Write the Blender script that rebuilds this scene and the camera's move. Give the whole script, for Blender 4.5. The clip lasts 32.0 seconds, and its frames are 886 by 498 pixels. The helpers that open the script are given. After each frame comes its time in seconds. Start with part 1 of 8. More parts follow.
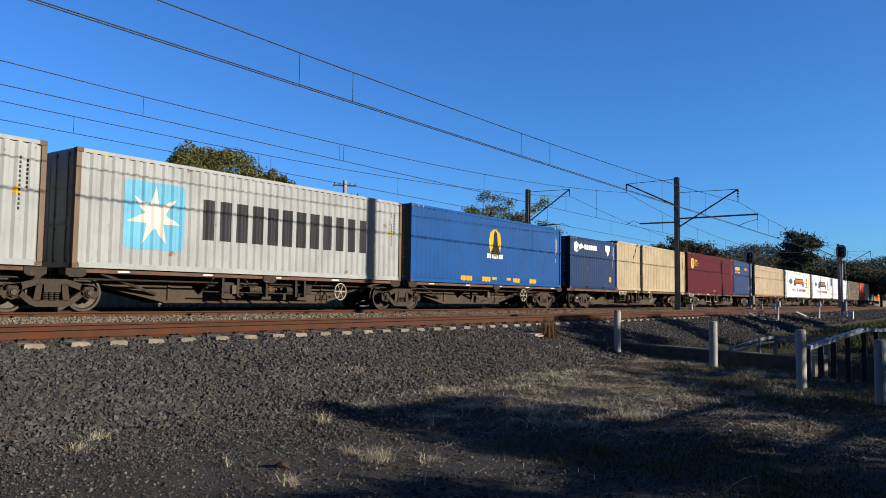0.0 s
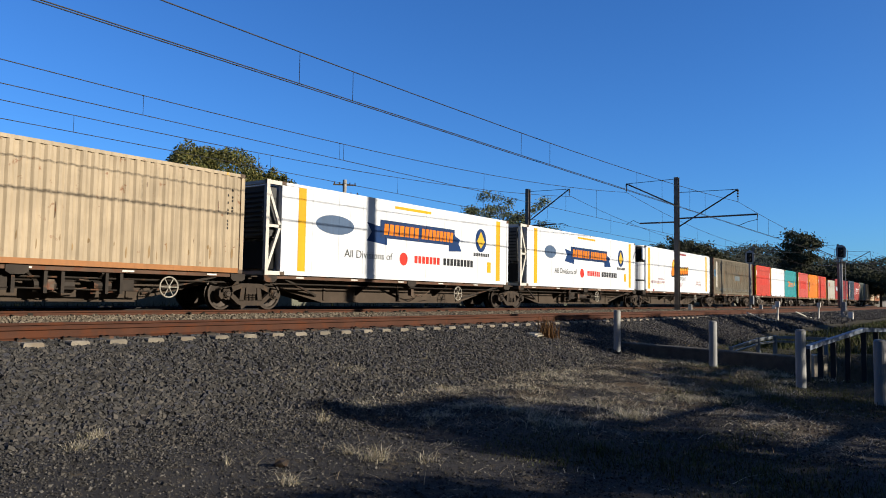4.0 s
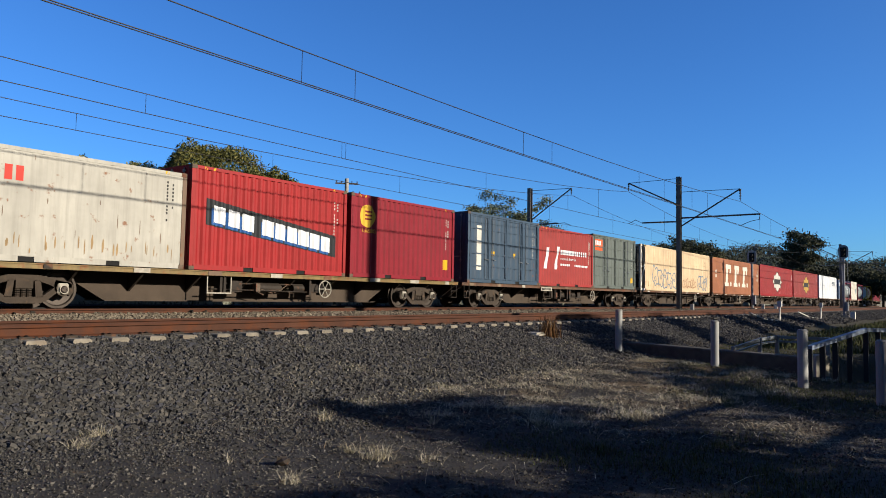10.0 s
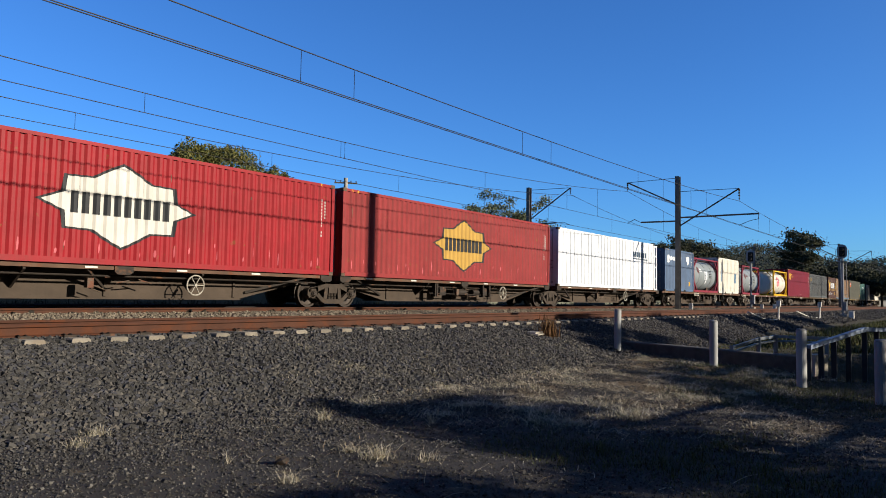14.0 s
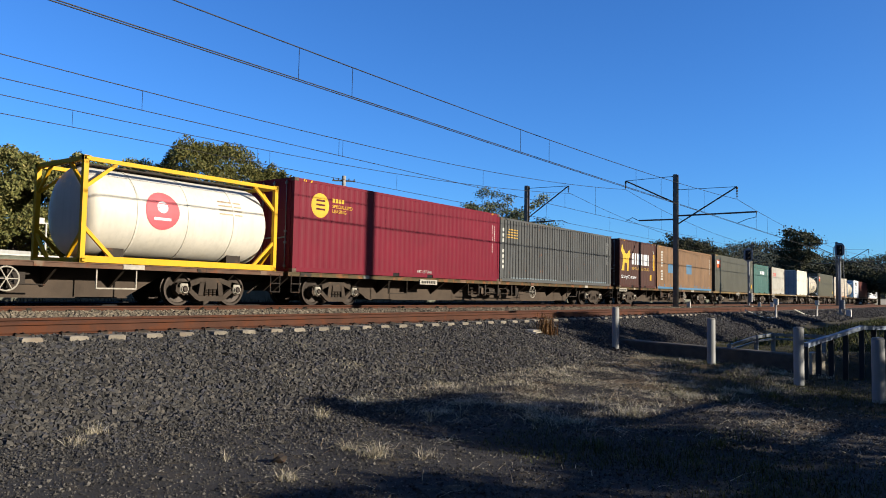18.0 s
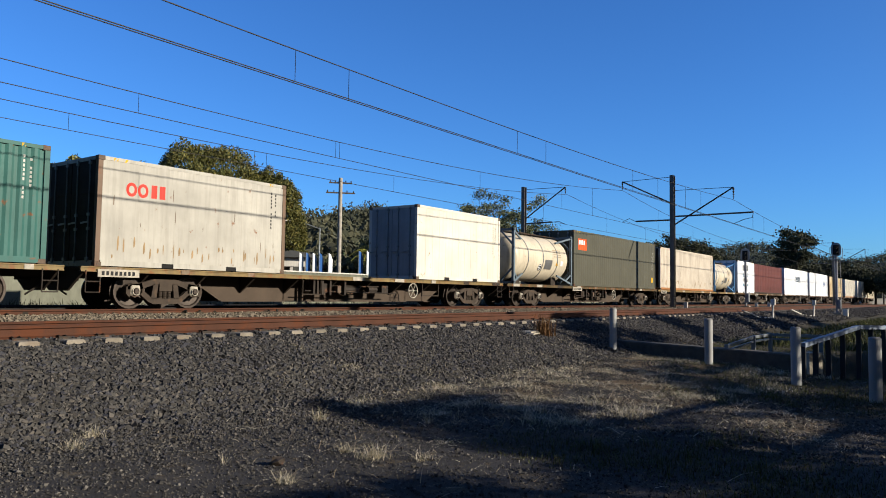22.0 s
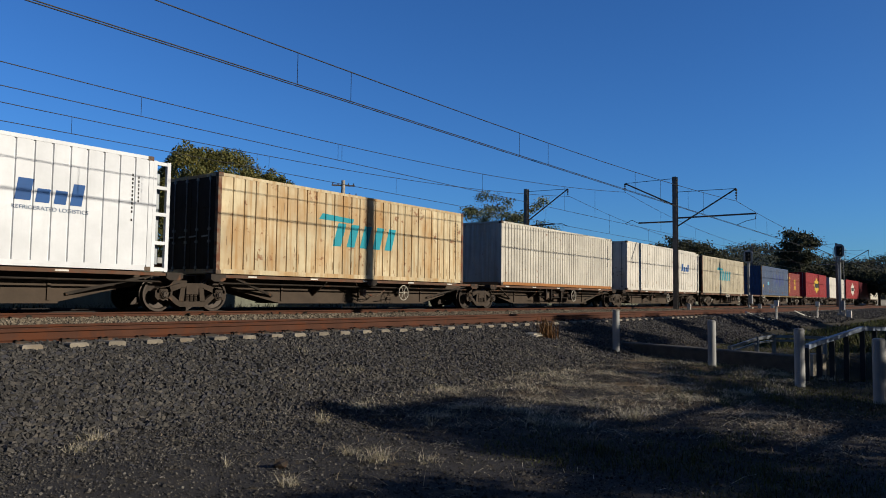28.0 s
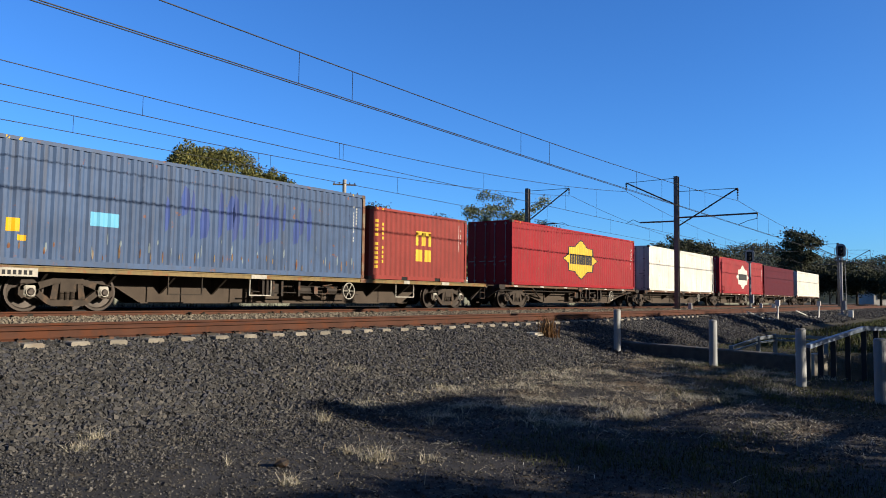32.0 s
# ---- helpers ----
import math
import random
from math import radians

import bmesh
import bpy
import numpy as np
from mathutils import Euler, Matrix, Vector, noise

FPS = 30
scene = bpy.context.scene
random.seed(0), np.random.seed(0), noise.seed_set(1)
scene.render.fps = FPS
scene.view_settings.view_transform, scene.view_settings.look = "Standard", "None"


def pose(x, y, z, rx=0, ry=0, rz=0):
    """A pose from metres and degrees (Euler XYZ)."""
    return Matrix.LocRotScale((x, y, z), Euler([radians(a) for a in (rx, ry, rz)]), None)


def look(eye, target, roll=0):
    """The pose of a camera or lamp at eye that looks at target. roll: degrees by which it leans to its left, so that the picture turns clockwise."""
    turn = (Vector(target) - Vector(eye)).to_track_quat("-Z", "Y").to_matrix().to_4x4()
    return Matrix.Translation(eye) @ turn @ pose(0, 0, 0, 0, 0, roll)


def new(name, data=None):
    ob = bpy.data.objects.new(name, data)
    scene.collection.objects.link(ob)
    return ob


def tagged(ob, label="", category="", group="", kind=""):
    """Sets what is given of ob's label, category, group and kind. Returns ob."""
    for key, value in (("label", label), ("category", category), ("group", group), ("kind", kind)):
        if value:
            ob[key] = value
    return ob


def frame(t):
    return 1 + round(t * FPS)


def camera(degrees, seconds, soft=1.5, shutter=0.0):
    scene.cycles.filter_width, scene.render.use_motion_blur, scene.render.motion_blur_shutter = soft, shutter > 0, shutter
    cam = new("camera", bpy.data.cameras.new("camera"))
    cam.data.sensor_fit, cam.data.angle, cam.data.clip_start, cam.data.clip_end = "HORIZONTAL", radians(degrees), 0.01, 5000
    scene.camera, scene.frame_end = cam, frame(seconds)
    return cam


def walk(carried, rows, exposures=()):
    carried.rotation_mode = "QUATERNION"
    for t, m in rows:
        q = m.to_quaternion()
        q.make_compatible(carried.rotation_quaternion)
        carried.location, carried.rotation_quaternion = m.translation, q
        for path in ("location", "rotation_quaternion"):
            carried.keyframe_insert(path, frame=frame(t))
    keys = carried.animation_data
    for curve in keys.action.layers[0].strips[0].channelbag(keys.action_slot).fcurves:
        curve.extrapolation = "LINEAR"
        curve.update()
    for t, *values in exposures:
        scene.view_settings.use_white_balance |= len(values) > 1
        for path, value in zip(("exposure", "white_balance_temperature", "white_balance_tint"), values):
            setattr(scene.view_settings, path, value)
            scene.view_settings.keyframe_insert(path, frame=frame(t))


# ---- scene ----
EYE = Vector((0, 0, 1.55))
RT = 1.09            # top of the rails
DECK = 2.14          # underside of the containers
SIDE = 17.35         # near side of the containers
MID = SIDE + 1.219   # centre line of the train's track
NEAR = 11.65         # centre line of the nearer track
FAR = 22.5           # centre line of the third track


def aim(yaw, tilt, roll):
    """A turn from the line across the tracks towards the way the train comes from, a tilt upwards and a lean, in degrees."""
    y, p = radians(yaw), radians(tilt)
    return look(EYE, EYE + Vector((math.sin(y) * math.cos(p), math.cos(y) * math.cos(p), math.sin(p))), roll)


cam = camera(61.8, 32.0, soft=0.95)
walk(cam, [
    (0, aim(53.781, 3.770, 0.754)), (0.5, aim(53.760, 3.760, 0.781)), (1, aim(53.740, 3.749, 0.823)), (1.5, aim(53.731, 3.741, 0.853)),
    (2, aim(53.734, 3.738, 0.854)), (2.5, aim(53.752, 3.736, 0.838)), (3, aim(53.773, 3.734, 0.832)), (3.5, aim(53.785, 3.733, 0.830)),
    (5.5, aim(53.810, 3.709, 0.956)), (6, aim(53.795, 3.710, 0.951)), (6.5, aim(53.785, 3.710, 0.949)), (7, aim(53.780, 3.709, 0.955)),
    (7.5, aim(53.771, 3.700, 0.980)), (8, aim(53.752, 3.679, 1.020)), (8.5, aim(53.730, 3.654, 1.034)), (9, aim(53.709, 3.641, 1.027)),
    (9.5, aim(53.682, 3.641, 1.015)), (10, aim(53.652, 3.647, 1.011)), (10.5, aim(53.620, 3.650, 1.031)), (11, aim(53.602, 3.648, 1.041)),
    (11.5, aim(53.600, 3.645, 1.026)), (12, aim(53.611, 3.648, 1.001)), (12.5, aim(53.639, 3.650, 0.995)), (13, aim(53.676, 3.645, 1.006)),
    (13.5, aim(53.708, 3.628, 1.015)), (14, aim(53.727, 3.605, 1.022)), (14.5, aim(53.735, 3.586, 1.036)), (16.5, aim(53.803, 3.477, 1.154)),
    (17, aim(53.822, 3.466, 1.117)), (17.5, aim(53.853, 3.455, 1.083)), (18, aim(53.884, 3.455, 1.048)), (18.5, aim(53.902, 3.471, 0.989)),
    (19, aim(53.906, 3.492, 0.954)), (19.5, aim(53.911, 3.505, 0.958)), (20, aim(53.938, 3.520, 0.927)), (20.5, aim(53.981, 3.544, 0.862)),
    (21, aim(54.024, 3.568, 0.807)), (21.5, aim(54.065, 3.581, 0.775)), (22, aim(54.096, 3.585, 0.783)), (22.5, aim(54.116, 3.583, 0.817)),
    (23, aim(54.120, 3.581, 0.810)), (23.5, aim(54.106, 3.592, 0.759)), (24, aim(54.075, 3.620, 0.700)), (24.5, aim(54.034, 3.654, 0.665)),
    (25, aim(53.999, 3.681, 0.658)), (25.5, aim(53.975, 3.699, 0.673)), (27.5, aim(53.900, 3.762, 0.598)), (28, aim(53.894, 3.756, 0.643)),
    (28.5, aim(53.883, 3.751, 0.662)), (29, aim(53.869, 3.742, 0.652)), (29.5, aim(53.848, 3.735, 0.645)), (30, aim(53.826, 3.738, 0.635)),
    (30.5, aim(53.811, 3.739, 0.635)), (31, aim(53.803, 3.732, 0.655)), (31.5, aim(53.802, 3.716, 0.689)), (32, aim(53.802, 3.702, 0.718)),
], exposures=(
    (0, 0.89), (1.5, 0.88), (3, 0.93), (4.5, 0.62), (5.5, 0.32), (6, 0.33), (7, 0.57), (8, 0.69), (10, 0.84), (11, 0.94), (12, 0.82), (13, 0.74), (14, 0.89), (16.5, 0.86), (18, 1.02), (19, 1.14), (20, 1.17), (21, 1.12),
    (22, 0.90), (22.5, 0.77), (24, 0.82), (25, 0.58), (27, 0.36), (28, 0.34), (28.5, 0.46), (29, 0.56), (30, 0.54), (31, 0.74), (31.5, 1.0), (32, 1.06)))

# light: a low, warm sun behind the camera and a clear sky
SUN_TURN, SUN_HIGH = 16.0, 20.0      # from the line across the tracks, and above the horizon
to_sun = Vector((math.sin(radians(SUN_TURN)) * math.cos(radians(SUN_HIGH)),
                 -math.cos(radians(SUN_TURN)) * math.cos(radians(SUN_HIGH)), math.sin(radians(SUN_HIGH))))
sun = new("sun", bpy.data.lights.new("sun", "SUN"))
sun.data.energy, sun.data.angle, sun.data.color = 5.0, radians(0.53), (1.0, 0.90, 0.75)
sun.rotation_mode = "QUATERNION"
sun.rotation_quaternion = to_sun.to_track_quat("Z", "Y")
world = bpy.data.worlds.new("sky")
scene.world = world
world.use_nodes = True
wn = world.node_tree
sky = wn.nodes.new("ShaderNodeTexSky")
sky.sky_type, sky.sun_disc = "NISHITA", False
sky.sun_elevation, sky.sun_rotation = radians(SUN_HIGH), math.atan2(to_sun.x, to_sun.y)
sky.air_density, sky.dust_density, sky.ozone_density = 1.0, 0.3, 2.5
tone = wn.nodes.new("ShaderNodeMix")
tone.data_type, tone.blend_type = "RGBA", "MULTIPLY"
tone.inputs["Factor"].default_value = 1.0
where, facing, span, tint = wn.nodes.new("ShaderNodeTexCoord"), wn.nodes.new("ShaderNodeVectorMath"), wn.nodes.new("ShaderNodeMapRange"), wn.nodes.new("ShaderNodeMix")
facing.operation = "DOT_PRODUCT"
facing.inputs[1].default_value = to_sun
tint.data_type, span.interpolation_type = "RGBA", "SMOOTHSTEP"
span.inputs["From Min"].default_value, span.inputs["From Max"].default_value = 0.15, 0.9
tint.inputs[6].default_value = (0.35, 0.79, 1.43, 1)      # a deep, dry winter blue
tint.inputs[7].default_value = (0.62, 0.66, 0.72, 1)      # paling towards the sun
wn.links.new(where.outputs["Generated"], facing.inputs[0])
wn.links.new(facing.outputs["Value"], span.inputs["Value"])
wn.links.new(span.outputs[0], tint.inputs["Factor"])
wn.links.new(tint.outputs[2], tone.inputs[7])
wn.links.new(sky.outputs[0], tone.inputs[6])
wn.links.new(tone.outputs[2], wn.nodes["Background"].inputs["Color"])
wn.nodes["Background"].inputs["Strength"].default_value = 0.067


# ---- materials ----
def rgb(code):
    """A colour as shown, #rrggbb, as linear values."""
    return tuple((c / 12.92 if c <= 0.04045 else ((c + 0.055) / 1.055) ** 2.4) for c in (int(code[i:i + 2], 16) / 255 for i in (1, 3, 5)))


def mat(name, colour, rough=0.6, metal=0.0, vary=0.2, scale=2.0, bump=0.15, grain=60.0, streak=0.0, wear=None, amount=0.0, spread=0.0, spec=0.25, tint=None, dents=0.0, blotch=None):
    """A surface with stains at two scales, fine relief, streaks that run down and worn spots of another colour."""
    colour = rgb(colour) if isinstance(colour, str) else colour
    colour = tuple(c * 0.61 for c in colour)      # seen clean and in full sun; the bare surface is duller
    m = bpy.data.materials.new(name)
    m.use_nodes = True
    n, l = m.node_tree.nodes, m.node_tree.links
    b = n["Principled BSDF"]
    b.inputs["Roughness"].default_value, b.inputs["Metallic"].default_value = rough, metal
    b.inputs["Specular IOR Level"].default_value = spec
    co, info, add, mul = n.new("ShaderNodeTexCoord"), n.new("ShaderNodeObjectInfo"), n.new("ShaderNodeVectorMath"), n.new("ShaderNodeMath")
    mul.operation = "MULTIPLY"
    mul.inputs[1].default_value = 40
    l.new(info.outputs["Random"], mul.inputs[0])
    l.new(co.outputs["Object"], add.inputs[0])
    l.new(mul.outputs[0], add.inputs[1])

    def tex(size, detail, stretch=(1, 1, 1)):
        mp, t = n.new("ShaderNodeMapping"), n.new("ShaderNodeTexNoise")
        mp.inputs["Scale"].default_value = stretch
        t.inputs["Scale"].default_value, t.inputs["Detail"].default_value, t.inputs["Roughness"].default_value = size, detail, 0.6
        l.new(add.outputs[0], mp.inputs[0])
        l.new(mp.outputs[0], t.inputs["Vector"])
        return t.outputs["Fac"]

    def mix(fac, a, c, low=0.3, high=0.7, top=1.0):
        r, x = n.new("ShaderNodeMapRange"), n.new("ShaderNodeMix")
        x.data_type = "RGBA"
        r.inputs["From Min"].default_value, r.inputs["From Max"].default_value, r.inputs["To Max"].default_value = low, high, top
        l.new(fac, r.inputs["Value"])
        l.new(r.outputs[0], x.inputs["Factor"])
        for k, v in ((6, a), (7, c)):
            if isinstance(v, tuple):
                x.inputs[k].default_value = (*v, 1)
            else:
                l.new(v, x.inputs[k])
        return x.outputs[2]

    dark, light = tuple(c * (1 - vary) for c in colour), tuple(min(1, c * (1 + vary * 0.7)) for c in colour)
    out = mix(tex(scale, 4), dark, light)
    fine = tex(scale * 9, 3)
    out = mix(fine, out, tuple(c * (1 - vary * 0.8) for c in colour), 0.55, 0.85, 0.6)
    if blotch:
        out = mix(tex(0.8, 4, (1, 1, 0.55)), out, tuple(c * 0.61 for c in rgb(blotch)), 0.46, 0.68, 0.75)
    if streak:
        out = mix(tex(5, 4, (1.6, 1.6, 0.1)), out, tuple(c * 0.61 for c in rgb(tint)) if tint else tuple(c * 0.45 + g * 0.1 for c, g in zip(colour, (0.25, 0.2, 0.14))), 0.46, 0.72, streak)
    if wear:
        out = mix(tex(3.5, 6), out, rgb(wear), 0.66 - amount * 0.3, 0.72 - amount * 0.2, 0.85)
    if spread:
        hs, mr = n.new("ShaderNodeHueSaturation"), n.new("ShaderNodeMapRange")
        mr.inputs["To Min"].default_value, mr.inputs["To Max"].default_value = 1 - spread, 1 + spread
        l.new(info.outputs["Random"], mr.inputs["Value"])
        l.new(mr.outputs[0], hs.inputs["Value"])
        l.new(out, hs.inputs["Color"])
        out = hs.outputs[0]
    l.new(out, b.inputs["Base Color"])
    if bump:
        bp = n.new("ShaderNodeBump")
        bp.inputs["Strength"].default_value, bp.inputs["Distance"].default_value = bump, 0.02
        l.new(tex(grain, 3), bp.inputs["Height"])
        if dents:
            wide = n.new("ShaderNodeBump")
            wide.inputs["Strength"].default_value, wide.inputs["Distance"].default_value = dents, 0.03
            l.new(tex(1.6, 2), wide.inputs["Height"])
            l.new(wide.outputs[0], bp.inputs["Normal"])
        l.new(bp.outputs[0], b.inputs["Normal"])
    return m


def paint(name, code, old=0.25, rust=0.0, rough=0.55):
    """Enamel on sheet steel, with dents and with dirt that runs down."""
    return mat(name, code, rough, vary=0.12 + 0.16 * old, scale=0.9, bump=0.06, grain=24, streak=min(0.9, old * 1.25), wear="#6b4226" if rust else None, amount=rust * 0.6, spec=0.16, dents=0.5 if old > 0.12 else 0.25)


M_STEEL = mat("dark_steel", "#39322c", 0.7, 0.3, 0.35, 4, 0.3, 40, 0.3, "#5a3d2a", 0.3)
M_BROWN = mat("brown_underframe", "#3a3128", 0.8, 0.1, 0.35, 3, 0.3, 40, 0.4)
M_WHEEL = mat("wheel_steel", "#4b433d", 0.55, 0.6, 0.25, 6, 0.1, 40)
M_BLACK = mat("black_rubber", "#151515", 0.8, 0, 0.2, 5, 0.1, 30)
M_CAST = mat("corner_castings", "#6a5a4c", 0.7, 0.2, 0.35, 8, 0.2, 40, 0.2, "#5b3422", 0.4)
M_GALV = mat("galvanised", "#8f959a", 0.45, 0.7, 0.15, 6, 0.08, 30)
M_WIRE = mat("copper_wire", "#2a2724", 0.6, 0.4, 0.2, 3, 0)
M_RAIL = mat("rusty_rail", "#523121", 0.8, 0.1, 0.3, 1.5, 0.25, 60, 0.0, "#4a2611", 0.45)
# near-black rail colour that holds the train's shade
M_SHADERAIL = mat("shaded_rail", "#201c19", 0.6, 0.3, 0.3, 2, 0.2, 60)
M_BOGIE = mat("dusty_cast_steel", "#453b32", 0.85, 0.0, 0.3, 3, 0.3, 40, 0.4, "#4a3a2c", 0.25)
M_AXLE = mat("pale_axle_box", "#b5aea0", 0.6, 0.0, 0.3, 8, 0.1, 40, 0.3)
M_CONC = mat("concrete", "#b0a898", 0.85, 0, 0.25, 3, 0.3, 50, 0.0, "#7d756a", 0.3)
M_WHITE = paint("white_marking", "#e8e6de", 0.3)
M_BLACKMARK = paint("black_marking", "#1c1c1e", 0.1)
M_YELLOW = paint("yellow_marking", "#e2b01a", 0.25)
M_ID = paint("pale_lettering", "#cfcfc8", 0.2)


# ---- mesh helpers ----
def box(bm, x0, x1, y0, y1, z0, z1):
    v = [bm.verts.new((x, y, z)) for x in (x0, x1) for y in (y0, y1) for z in (z0, z1)]
    for f in ((0, 1, 3, 2), (4, 6, 7, 5), (0, 4, 5, 1), (2, 3, 7, 6), (0, 2, 6, 4), (1, 5, 7, 3)):
        bm.faces.new([v[i] for i in f])


def tube(bm, a, b, r, seg=8, r2=None, caps=True):
    a, b = Vector(a), Vector(b)
    q = (b - a).to_track_quat("Z", "Y").to_matrix()
    rings = []
    for c, rad in ((a, r), (b, r if r2 is None else r2)):
        rings.append([bm.verts.new(c + q @ Vector((math.cos(k * math.tau / seg) * rad, math.sin(k * math.tau / seg) * rad, 0))) for k in range(seg)])
    for k in range(seg):
        bm.faces.new((rings[0][k], rings[0][(k + 1) % seg], rings[1][(k + 1) % seg], rings[1][k]))
    if caps:
        bm.faces.new(rings[0][::-1])
        bm.faces.new(rings[1])


def beam(bm, a, b, w, h):
    """A square bar from a to b, w wide and h high."""
    a, b = Vector(a), Vector(b)
    q = (b - a).to_track_quat("X", "Z").to_matrix()
    v = [bm.verts.new(p + q @ Vector((0, y * w / 2, z * h / 2))) for p in (a, b) for y, z in ((-1, -1), (1, -1), (1, 1), (-1, 1))]
    for k in range(4):
        bm.faces.new((v[k], v[(k + 1) % 4], v[4 + (k + 1) % 4], v[4 + k]))
    bm.faces.new(v[3::-1])
    bm.faces.new(v[4:])


def slab(bm, pts, y0, y1):
    """An outline in x and z, drawn out from y0 to y1."""
    a = [bm.verts.new((x, y0, z)) for x, z in pts]
    b = [bm.verts.new((x, y1, z)) for x, z in pts]
    for k in range(len(pts)):
        j = (k + 1) % len(pts)
        bm.faces.new((a[k], a[j], b[j], b[k]))
    bm.faces.new(a[::-1])
    bm.faces.new(b)


def lathe(bm, rows, axis_y, zc, xc, seg=24):
    """Rings of (along, radius) about an axis parallel to x or y through (xc, zc)."""
    rings = []
    for d, r in rows:
        ring = []
        for k in range(seg):
            c, s = math.cos(k * math.tau / seg) * r, math.sin(k * math.tau / seg) * r
            ring.append(bm.verts.new((xc + c, d, zc + s) if axis_y else (d, xc + c, zc + s)))
        rings.append(ring)
    for p, q in zip(rings, rings[1:]):
        for k in range(seg):
            bm.faces.new((p[k], p[(k + 1) % seg], q[(k + 1) % seg], q[k]))
    bm.faces.new(rings[0][::-1])
    bm.faces.new(rings[-1])


MESHES = {}


def finish(bm, smooth=False):
    bmesh.ops.recalc_face_normals(bm, faces=bm.faces)
    me = bpy.data.meshes.new("mesh")
    if smooth:
        for f in bm.faces:
            f.smooth = True
    bm.to_mesh(me)
    bm.free()
    me.materials.append(None)
    return me


def shared(key, build, *args, smooth=False):
    """One mesh for all the parts of one shape."""
    if key not in MESHES:
        bm = bmesh.new()
        build(bm, *args)
        MESHES[key] = finish(bm, smooth)
    return MESHES[key]


def part(name, bm, material, parent, label="", smooth=False, at=None):
    me = bm if isinstance(bm, bpy.types.Mesh) else finish(bm, smooth)
    ob = new(name, me)
    ob.material_slots[0].link = "OBJECT"
    ob.material_slots[0].material = material
    ob.parent = parent
    if at is not None:
        ob.matrix_basis = at
    if label:
        ob["label"] = label
    return ob


def solid(name, bm, material, label="", category="", group="", kind="", smooth=False, at=None):
    """A thing or a piece of the setting that is one mesh."""
    return tagged(part(name, bm, material, None, "", smooth, at), label, category, group, kind)


def thing(name, m, label, category, group=""):
    ob = new(name)
    ob.matrix_basis = m
    ob.empty_display_size = 0.3
    return tagged(ob, label, category, group)


def made(build, *args):
    bm = bmesh.new()
    build(bm, *args)
    return bm


# ---- the train: containers ----
WIDE = 2.438


def profile(style, length):
    """Break points (along, depth inwards) of a side wall, between the corner posts."""
    a, b = 0.11, length - 0.11
    rows = [(a, 0.02)]
    if style in ("corrugated", "shallow"):
        n = max(1, round((b - a) / 0.278))
        p = (b - a) / n
        for k in range(n):
            x = a + k * p
            d = 0.046 if style == "corrugated" else 0.015
            rows += [(x + 0.10 * p, 0.008), (x + 0.38 * p, 0.008), (x + 0.61 * p, d), (x + 0.87 * p, d)]
    elif style == "ribbed":
        n = round((b - a) / 0.42)
        p = (b - a) / n
        for k in range(1, n):
            x = a + k * p
            rows += [(x - 0.03, 0.012), (x - 0.014, 0.05), (x + 0.014, 0.05), (x + 0.03, 0.012)]
    elif style == "grooved":
        n = round((b - a) / 0.255)
        p = (b - a) / n
        for k in range(1, n):
            x = a + k * p
            rows += [(x - 0.04, 0.01), (x - 0.022, 0.046), (x + 0.022, 0.046), (x + 0.04, 0.01)]
    elif style == "seamed":
        n = round((b - a) / 0.46)
        p = (b - a) / n
        for k in range(1, n):
            x = a + k * p
            rows += [(x - 0.016, 0.012), (x - 0.008, 0.019), (x + 0.008, 0.019), (x + 0.016, 0.012)]
    elif style == "panelled":
        n = round((b - a) / 1.16)
        p = (b - a) / n
        for k in range(1, n):
            x = a + k * p
            rows += [(x - 0.012, 0.012), (x - 0.007, 0.02), (x + 0.007, 0.02), (x + 0.012, 0.012)]
    elif style == "curtain":
        n = round((b - a) / 0.17)
        for k in range(1, n):
            x = a + k * (b - a) / n
            rows.append((x, 0.022 + 0.014 * math.sin(k * 1.9) * math.sin(k * 0.37 + 1)))
    elif style == "doors":
        n = 4
        p = (b - a) / n
        for k in range(n):
            x = a + k * p
            for j in range(3):
                u, w = x + 0.06 + j * (p - 0.1) / 3, (p - 0.1) / 3
                rows += [(u, 0.015), (u + w * 0.35, 0.015), (u + w * 0.5, 0.04), (u + w * 0.85, 0.04)]
            rows += [(x + p - 0.035, 0.015), (x + p - 0.01, 0.045), (x + p + 0.01, 0.045)] if k < n - 1 else []
    rows.append((b, 0.02))
    return rows


def wall_strip(bm, rows, y, way, z0, z1):
    low = [bm.verts.new((x, y + way * d, z0)) for x, d in rows]
    top = [bm.verts.new((x, y + way * d, z1)) for x, d in rows]
    for k in range(len(rows) - 1):
        bm.faces.new((low[k], low[k + 1], top[k + 1], top[k]))
    u = [bm.verts.new((rows[0][0], y + way * 0.07, z)) for z in (z0, z1)]
    w = [bm.verts.new((rows[-1][0], y + way * 0.07, z)) for z in (z0, z1)]
    bm.faces.new((u[0], w[0], w[1], u[1]))


def end_strip(bm, x, way, h):
    rows = [(0.1 + k * (WIDE - 0.2) / 32, 0.02 + (0.0, 0.0, 0.045, 0.045)[k % 4]) for k in range(33)]
    low = [bm.verts.new((x + way * d, y, 0.14)) for y, d in rows]
    top = [bm.verts.new((x + way * d, y, h - 0.1)) for y, d in rows]
    for k in range(len(rows) - 1):
        bm.faces.new((low[k], low[k + 1], top[k + 1], top[k]))
    q = [bm.verts.new((x + way * 0.09, y, z)) for y, z in ((0.1, 0.14), (WIDE - 0.1, 0.14), (WIDE - 0.1, h - 0.1), (0.1, h - 0.1))]
    bm.faces.new(q)


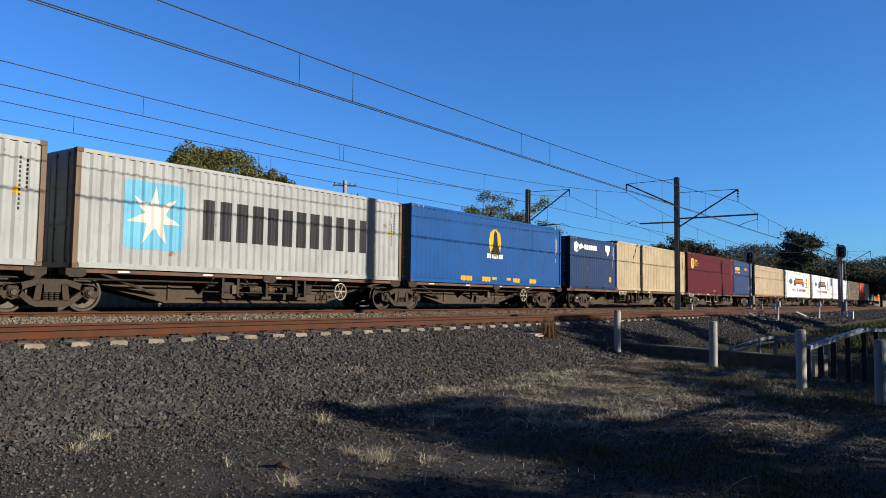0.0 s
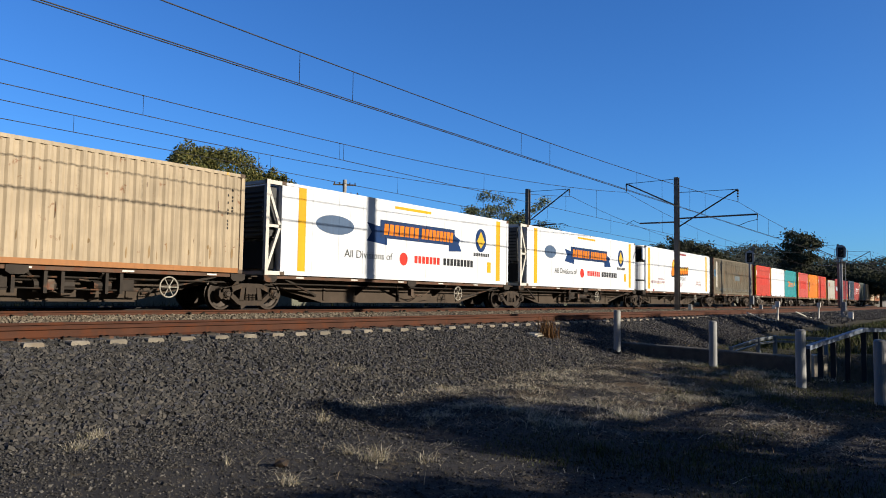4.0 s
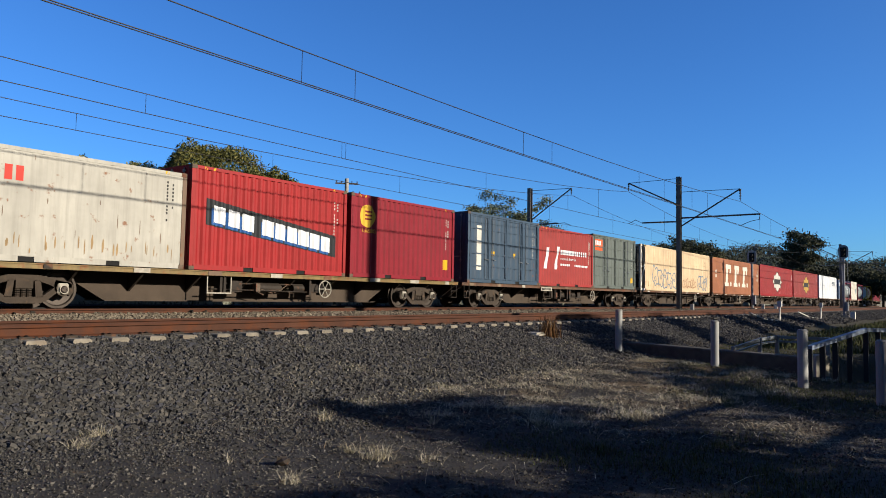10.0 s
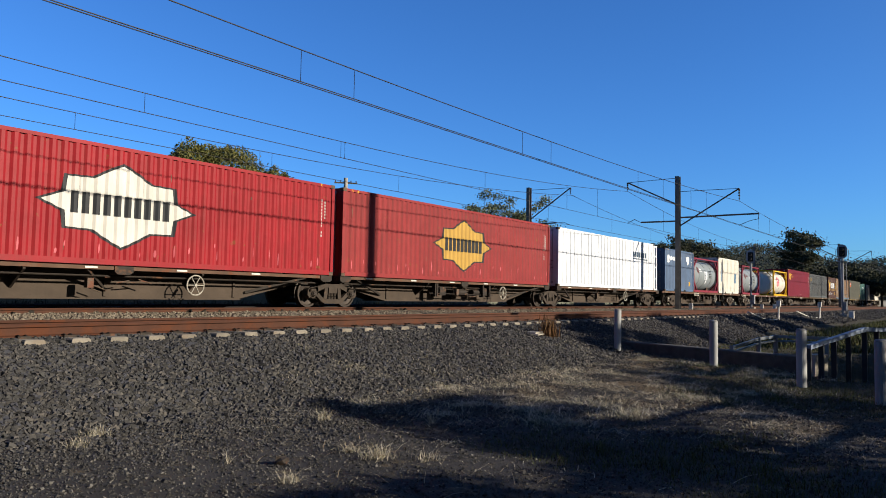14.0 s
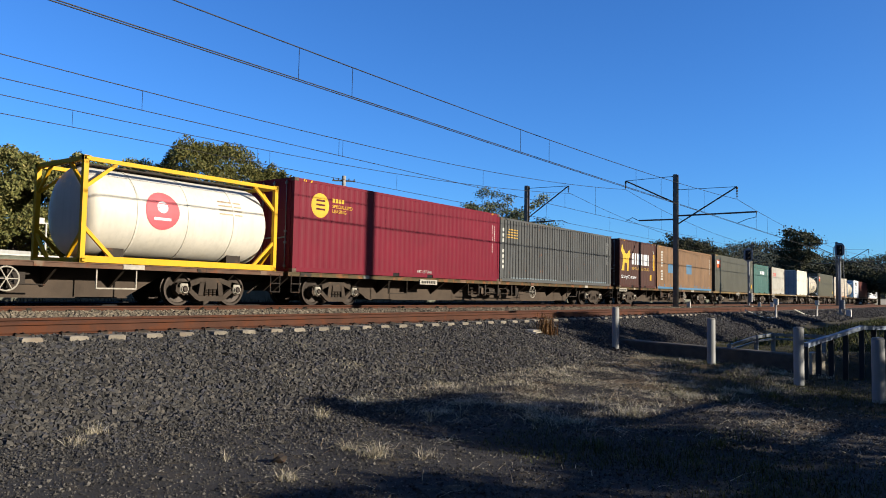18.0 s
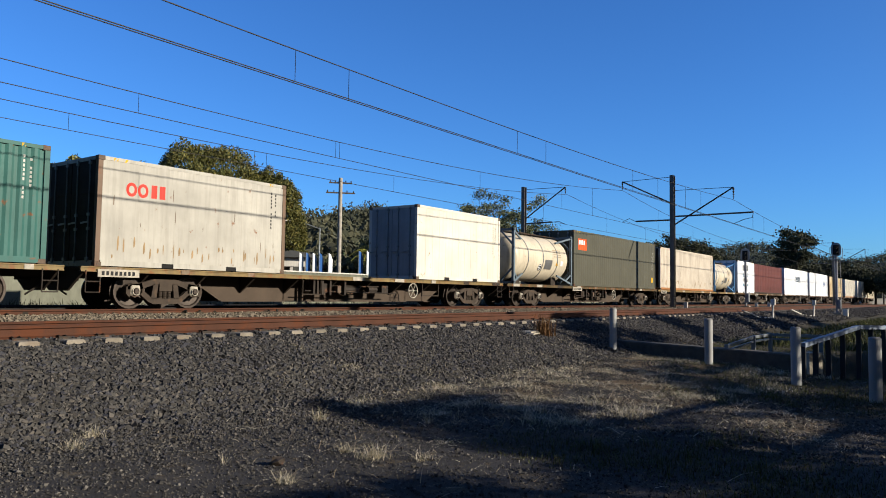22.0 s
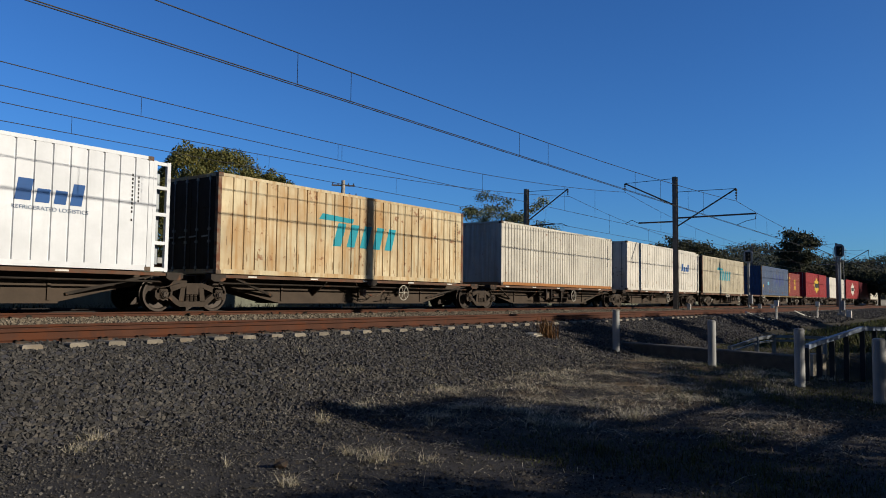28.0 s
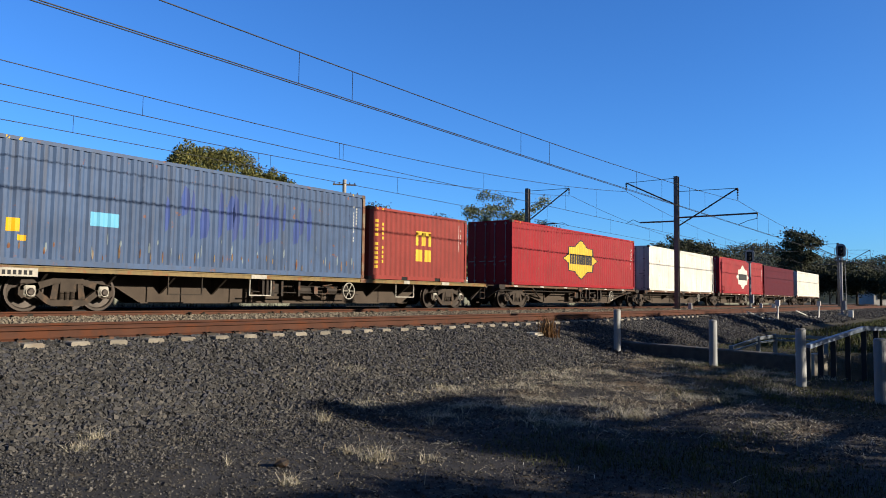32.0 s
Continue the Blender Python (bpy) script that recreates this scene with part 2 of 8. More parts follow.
def top_rail(bm, length, h):
    box(bm, 0.15, length - 0.15, 0.004, 0.074, h - 0.1, h - 0.012)


def header(bm, h):
    box(bm, 0.006, 0.09, 0.15, WIDE - 0.15, h - 0.11, h - 0.014)


def bottom_rail(bm, length, pockets):
    c = length / 2
    notch = [(c - 1.2, 0.02), (c - 1.2, 0.135), (c - 0.85, 0.135), (c - 0.85, 0.02), (c + 0.85, 0.02), (c + 0.85, 0.135), (c + 1.2, 0.135), (c + 1.2, 0.02)]
    slab(bm, [(0.15, 0.02)] + (notch if pockets else []) + [(length - 0.15, 0.02), (length - 0.15, 0.155), (0.15, 0.155)], 0.004, 0.074)


def end_sill(bm):
    box(bm, 0.006, 0.09, 0.15, WIDE - 0.15, 0.02, 0.15)


def pocket_back(bm):
    box(bm, 0.002, 0.348, 0.03, WIDE - 0.03, 0.022, 0.133)


def container_roof(bm, length, h):
    n = round(length / 0.5)
    p = (length - 0.2) / n
    rows = [(0.1, h - 0.03)]
    for k in range(n):
        x = 0.1 + k * p
        rows += [(x + 0.25 * p, h - 0.03), (x + 0.35 * p, h - 0.015), (x + 0.75 * p, h - 0.015), (x + 0.85 * p, h - 0.03)]
    rows.append((length - 0.1, h - 0.03))
    a = [bm.verts.new((x, 0.07, z)) for x, z in rows]
    b = [bm.verts.new((x, WIDE - 0.07, z)) for x, z in rows]
    for k in range(len(rows) - 1):
        bm.faces.new((a[k], a[k + 1], b[k + 1], b[k]))
    c = [bm.verts.new(v) for v in ((0.1, 0.07, h - 0.09), (length - 0.1, 0.07, h - 0.09), (length - 0.1, WIDE - 0.07, h - 0.09), (0.1, WIDE - 0.07, h - 0.09))]
    bm.faces.new(c)


def casting(bm):
    box(bm, 0, 0.178, 0, 0.162, 0, 0.118)
    bmesh.ops.bevel(bm, geom=bm.edges[:], offset=0.01, segments=1, affect="EDGES")
    box(bm, 0.055, 0.125, -0.003, 0.01, 0.03, 0.09)


def corner_post(bm, h):
    slab_pts = ((0.004, 0.118), (0.125, 0.118), (0.125, h - 0.118), (0.004, h - 0.118))
    slab(bm, slab_pts, 0.003, 0.13)


def door_leaf(bm, h):
    for k in range(3):
        z0 = 0.16 + k * (h - 0.28) / 3
        box(bm, -0.03, 0.0, 0.03, 1.08, z0 + 0.02, z0 + (h - 0.28) / 3 - 0.02)
    box(bm, -0.015, 0.01, 0.0, 1.1, 0.15, h - 0.11)


def side_door(bm, wide, h):
    """The frame and level ribs of a folding door in a side wall."""
    for x in (0.02, wide - 0.08):
        box(bm, x, x + 0.06, -0.004, 0.03, 0.17, h - 0.12)
    for k in range(6):
        z = 0.17 + k * (h - 0.35) / 5
        box(bm, 0.08, wide - 0.08, 0.0, 0.03, z, z + 0.05)
    for z in (0.4, 1.1, 1.8, h - 0.5):
        box(bm, 0.0, 0.1, -0.016, 0.0, z, z + 0.09)


def locking_bar(bm, h):
    tube(bm, (-0.05, 0, 0.1), (-0.05, 0, h - 0.08), 0.017, 6)
    for z in (0.16, 0.9, 1.25, h - 0.2):
        box(bm, -0.07, -0.01, -0.05, 0.05, z, z + 0.07)
    beam(bm, (-0.065, 0.0, 1.1), (-0.065, 0.32, 1.08), 0.02, 0.04)


def flat(pieces):
    """A flat bmesh, in x and z, out of outlines."""
    bm = bmesh.new()
    for pts in pieces:
        bm.faces.new([bm.verts.new((x, 0, z)) for x, z in pts])
    return bm


def rect(x0, z0, x1, z1, slant=0.0):
    s = slant * (z1 - z0)
    return [(x0, z0), (x1, z0), (x1 + s, z1), (x0 + s, z1)]


def disc(x, z, r, n=28, rz=None):
    rz = rz or r
    return [(x + math.cos(k * math.tau / n) * r, z + math.sin(k * math.tau / n) * rz) for k in range(n)]


def bars(x, z, width, height, n, slant=0.0, gap=0.22):
    """n upright bars side by side, in place of a name."""
    p = width / (n - gap)
    return [rect(x + k * p, z, x + k * p + p * (1 - gap), z + height, slant) for k in range(n)]


def marks(x, z, height, n, size=0.06, seed=1):
    """A column of small marks, in place of a number."""
    r = random.Random(seed)
    p = height / n
    return [rect(x, z + k * p, x + size, z + k * p + p * 0.62) for k in range(n) if r.random() > 0.12]


def words(text, size):
    """The flat outline of words, in x and z."""
    cu = bpy.data.curves.new("words", "FONT")
    cu.body, cu.size = text, size
    ob = bpy.data.objects.new("words", cu)
    scene.collection.objects.link(ob)
    me = bpy.data.meshes.new_from_object(ob)
    bm = bmesh.new()
    bm.from_mesh(me)
    bpy.data.objects.remove(ob)
    bpy.data.curves.remove(cu)
    bpy.data.meshes.remove(me)
    for v in bm.verts:
        v.co = (v.co.x, 0, v.co.y)
    return bm


def moved(bm, x, z, wide=None):
    """Flat words put at x, z, and drawn to a width."""
    x0, x1 = min(v.co.x for v in bm.verts), max(v.co.x for v in bm.verts)
    k = wide / (x1 - x0) if wide else 1
    for v in bm.verts:
        v.co = (x + (v.co.x - x0) * k, 0, z + v.co.z)
    return bm


def decal(name, bm, material, box_thing, label="", lift=0.004):
    """Paint on a container's near side: it follows the folds of the wall."""
    rows = box_thing["folds"]
    xs, ds = [r[0] for r in rows], [r[1] for r in rows]
    lo, hi = min(v.co.x for v in bm.verts), max(v.co.x for v in bm.verts)
    for x in xs:
        if lo + 0.002 < x < hi - 0.002:
            bmesh.ops.bisect_plane(bm, geom=bm.verts[:] + bm.edges[:] + bm.faces[:], plane_co=(x, 0, 0), plane_no=(1, 0, 0))
    for v in bm.verts:
        v.co.y = float(np.interp(v.co.x, xs, ds)) - lift
    for f in bm.faces:
        f.normal_update()
        if f.normal.y > 0:
            f.normal_flip()
    me = bpy.data.meshes.new("decal")
    bm.to_mesh(me)
    bm.free()
    me.materials.append(None)
    return part(name, me, material, box_thing["ob"], label)


def container(s, length, h, material, label, style="corrugated", post=None, rail=None, roof=None, pockets=None, doors="front", kind="shipping_container", left=None, ends=None):
    """A container whose near lower corner starts s metres along the train. Returns its folds and its object for the paint on it."""
    ob = thing(kind, pose(s, SIDE, DECK), label, "container", "containers on the train")
    pockets = length < 7 if pockets is None else pockets
    rows = profile(style, length)
    key = (style, length, h)
    part("side_panel", shared(("near", *key), wall_strip, rows, 0, 1, 0.15, h - 0.095), material, ob)
    part("side_panel", shared(("far", *key), wall_strip, rows, WIDE, -1, 0.15, h - 0.095), material, ob)
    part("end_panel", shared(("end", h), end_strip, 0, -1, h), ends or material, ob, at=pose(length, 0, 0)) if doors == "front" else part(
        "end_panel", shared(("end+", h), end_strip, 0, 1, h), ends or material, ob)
    for y in (0, WIDE - 0.078):
        part("top_rail", shared(("top", length, h), top_rail, length, h), material, ob, at=pose(0, y, 0))
        part("bottom_rail", shared(("bottom", length, pockets), bottom_rail, length, pockets), rail or material, ob, at=pose(0, y, 0))
    for x in (0, length - 0.096):
        part("header", shared(("header", h), header, h), material, ob, at=pose(x, 0, 0))
        part("end_sill", shared("end_sill", end_sill), rail or material, ob, at=pose(x, 0, 0))
    if style == "doors":
        for k in range(4):
            leaf = part("side_door", shared(("side_door", length, h), side_door, (length - 0.3) / 4, h), material, ob, at=pose(0.15 + k * (length - 0.3) / 4, 0, 0))
            part("locking_bar", shared(("side_bar", h), lambda bm: (tube(bm, (0, -0.012, 0.2), (0, -0.012, h - 0.15), 0.016, 6), beam(bm, (0, -0.02, 1.05), (0.28, -0.02, 1.0), 0.02, 0.035))), M_GALV, leaf, at=pose((length - 0.3) / 4 * (0.8 if k % 2 == 0 else 0.2), 0, 0))
    part("roof", shared(("roof", length, h), container_roof, length, h), roof or material, ob)
    if pockets:
        # a black block in each pocket stands in for the shade inside
        for x in (length / 2 - 1.2, length / 2 + 0.85):
            part("forklift_pocket", shared("pocket", pocket_back), M_BLACK, ob, "dark opening for a forklift", at=pose(x, 0, 0))
    for x, sx in ((0, 1), (length, -1)):
        for y, sy in ((0, 1), (WIDE, -1)):
            part("corner_post", shared(("post", h, sx, sy), lambda bm, h: (corner_post(bm, h), bm.transform(Matrix.Diagonal((sx, sy, 1, 1)))), h), post or material, ob, at=pose(x, y, 0))
            for z in (0, h - 0.118):
                part("corner_casting", shared(("casting", sx, sy), lambda bm: (casting(bm), bm.transform(Matrix.Diagonal((sx, sy, 1, 1))))), M_CAST, ob, at=pose(x, y, z))
    x, sx = (0.03, 1) if doors == "front" else (length - 0.03, -1)
    for k in range(2):
        leaf = part("door", shared(("door", h, sx), lambda bm, h: (door_leaf(bm, h), bm.transform(Matrix.Diagonal((sx, 1, 1, 1)))), h), ends or material, ob, at=pose(x, 0.12 + k * 1.1, 0))
        for y in (0.22, 0.8):
            part("locking_bar", shared(("bar", h, sx), lambda bm, h: (locking_bar(bm, h), bm.transform(Matrix.Diagonal((sx, 1, 1, 1)))), h), M_GALV, leaf, at=pose(0, y, 0))
    TRAIN.append((ob, s, SIDE, DECK))
    return {"ob": ob, "folds": [(0.0, 0.0), (0.108, 0.0)] + rows + [(length - 0.108, 0.0), (length, 0.0)], "L": length, "H": h}


TRAIN = []


# ---- the train: wagons ----
def sideframe(bm, way):
    """A cast side frame between two axle boxes 1.75 m apart."""
    y0, y1 = 0.98 * way - 0.06, 0.98 * way + 0.06
    half = [(0.0, 0.78), (0.34, 0.78), (0.62, 0.70), (0.78, 0.66), (1.08, 0.62), (1.08, 0.50), (0.99, 0.46), (0.99, 0.34), (0.88, 0.30), (0.76, 0.34), (0.72, 0.46), (0.44, 0.22), (0.0, 0.20)]
    hole = [(0.30, 0.66), (0.56, 0.58), (0.62, 0.50), (0.40, 0.30), (0.30, 0.30)]
    outline_top = [(0.0, 0.78), (0.34, 0.78), (0.62, 0.70), (0.78, 0.66), (1.08, 0.62), (1.08, 0.50), (0.66, 0.52), (0.54, 0.57), (0.30, 0.65), (0.0, 0.65)]
    for m in (1, -1):
        for piece in (outline_top,
                      [(0.66, 0.56), (0.7, 0.68), (0.95, 0.66), (1.12, 0.56), (1.13, 0.4), (1.04, 0.31), (0.99, 0.34), (0.88, 0.29), (0.77, 0.34), (0.68, 0.44)],
                      [(0.70, 0.52), (0.76, 0.40), (0.5, 0.19), (0.36, 0.13), (0.0, 0.13), (0.0, 0.27), (0.40, 0.29)],
                      [(0.22, 0.66), (0.36, 0.65), (0.42, 0.28), (0.26, 0.27)]):
            slab(bm, [(m * x, z) for x, z in piece], y0, y1)


def axle_box(bm, way):
    y0, y1 = 0.98 * way - 0.09, 0.98 * way + 0.09
    box(bm, -0.13, 0.13, y0, y1, -0.11, 0.15)
    bmesh.ops.bevel(bm, geom=bm.edges[:], offset=0.03, segments=1, affect="EDGES")
    tube(bm, (0, y0 - 0.03 * (way < 0), 0), (0, y1 + 0.03 * (way > 0), 0), 0.105, 14)


def bolster(bm):
    box(bm, -0.19, 0.19, -1.05, 1.05, 0.47, 0.70)
    box(bm, -0.3, 0.3, -0.35, 0.35, 0.6, 0.86)
    for way in (1, -1):
        for x in (-0.13, 0.0, 0.13):
            for k in range(4):
                tube(bm, (x, way * 0.98, 0.28 + k * 0.05), (x, way * 0.98, 0.31 + k * 0.05), 0.06, 10)
        beam(bm, (-0.55, way * 0.6, 0.4), (0.55, way * 0.6, 0.4), 0.06, 0.09)
        for m in (1, -1):
            box(bm, m * 0.36 - 0.05, m * 0.36 + 0.05, way * 0.74 - 0.08, way * 0.74 + 0.08, 0.3, 0.6)


def wheelset(bm):
    for way in (1, -1):
        y = 0.7175 * way
        rows = [(y - 0.035 * way, 0.13), (y - 0.035 * way, 0.36), (y - 0.075 * way, 0.40), (y - 0.075 * way, 0.49), (y - 0.045 * way, 0.49), (y - 0.04 * way, 0.46), (y + 0.065 * way, 0.45),
                (y + 0.065 * way, 0.395), (y + 0.02 * way, 0.37), (y + 0.0 * way, 0.2), (y + 0.08 * way, 0.16), (y + 0.08 * way, 0.1)]
        lathe(bm, rows, True, 0, 0, 28)
        tube(bm, (0, y, 0), (0, 1.02 * way, 0), 0.075, 10)
        lathe(bm, [(1.05 * way, 0.09), (1.1 * way, 0.09), (1.13 * way, 0.07)], True, 0, 0, 12)
        for k in range(3):
            c, s_ = math.cos(k * math.tau / 3) * 0.05, math.sin(k * math.tau / 3) * 0.05
            box(bm, c - 0.014, c + 0.014, min(1.12 * way, 1.145 * way), max(1.12 * way, 1.145 * way), s_ - 0.014, s_ + 0.014)
    tube(bm, (0, -0.72, 0), (0, 0.72, 0), 0.085, 12)


def hand_wheel(bm):
    n, r = 20, 0.27
    pts = [Vector((math.cos(k * math.tau / n) * r, 0, math.sin(k * math.tau / n) * r)) for k in range(n)]
    for k in range(n):
        tube(bm, pts[k], pts[(k + 1) % n], 0.02, 6)
    for k in range(6):
        tube(bm, (0, 0, 0), (math.cos(k * math.tau / 6) * r, 0, math.sin(k * math.tau / 6) * r), 0.014, 5)
    tube(bm, (0, -0.03, 0), (0, 0.35, 0), 0.04, 8)


def flat_sill(bm, length, way):
    y = 1.17 * way
    pts = [(0.03, 1.048), (-0.1, 1.048), (-0.1, 1.02), (-0.04, 1.02), (-0.04, 0.94), (-0.08, 0.94), (-0.08, 0.92), (0.03, 0.92), (0.03, 0.94), (0.012, 0.94), (0.012, 1.02), (0.03, 1.02)]
    a = [bm.verts.new((0, y + d * way, z)) for d, z in pts]
    b = [bm.verts.new((length, y + d * way, z)) for d, z in pts]
    for k in range(len(pts)):
        j = (k + 1) % len(pts)
        bm.faces.new((a[k], a[j], b[j], b[k]))
    bm.faces.new(a)
    bm.faces.new(b[::-1])


def centre_beam(bm, length, a, b, deep):
    """A fish-bellied centre beam between the bogies at a and b."""
    for y0, y1 in ((-0.42, -0.36), (0.36, 0.42)):
        slab(bm, [(0.1, 1.0), (length - 0.1, 1.0), (length - 0.1, 0.78), (b - 1.3, 0.74), (b - 2.2, deep), (a + 2.2, deep), (a + 1.3, 0.74), (0.1, 0.78)], y0, y1)
    box(bm, a + 2.2, b - 2.2, -0.5, 0.5, deep - 0.03, deep)


def cross_member(bm):
    """A bracket that tapers from the centre beam to both sills."""
    v = [(-1.115, 1.0), (1.115, 1.0), (1.115, 0.9), (0.44, 0.45), (-0.44, 0.45), (-1.115, 0.9)]
    a = [bm.verts.new((-0.03, y, z)) for y, z in v]
    b = [bm.verts.new((0.03, y, z)) for y, z in v]
    for i in range(6):
        bm.faces.new((a[i], a[(i + 1) % 6], b[(i + 1) % 6], b[i]))
    bm.faces.new(a)
    bm.faces.new(b[::-1])


def deck_sheet(bm, length):
    box(bm, 0.02, length - 0.02, -1.12, 1.12, 1.0, 1.03)


def spine_rail(bm, length, way):
    y = 1.15 * way
    box(bm, 0.2, length - 0.2, min(y, y - 0.09 * way), max(y, y - 0.09 * way), 0.95, 1.04)


def seat_pad(bm, way):
    y = 1.18 * way
    slab(bm, [(0, 1.047), (0.5, 1.047), (0.5, 0.9), (0.4, 0.84), (0.1, 0.84), (0, 0.9)], min(y, y - 0.3 * way), max(y, y - 0.3 * way))


M_RUSTRAIL = mat("rust_brown_rail", "#6a5040", 0.8, 0.05, 0.35, 2, 0.2, 30, 0.4, "#5a3420", 0.4)
M_SPINE = mat("dusty_girder", "#4f4338", 0.8, 0.05, 0.3, 1.5, 0.2, 30, 0.5)


def spine_beam(bm, length, a, b):
    """The deep plate girder along the middle of a skeletal wagon."""
    for y0, y1 in ((-0.46, -0.42), (0.42, 0.46)):
        slab(bm, [(0.1, 1.0), (length - 0.1, 1.0), (length - 0.1, 0.78), (b - 1.2, 0.74), (b - 3.4, 0.25), (a + 3.4, 0.25), (a + 1.2, 0.74), (0.1, 0.78)], y0, y1)
    box(bm, a + 3.4, b - 3.4, -0.55, 0.55, 0.22, 0.25)
    box(bm, 0.1, length - 0.1, -0.55, 0.55, 1.0, 1.03)
    for x in np.linspace(a + 3.6, b - 3.6, 3):
        box(bm, x - 0.04, x + 0.04, -0.5, 0.5, 0.3, 1.0)


def brake_gear(bm, seed):
    r = random.Random(seed)
    tube(bm, (-0.5, -0.75, 0.6), (0.45, -0.75, 0.6), 0.17, 12)
    tube(bm, (0.9, -0.85, 0.62), (1.35, -0.85, 0.62), 0.12, 10)
    box(bm, 1.6, 1.95, -0.95, -0.6, 0.5, 0.78)
    tube(bm, (-2.2, -0.95, 0.55), (2.4, -0.95, 0.5), 0.02, 6)
    tube(bm, (-1.9, -0.8, 0.72), (2.1, -0.8, 0.74), 0.025, 6)
    box(bm, -1.5, -1.1, -0.95, -0.7, 0.48, 0.8)
    for k in range(5):
        x = r.uniform(-2.2, 2.2)
        box(bm, x, x + 0.08, -1.05, -0.85, 0.42, 0.95)


def hanging_frame(bm, wide):
    """An open rectangle of flat bar hung from the sill."""
    for x in (0, wide):
        box(bm, x, x + 0.03, -0.02, 0.02, 0.42, 0.93)
    box(bm, 0.03, wide, -0.02, 0.02, 0.42, 0.455)


def valve(bm, seed):
    r = random.Random(seed + 40)
    box(bm, 0, 0.16, -0.08, 0.08, 0.5, 0.74)
    tube(bm, (0.08, 0, 0.5), (0.4, 0.05, 0.4), 0.015, 6)
    for k in range(5):
        p = Vector((0.2 + 0.3 * k, 0.05, r.uniform(0.42, 0.8)))
        tube(bm, p, p + Vector((r.uniform(0.2, 0.6), 0, r.uniform(-0.15, 0.15))), 0.016, 6)


def step_iron(bm):
    for x in (0, 0.36):
        tube(bm, (x, 0, 0.95), (x, 0, 0.42), 0.017, 6)
    for z in (0.42, 0.68):
        tube(bm, (0, 0, z), (0.36, 0, z), 0.017, 6)


def coupler(bm):
    box(bm, -0.75, 0.15, -0.1, 0.1, 0.74, 0.94)
    box(bm, -0.9, -0.66, -0.17, 0.17, 0.7, 0.98)
    tube(bm, (-0.3, -0.35, 0.75), (-0.85, -0.3, 0.35), 0.025, 6)


BOGIES = []


def bogie(wagon, x, start, cap=None):
    bo = part("bogie", shared("bolster", bolster), M_BOGIE, wagon, "cast steel bogie", at=pose(x, 0, 0))
    for way in (-1, 1):
        part("side_frame", shared(("sideframe", way), sideframe, way), M_BOGIE, bo)
        for dx in (-0.875, 0.875):
            part("axle_box", shared(("axle_box", way), axle_box, way), M_AXLE if cap else M_BOGIE, bo, "pale axle box cover" if cap else "", at=pose(dx, 0, 0.46))
    for dx in (-0.875, 0.875):
        w = part("wheel_set", shared("wheelset", wheelset), M_WHEEL, bo, "turning steel wheels on an axle", at=pose(dx, 0, 0.46))
        BOGIES.append((w, dx, start + x))
    return bo


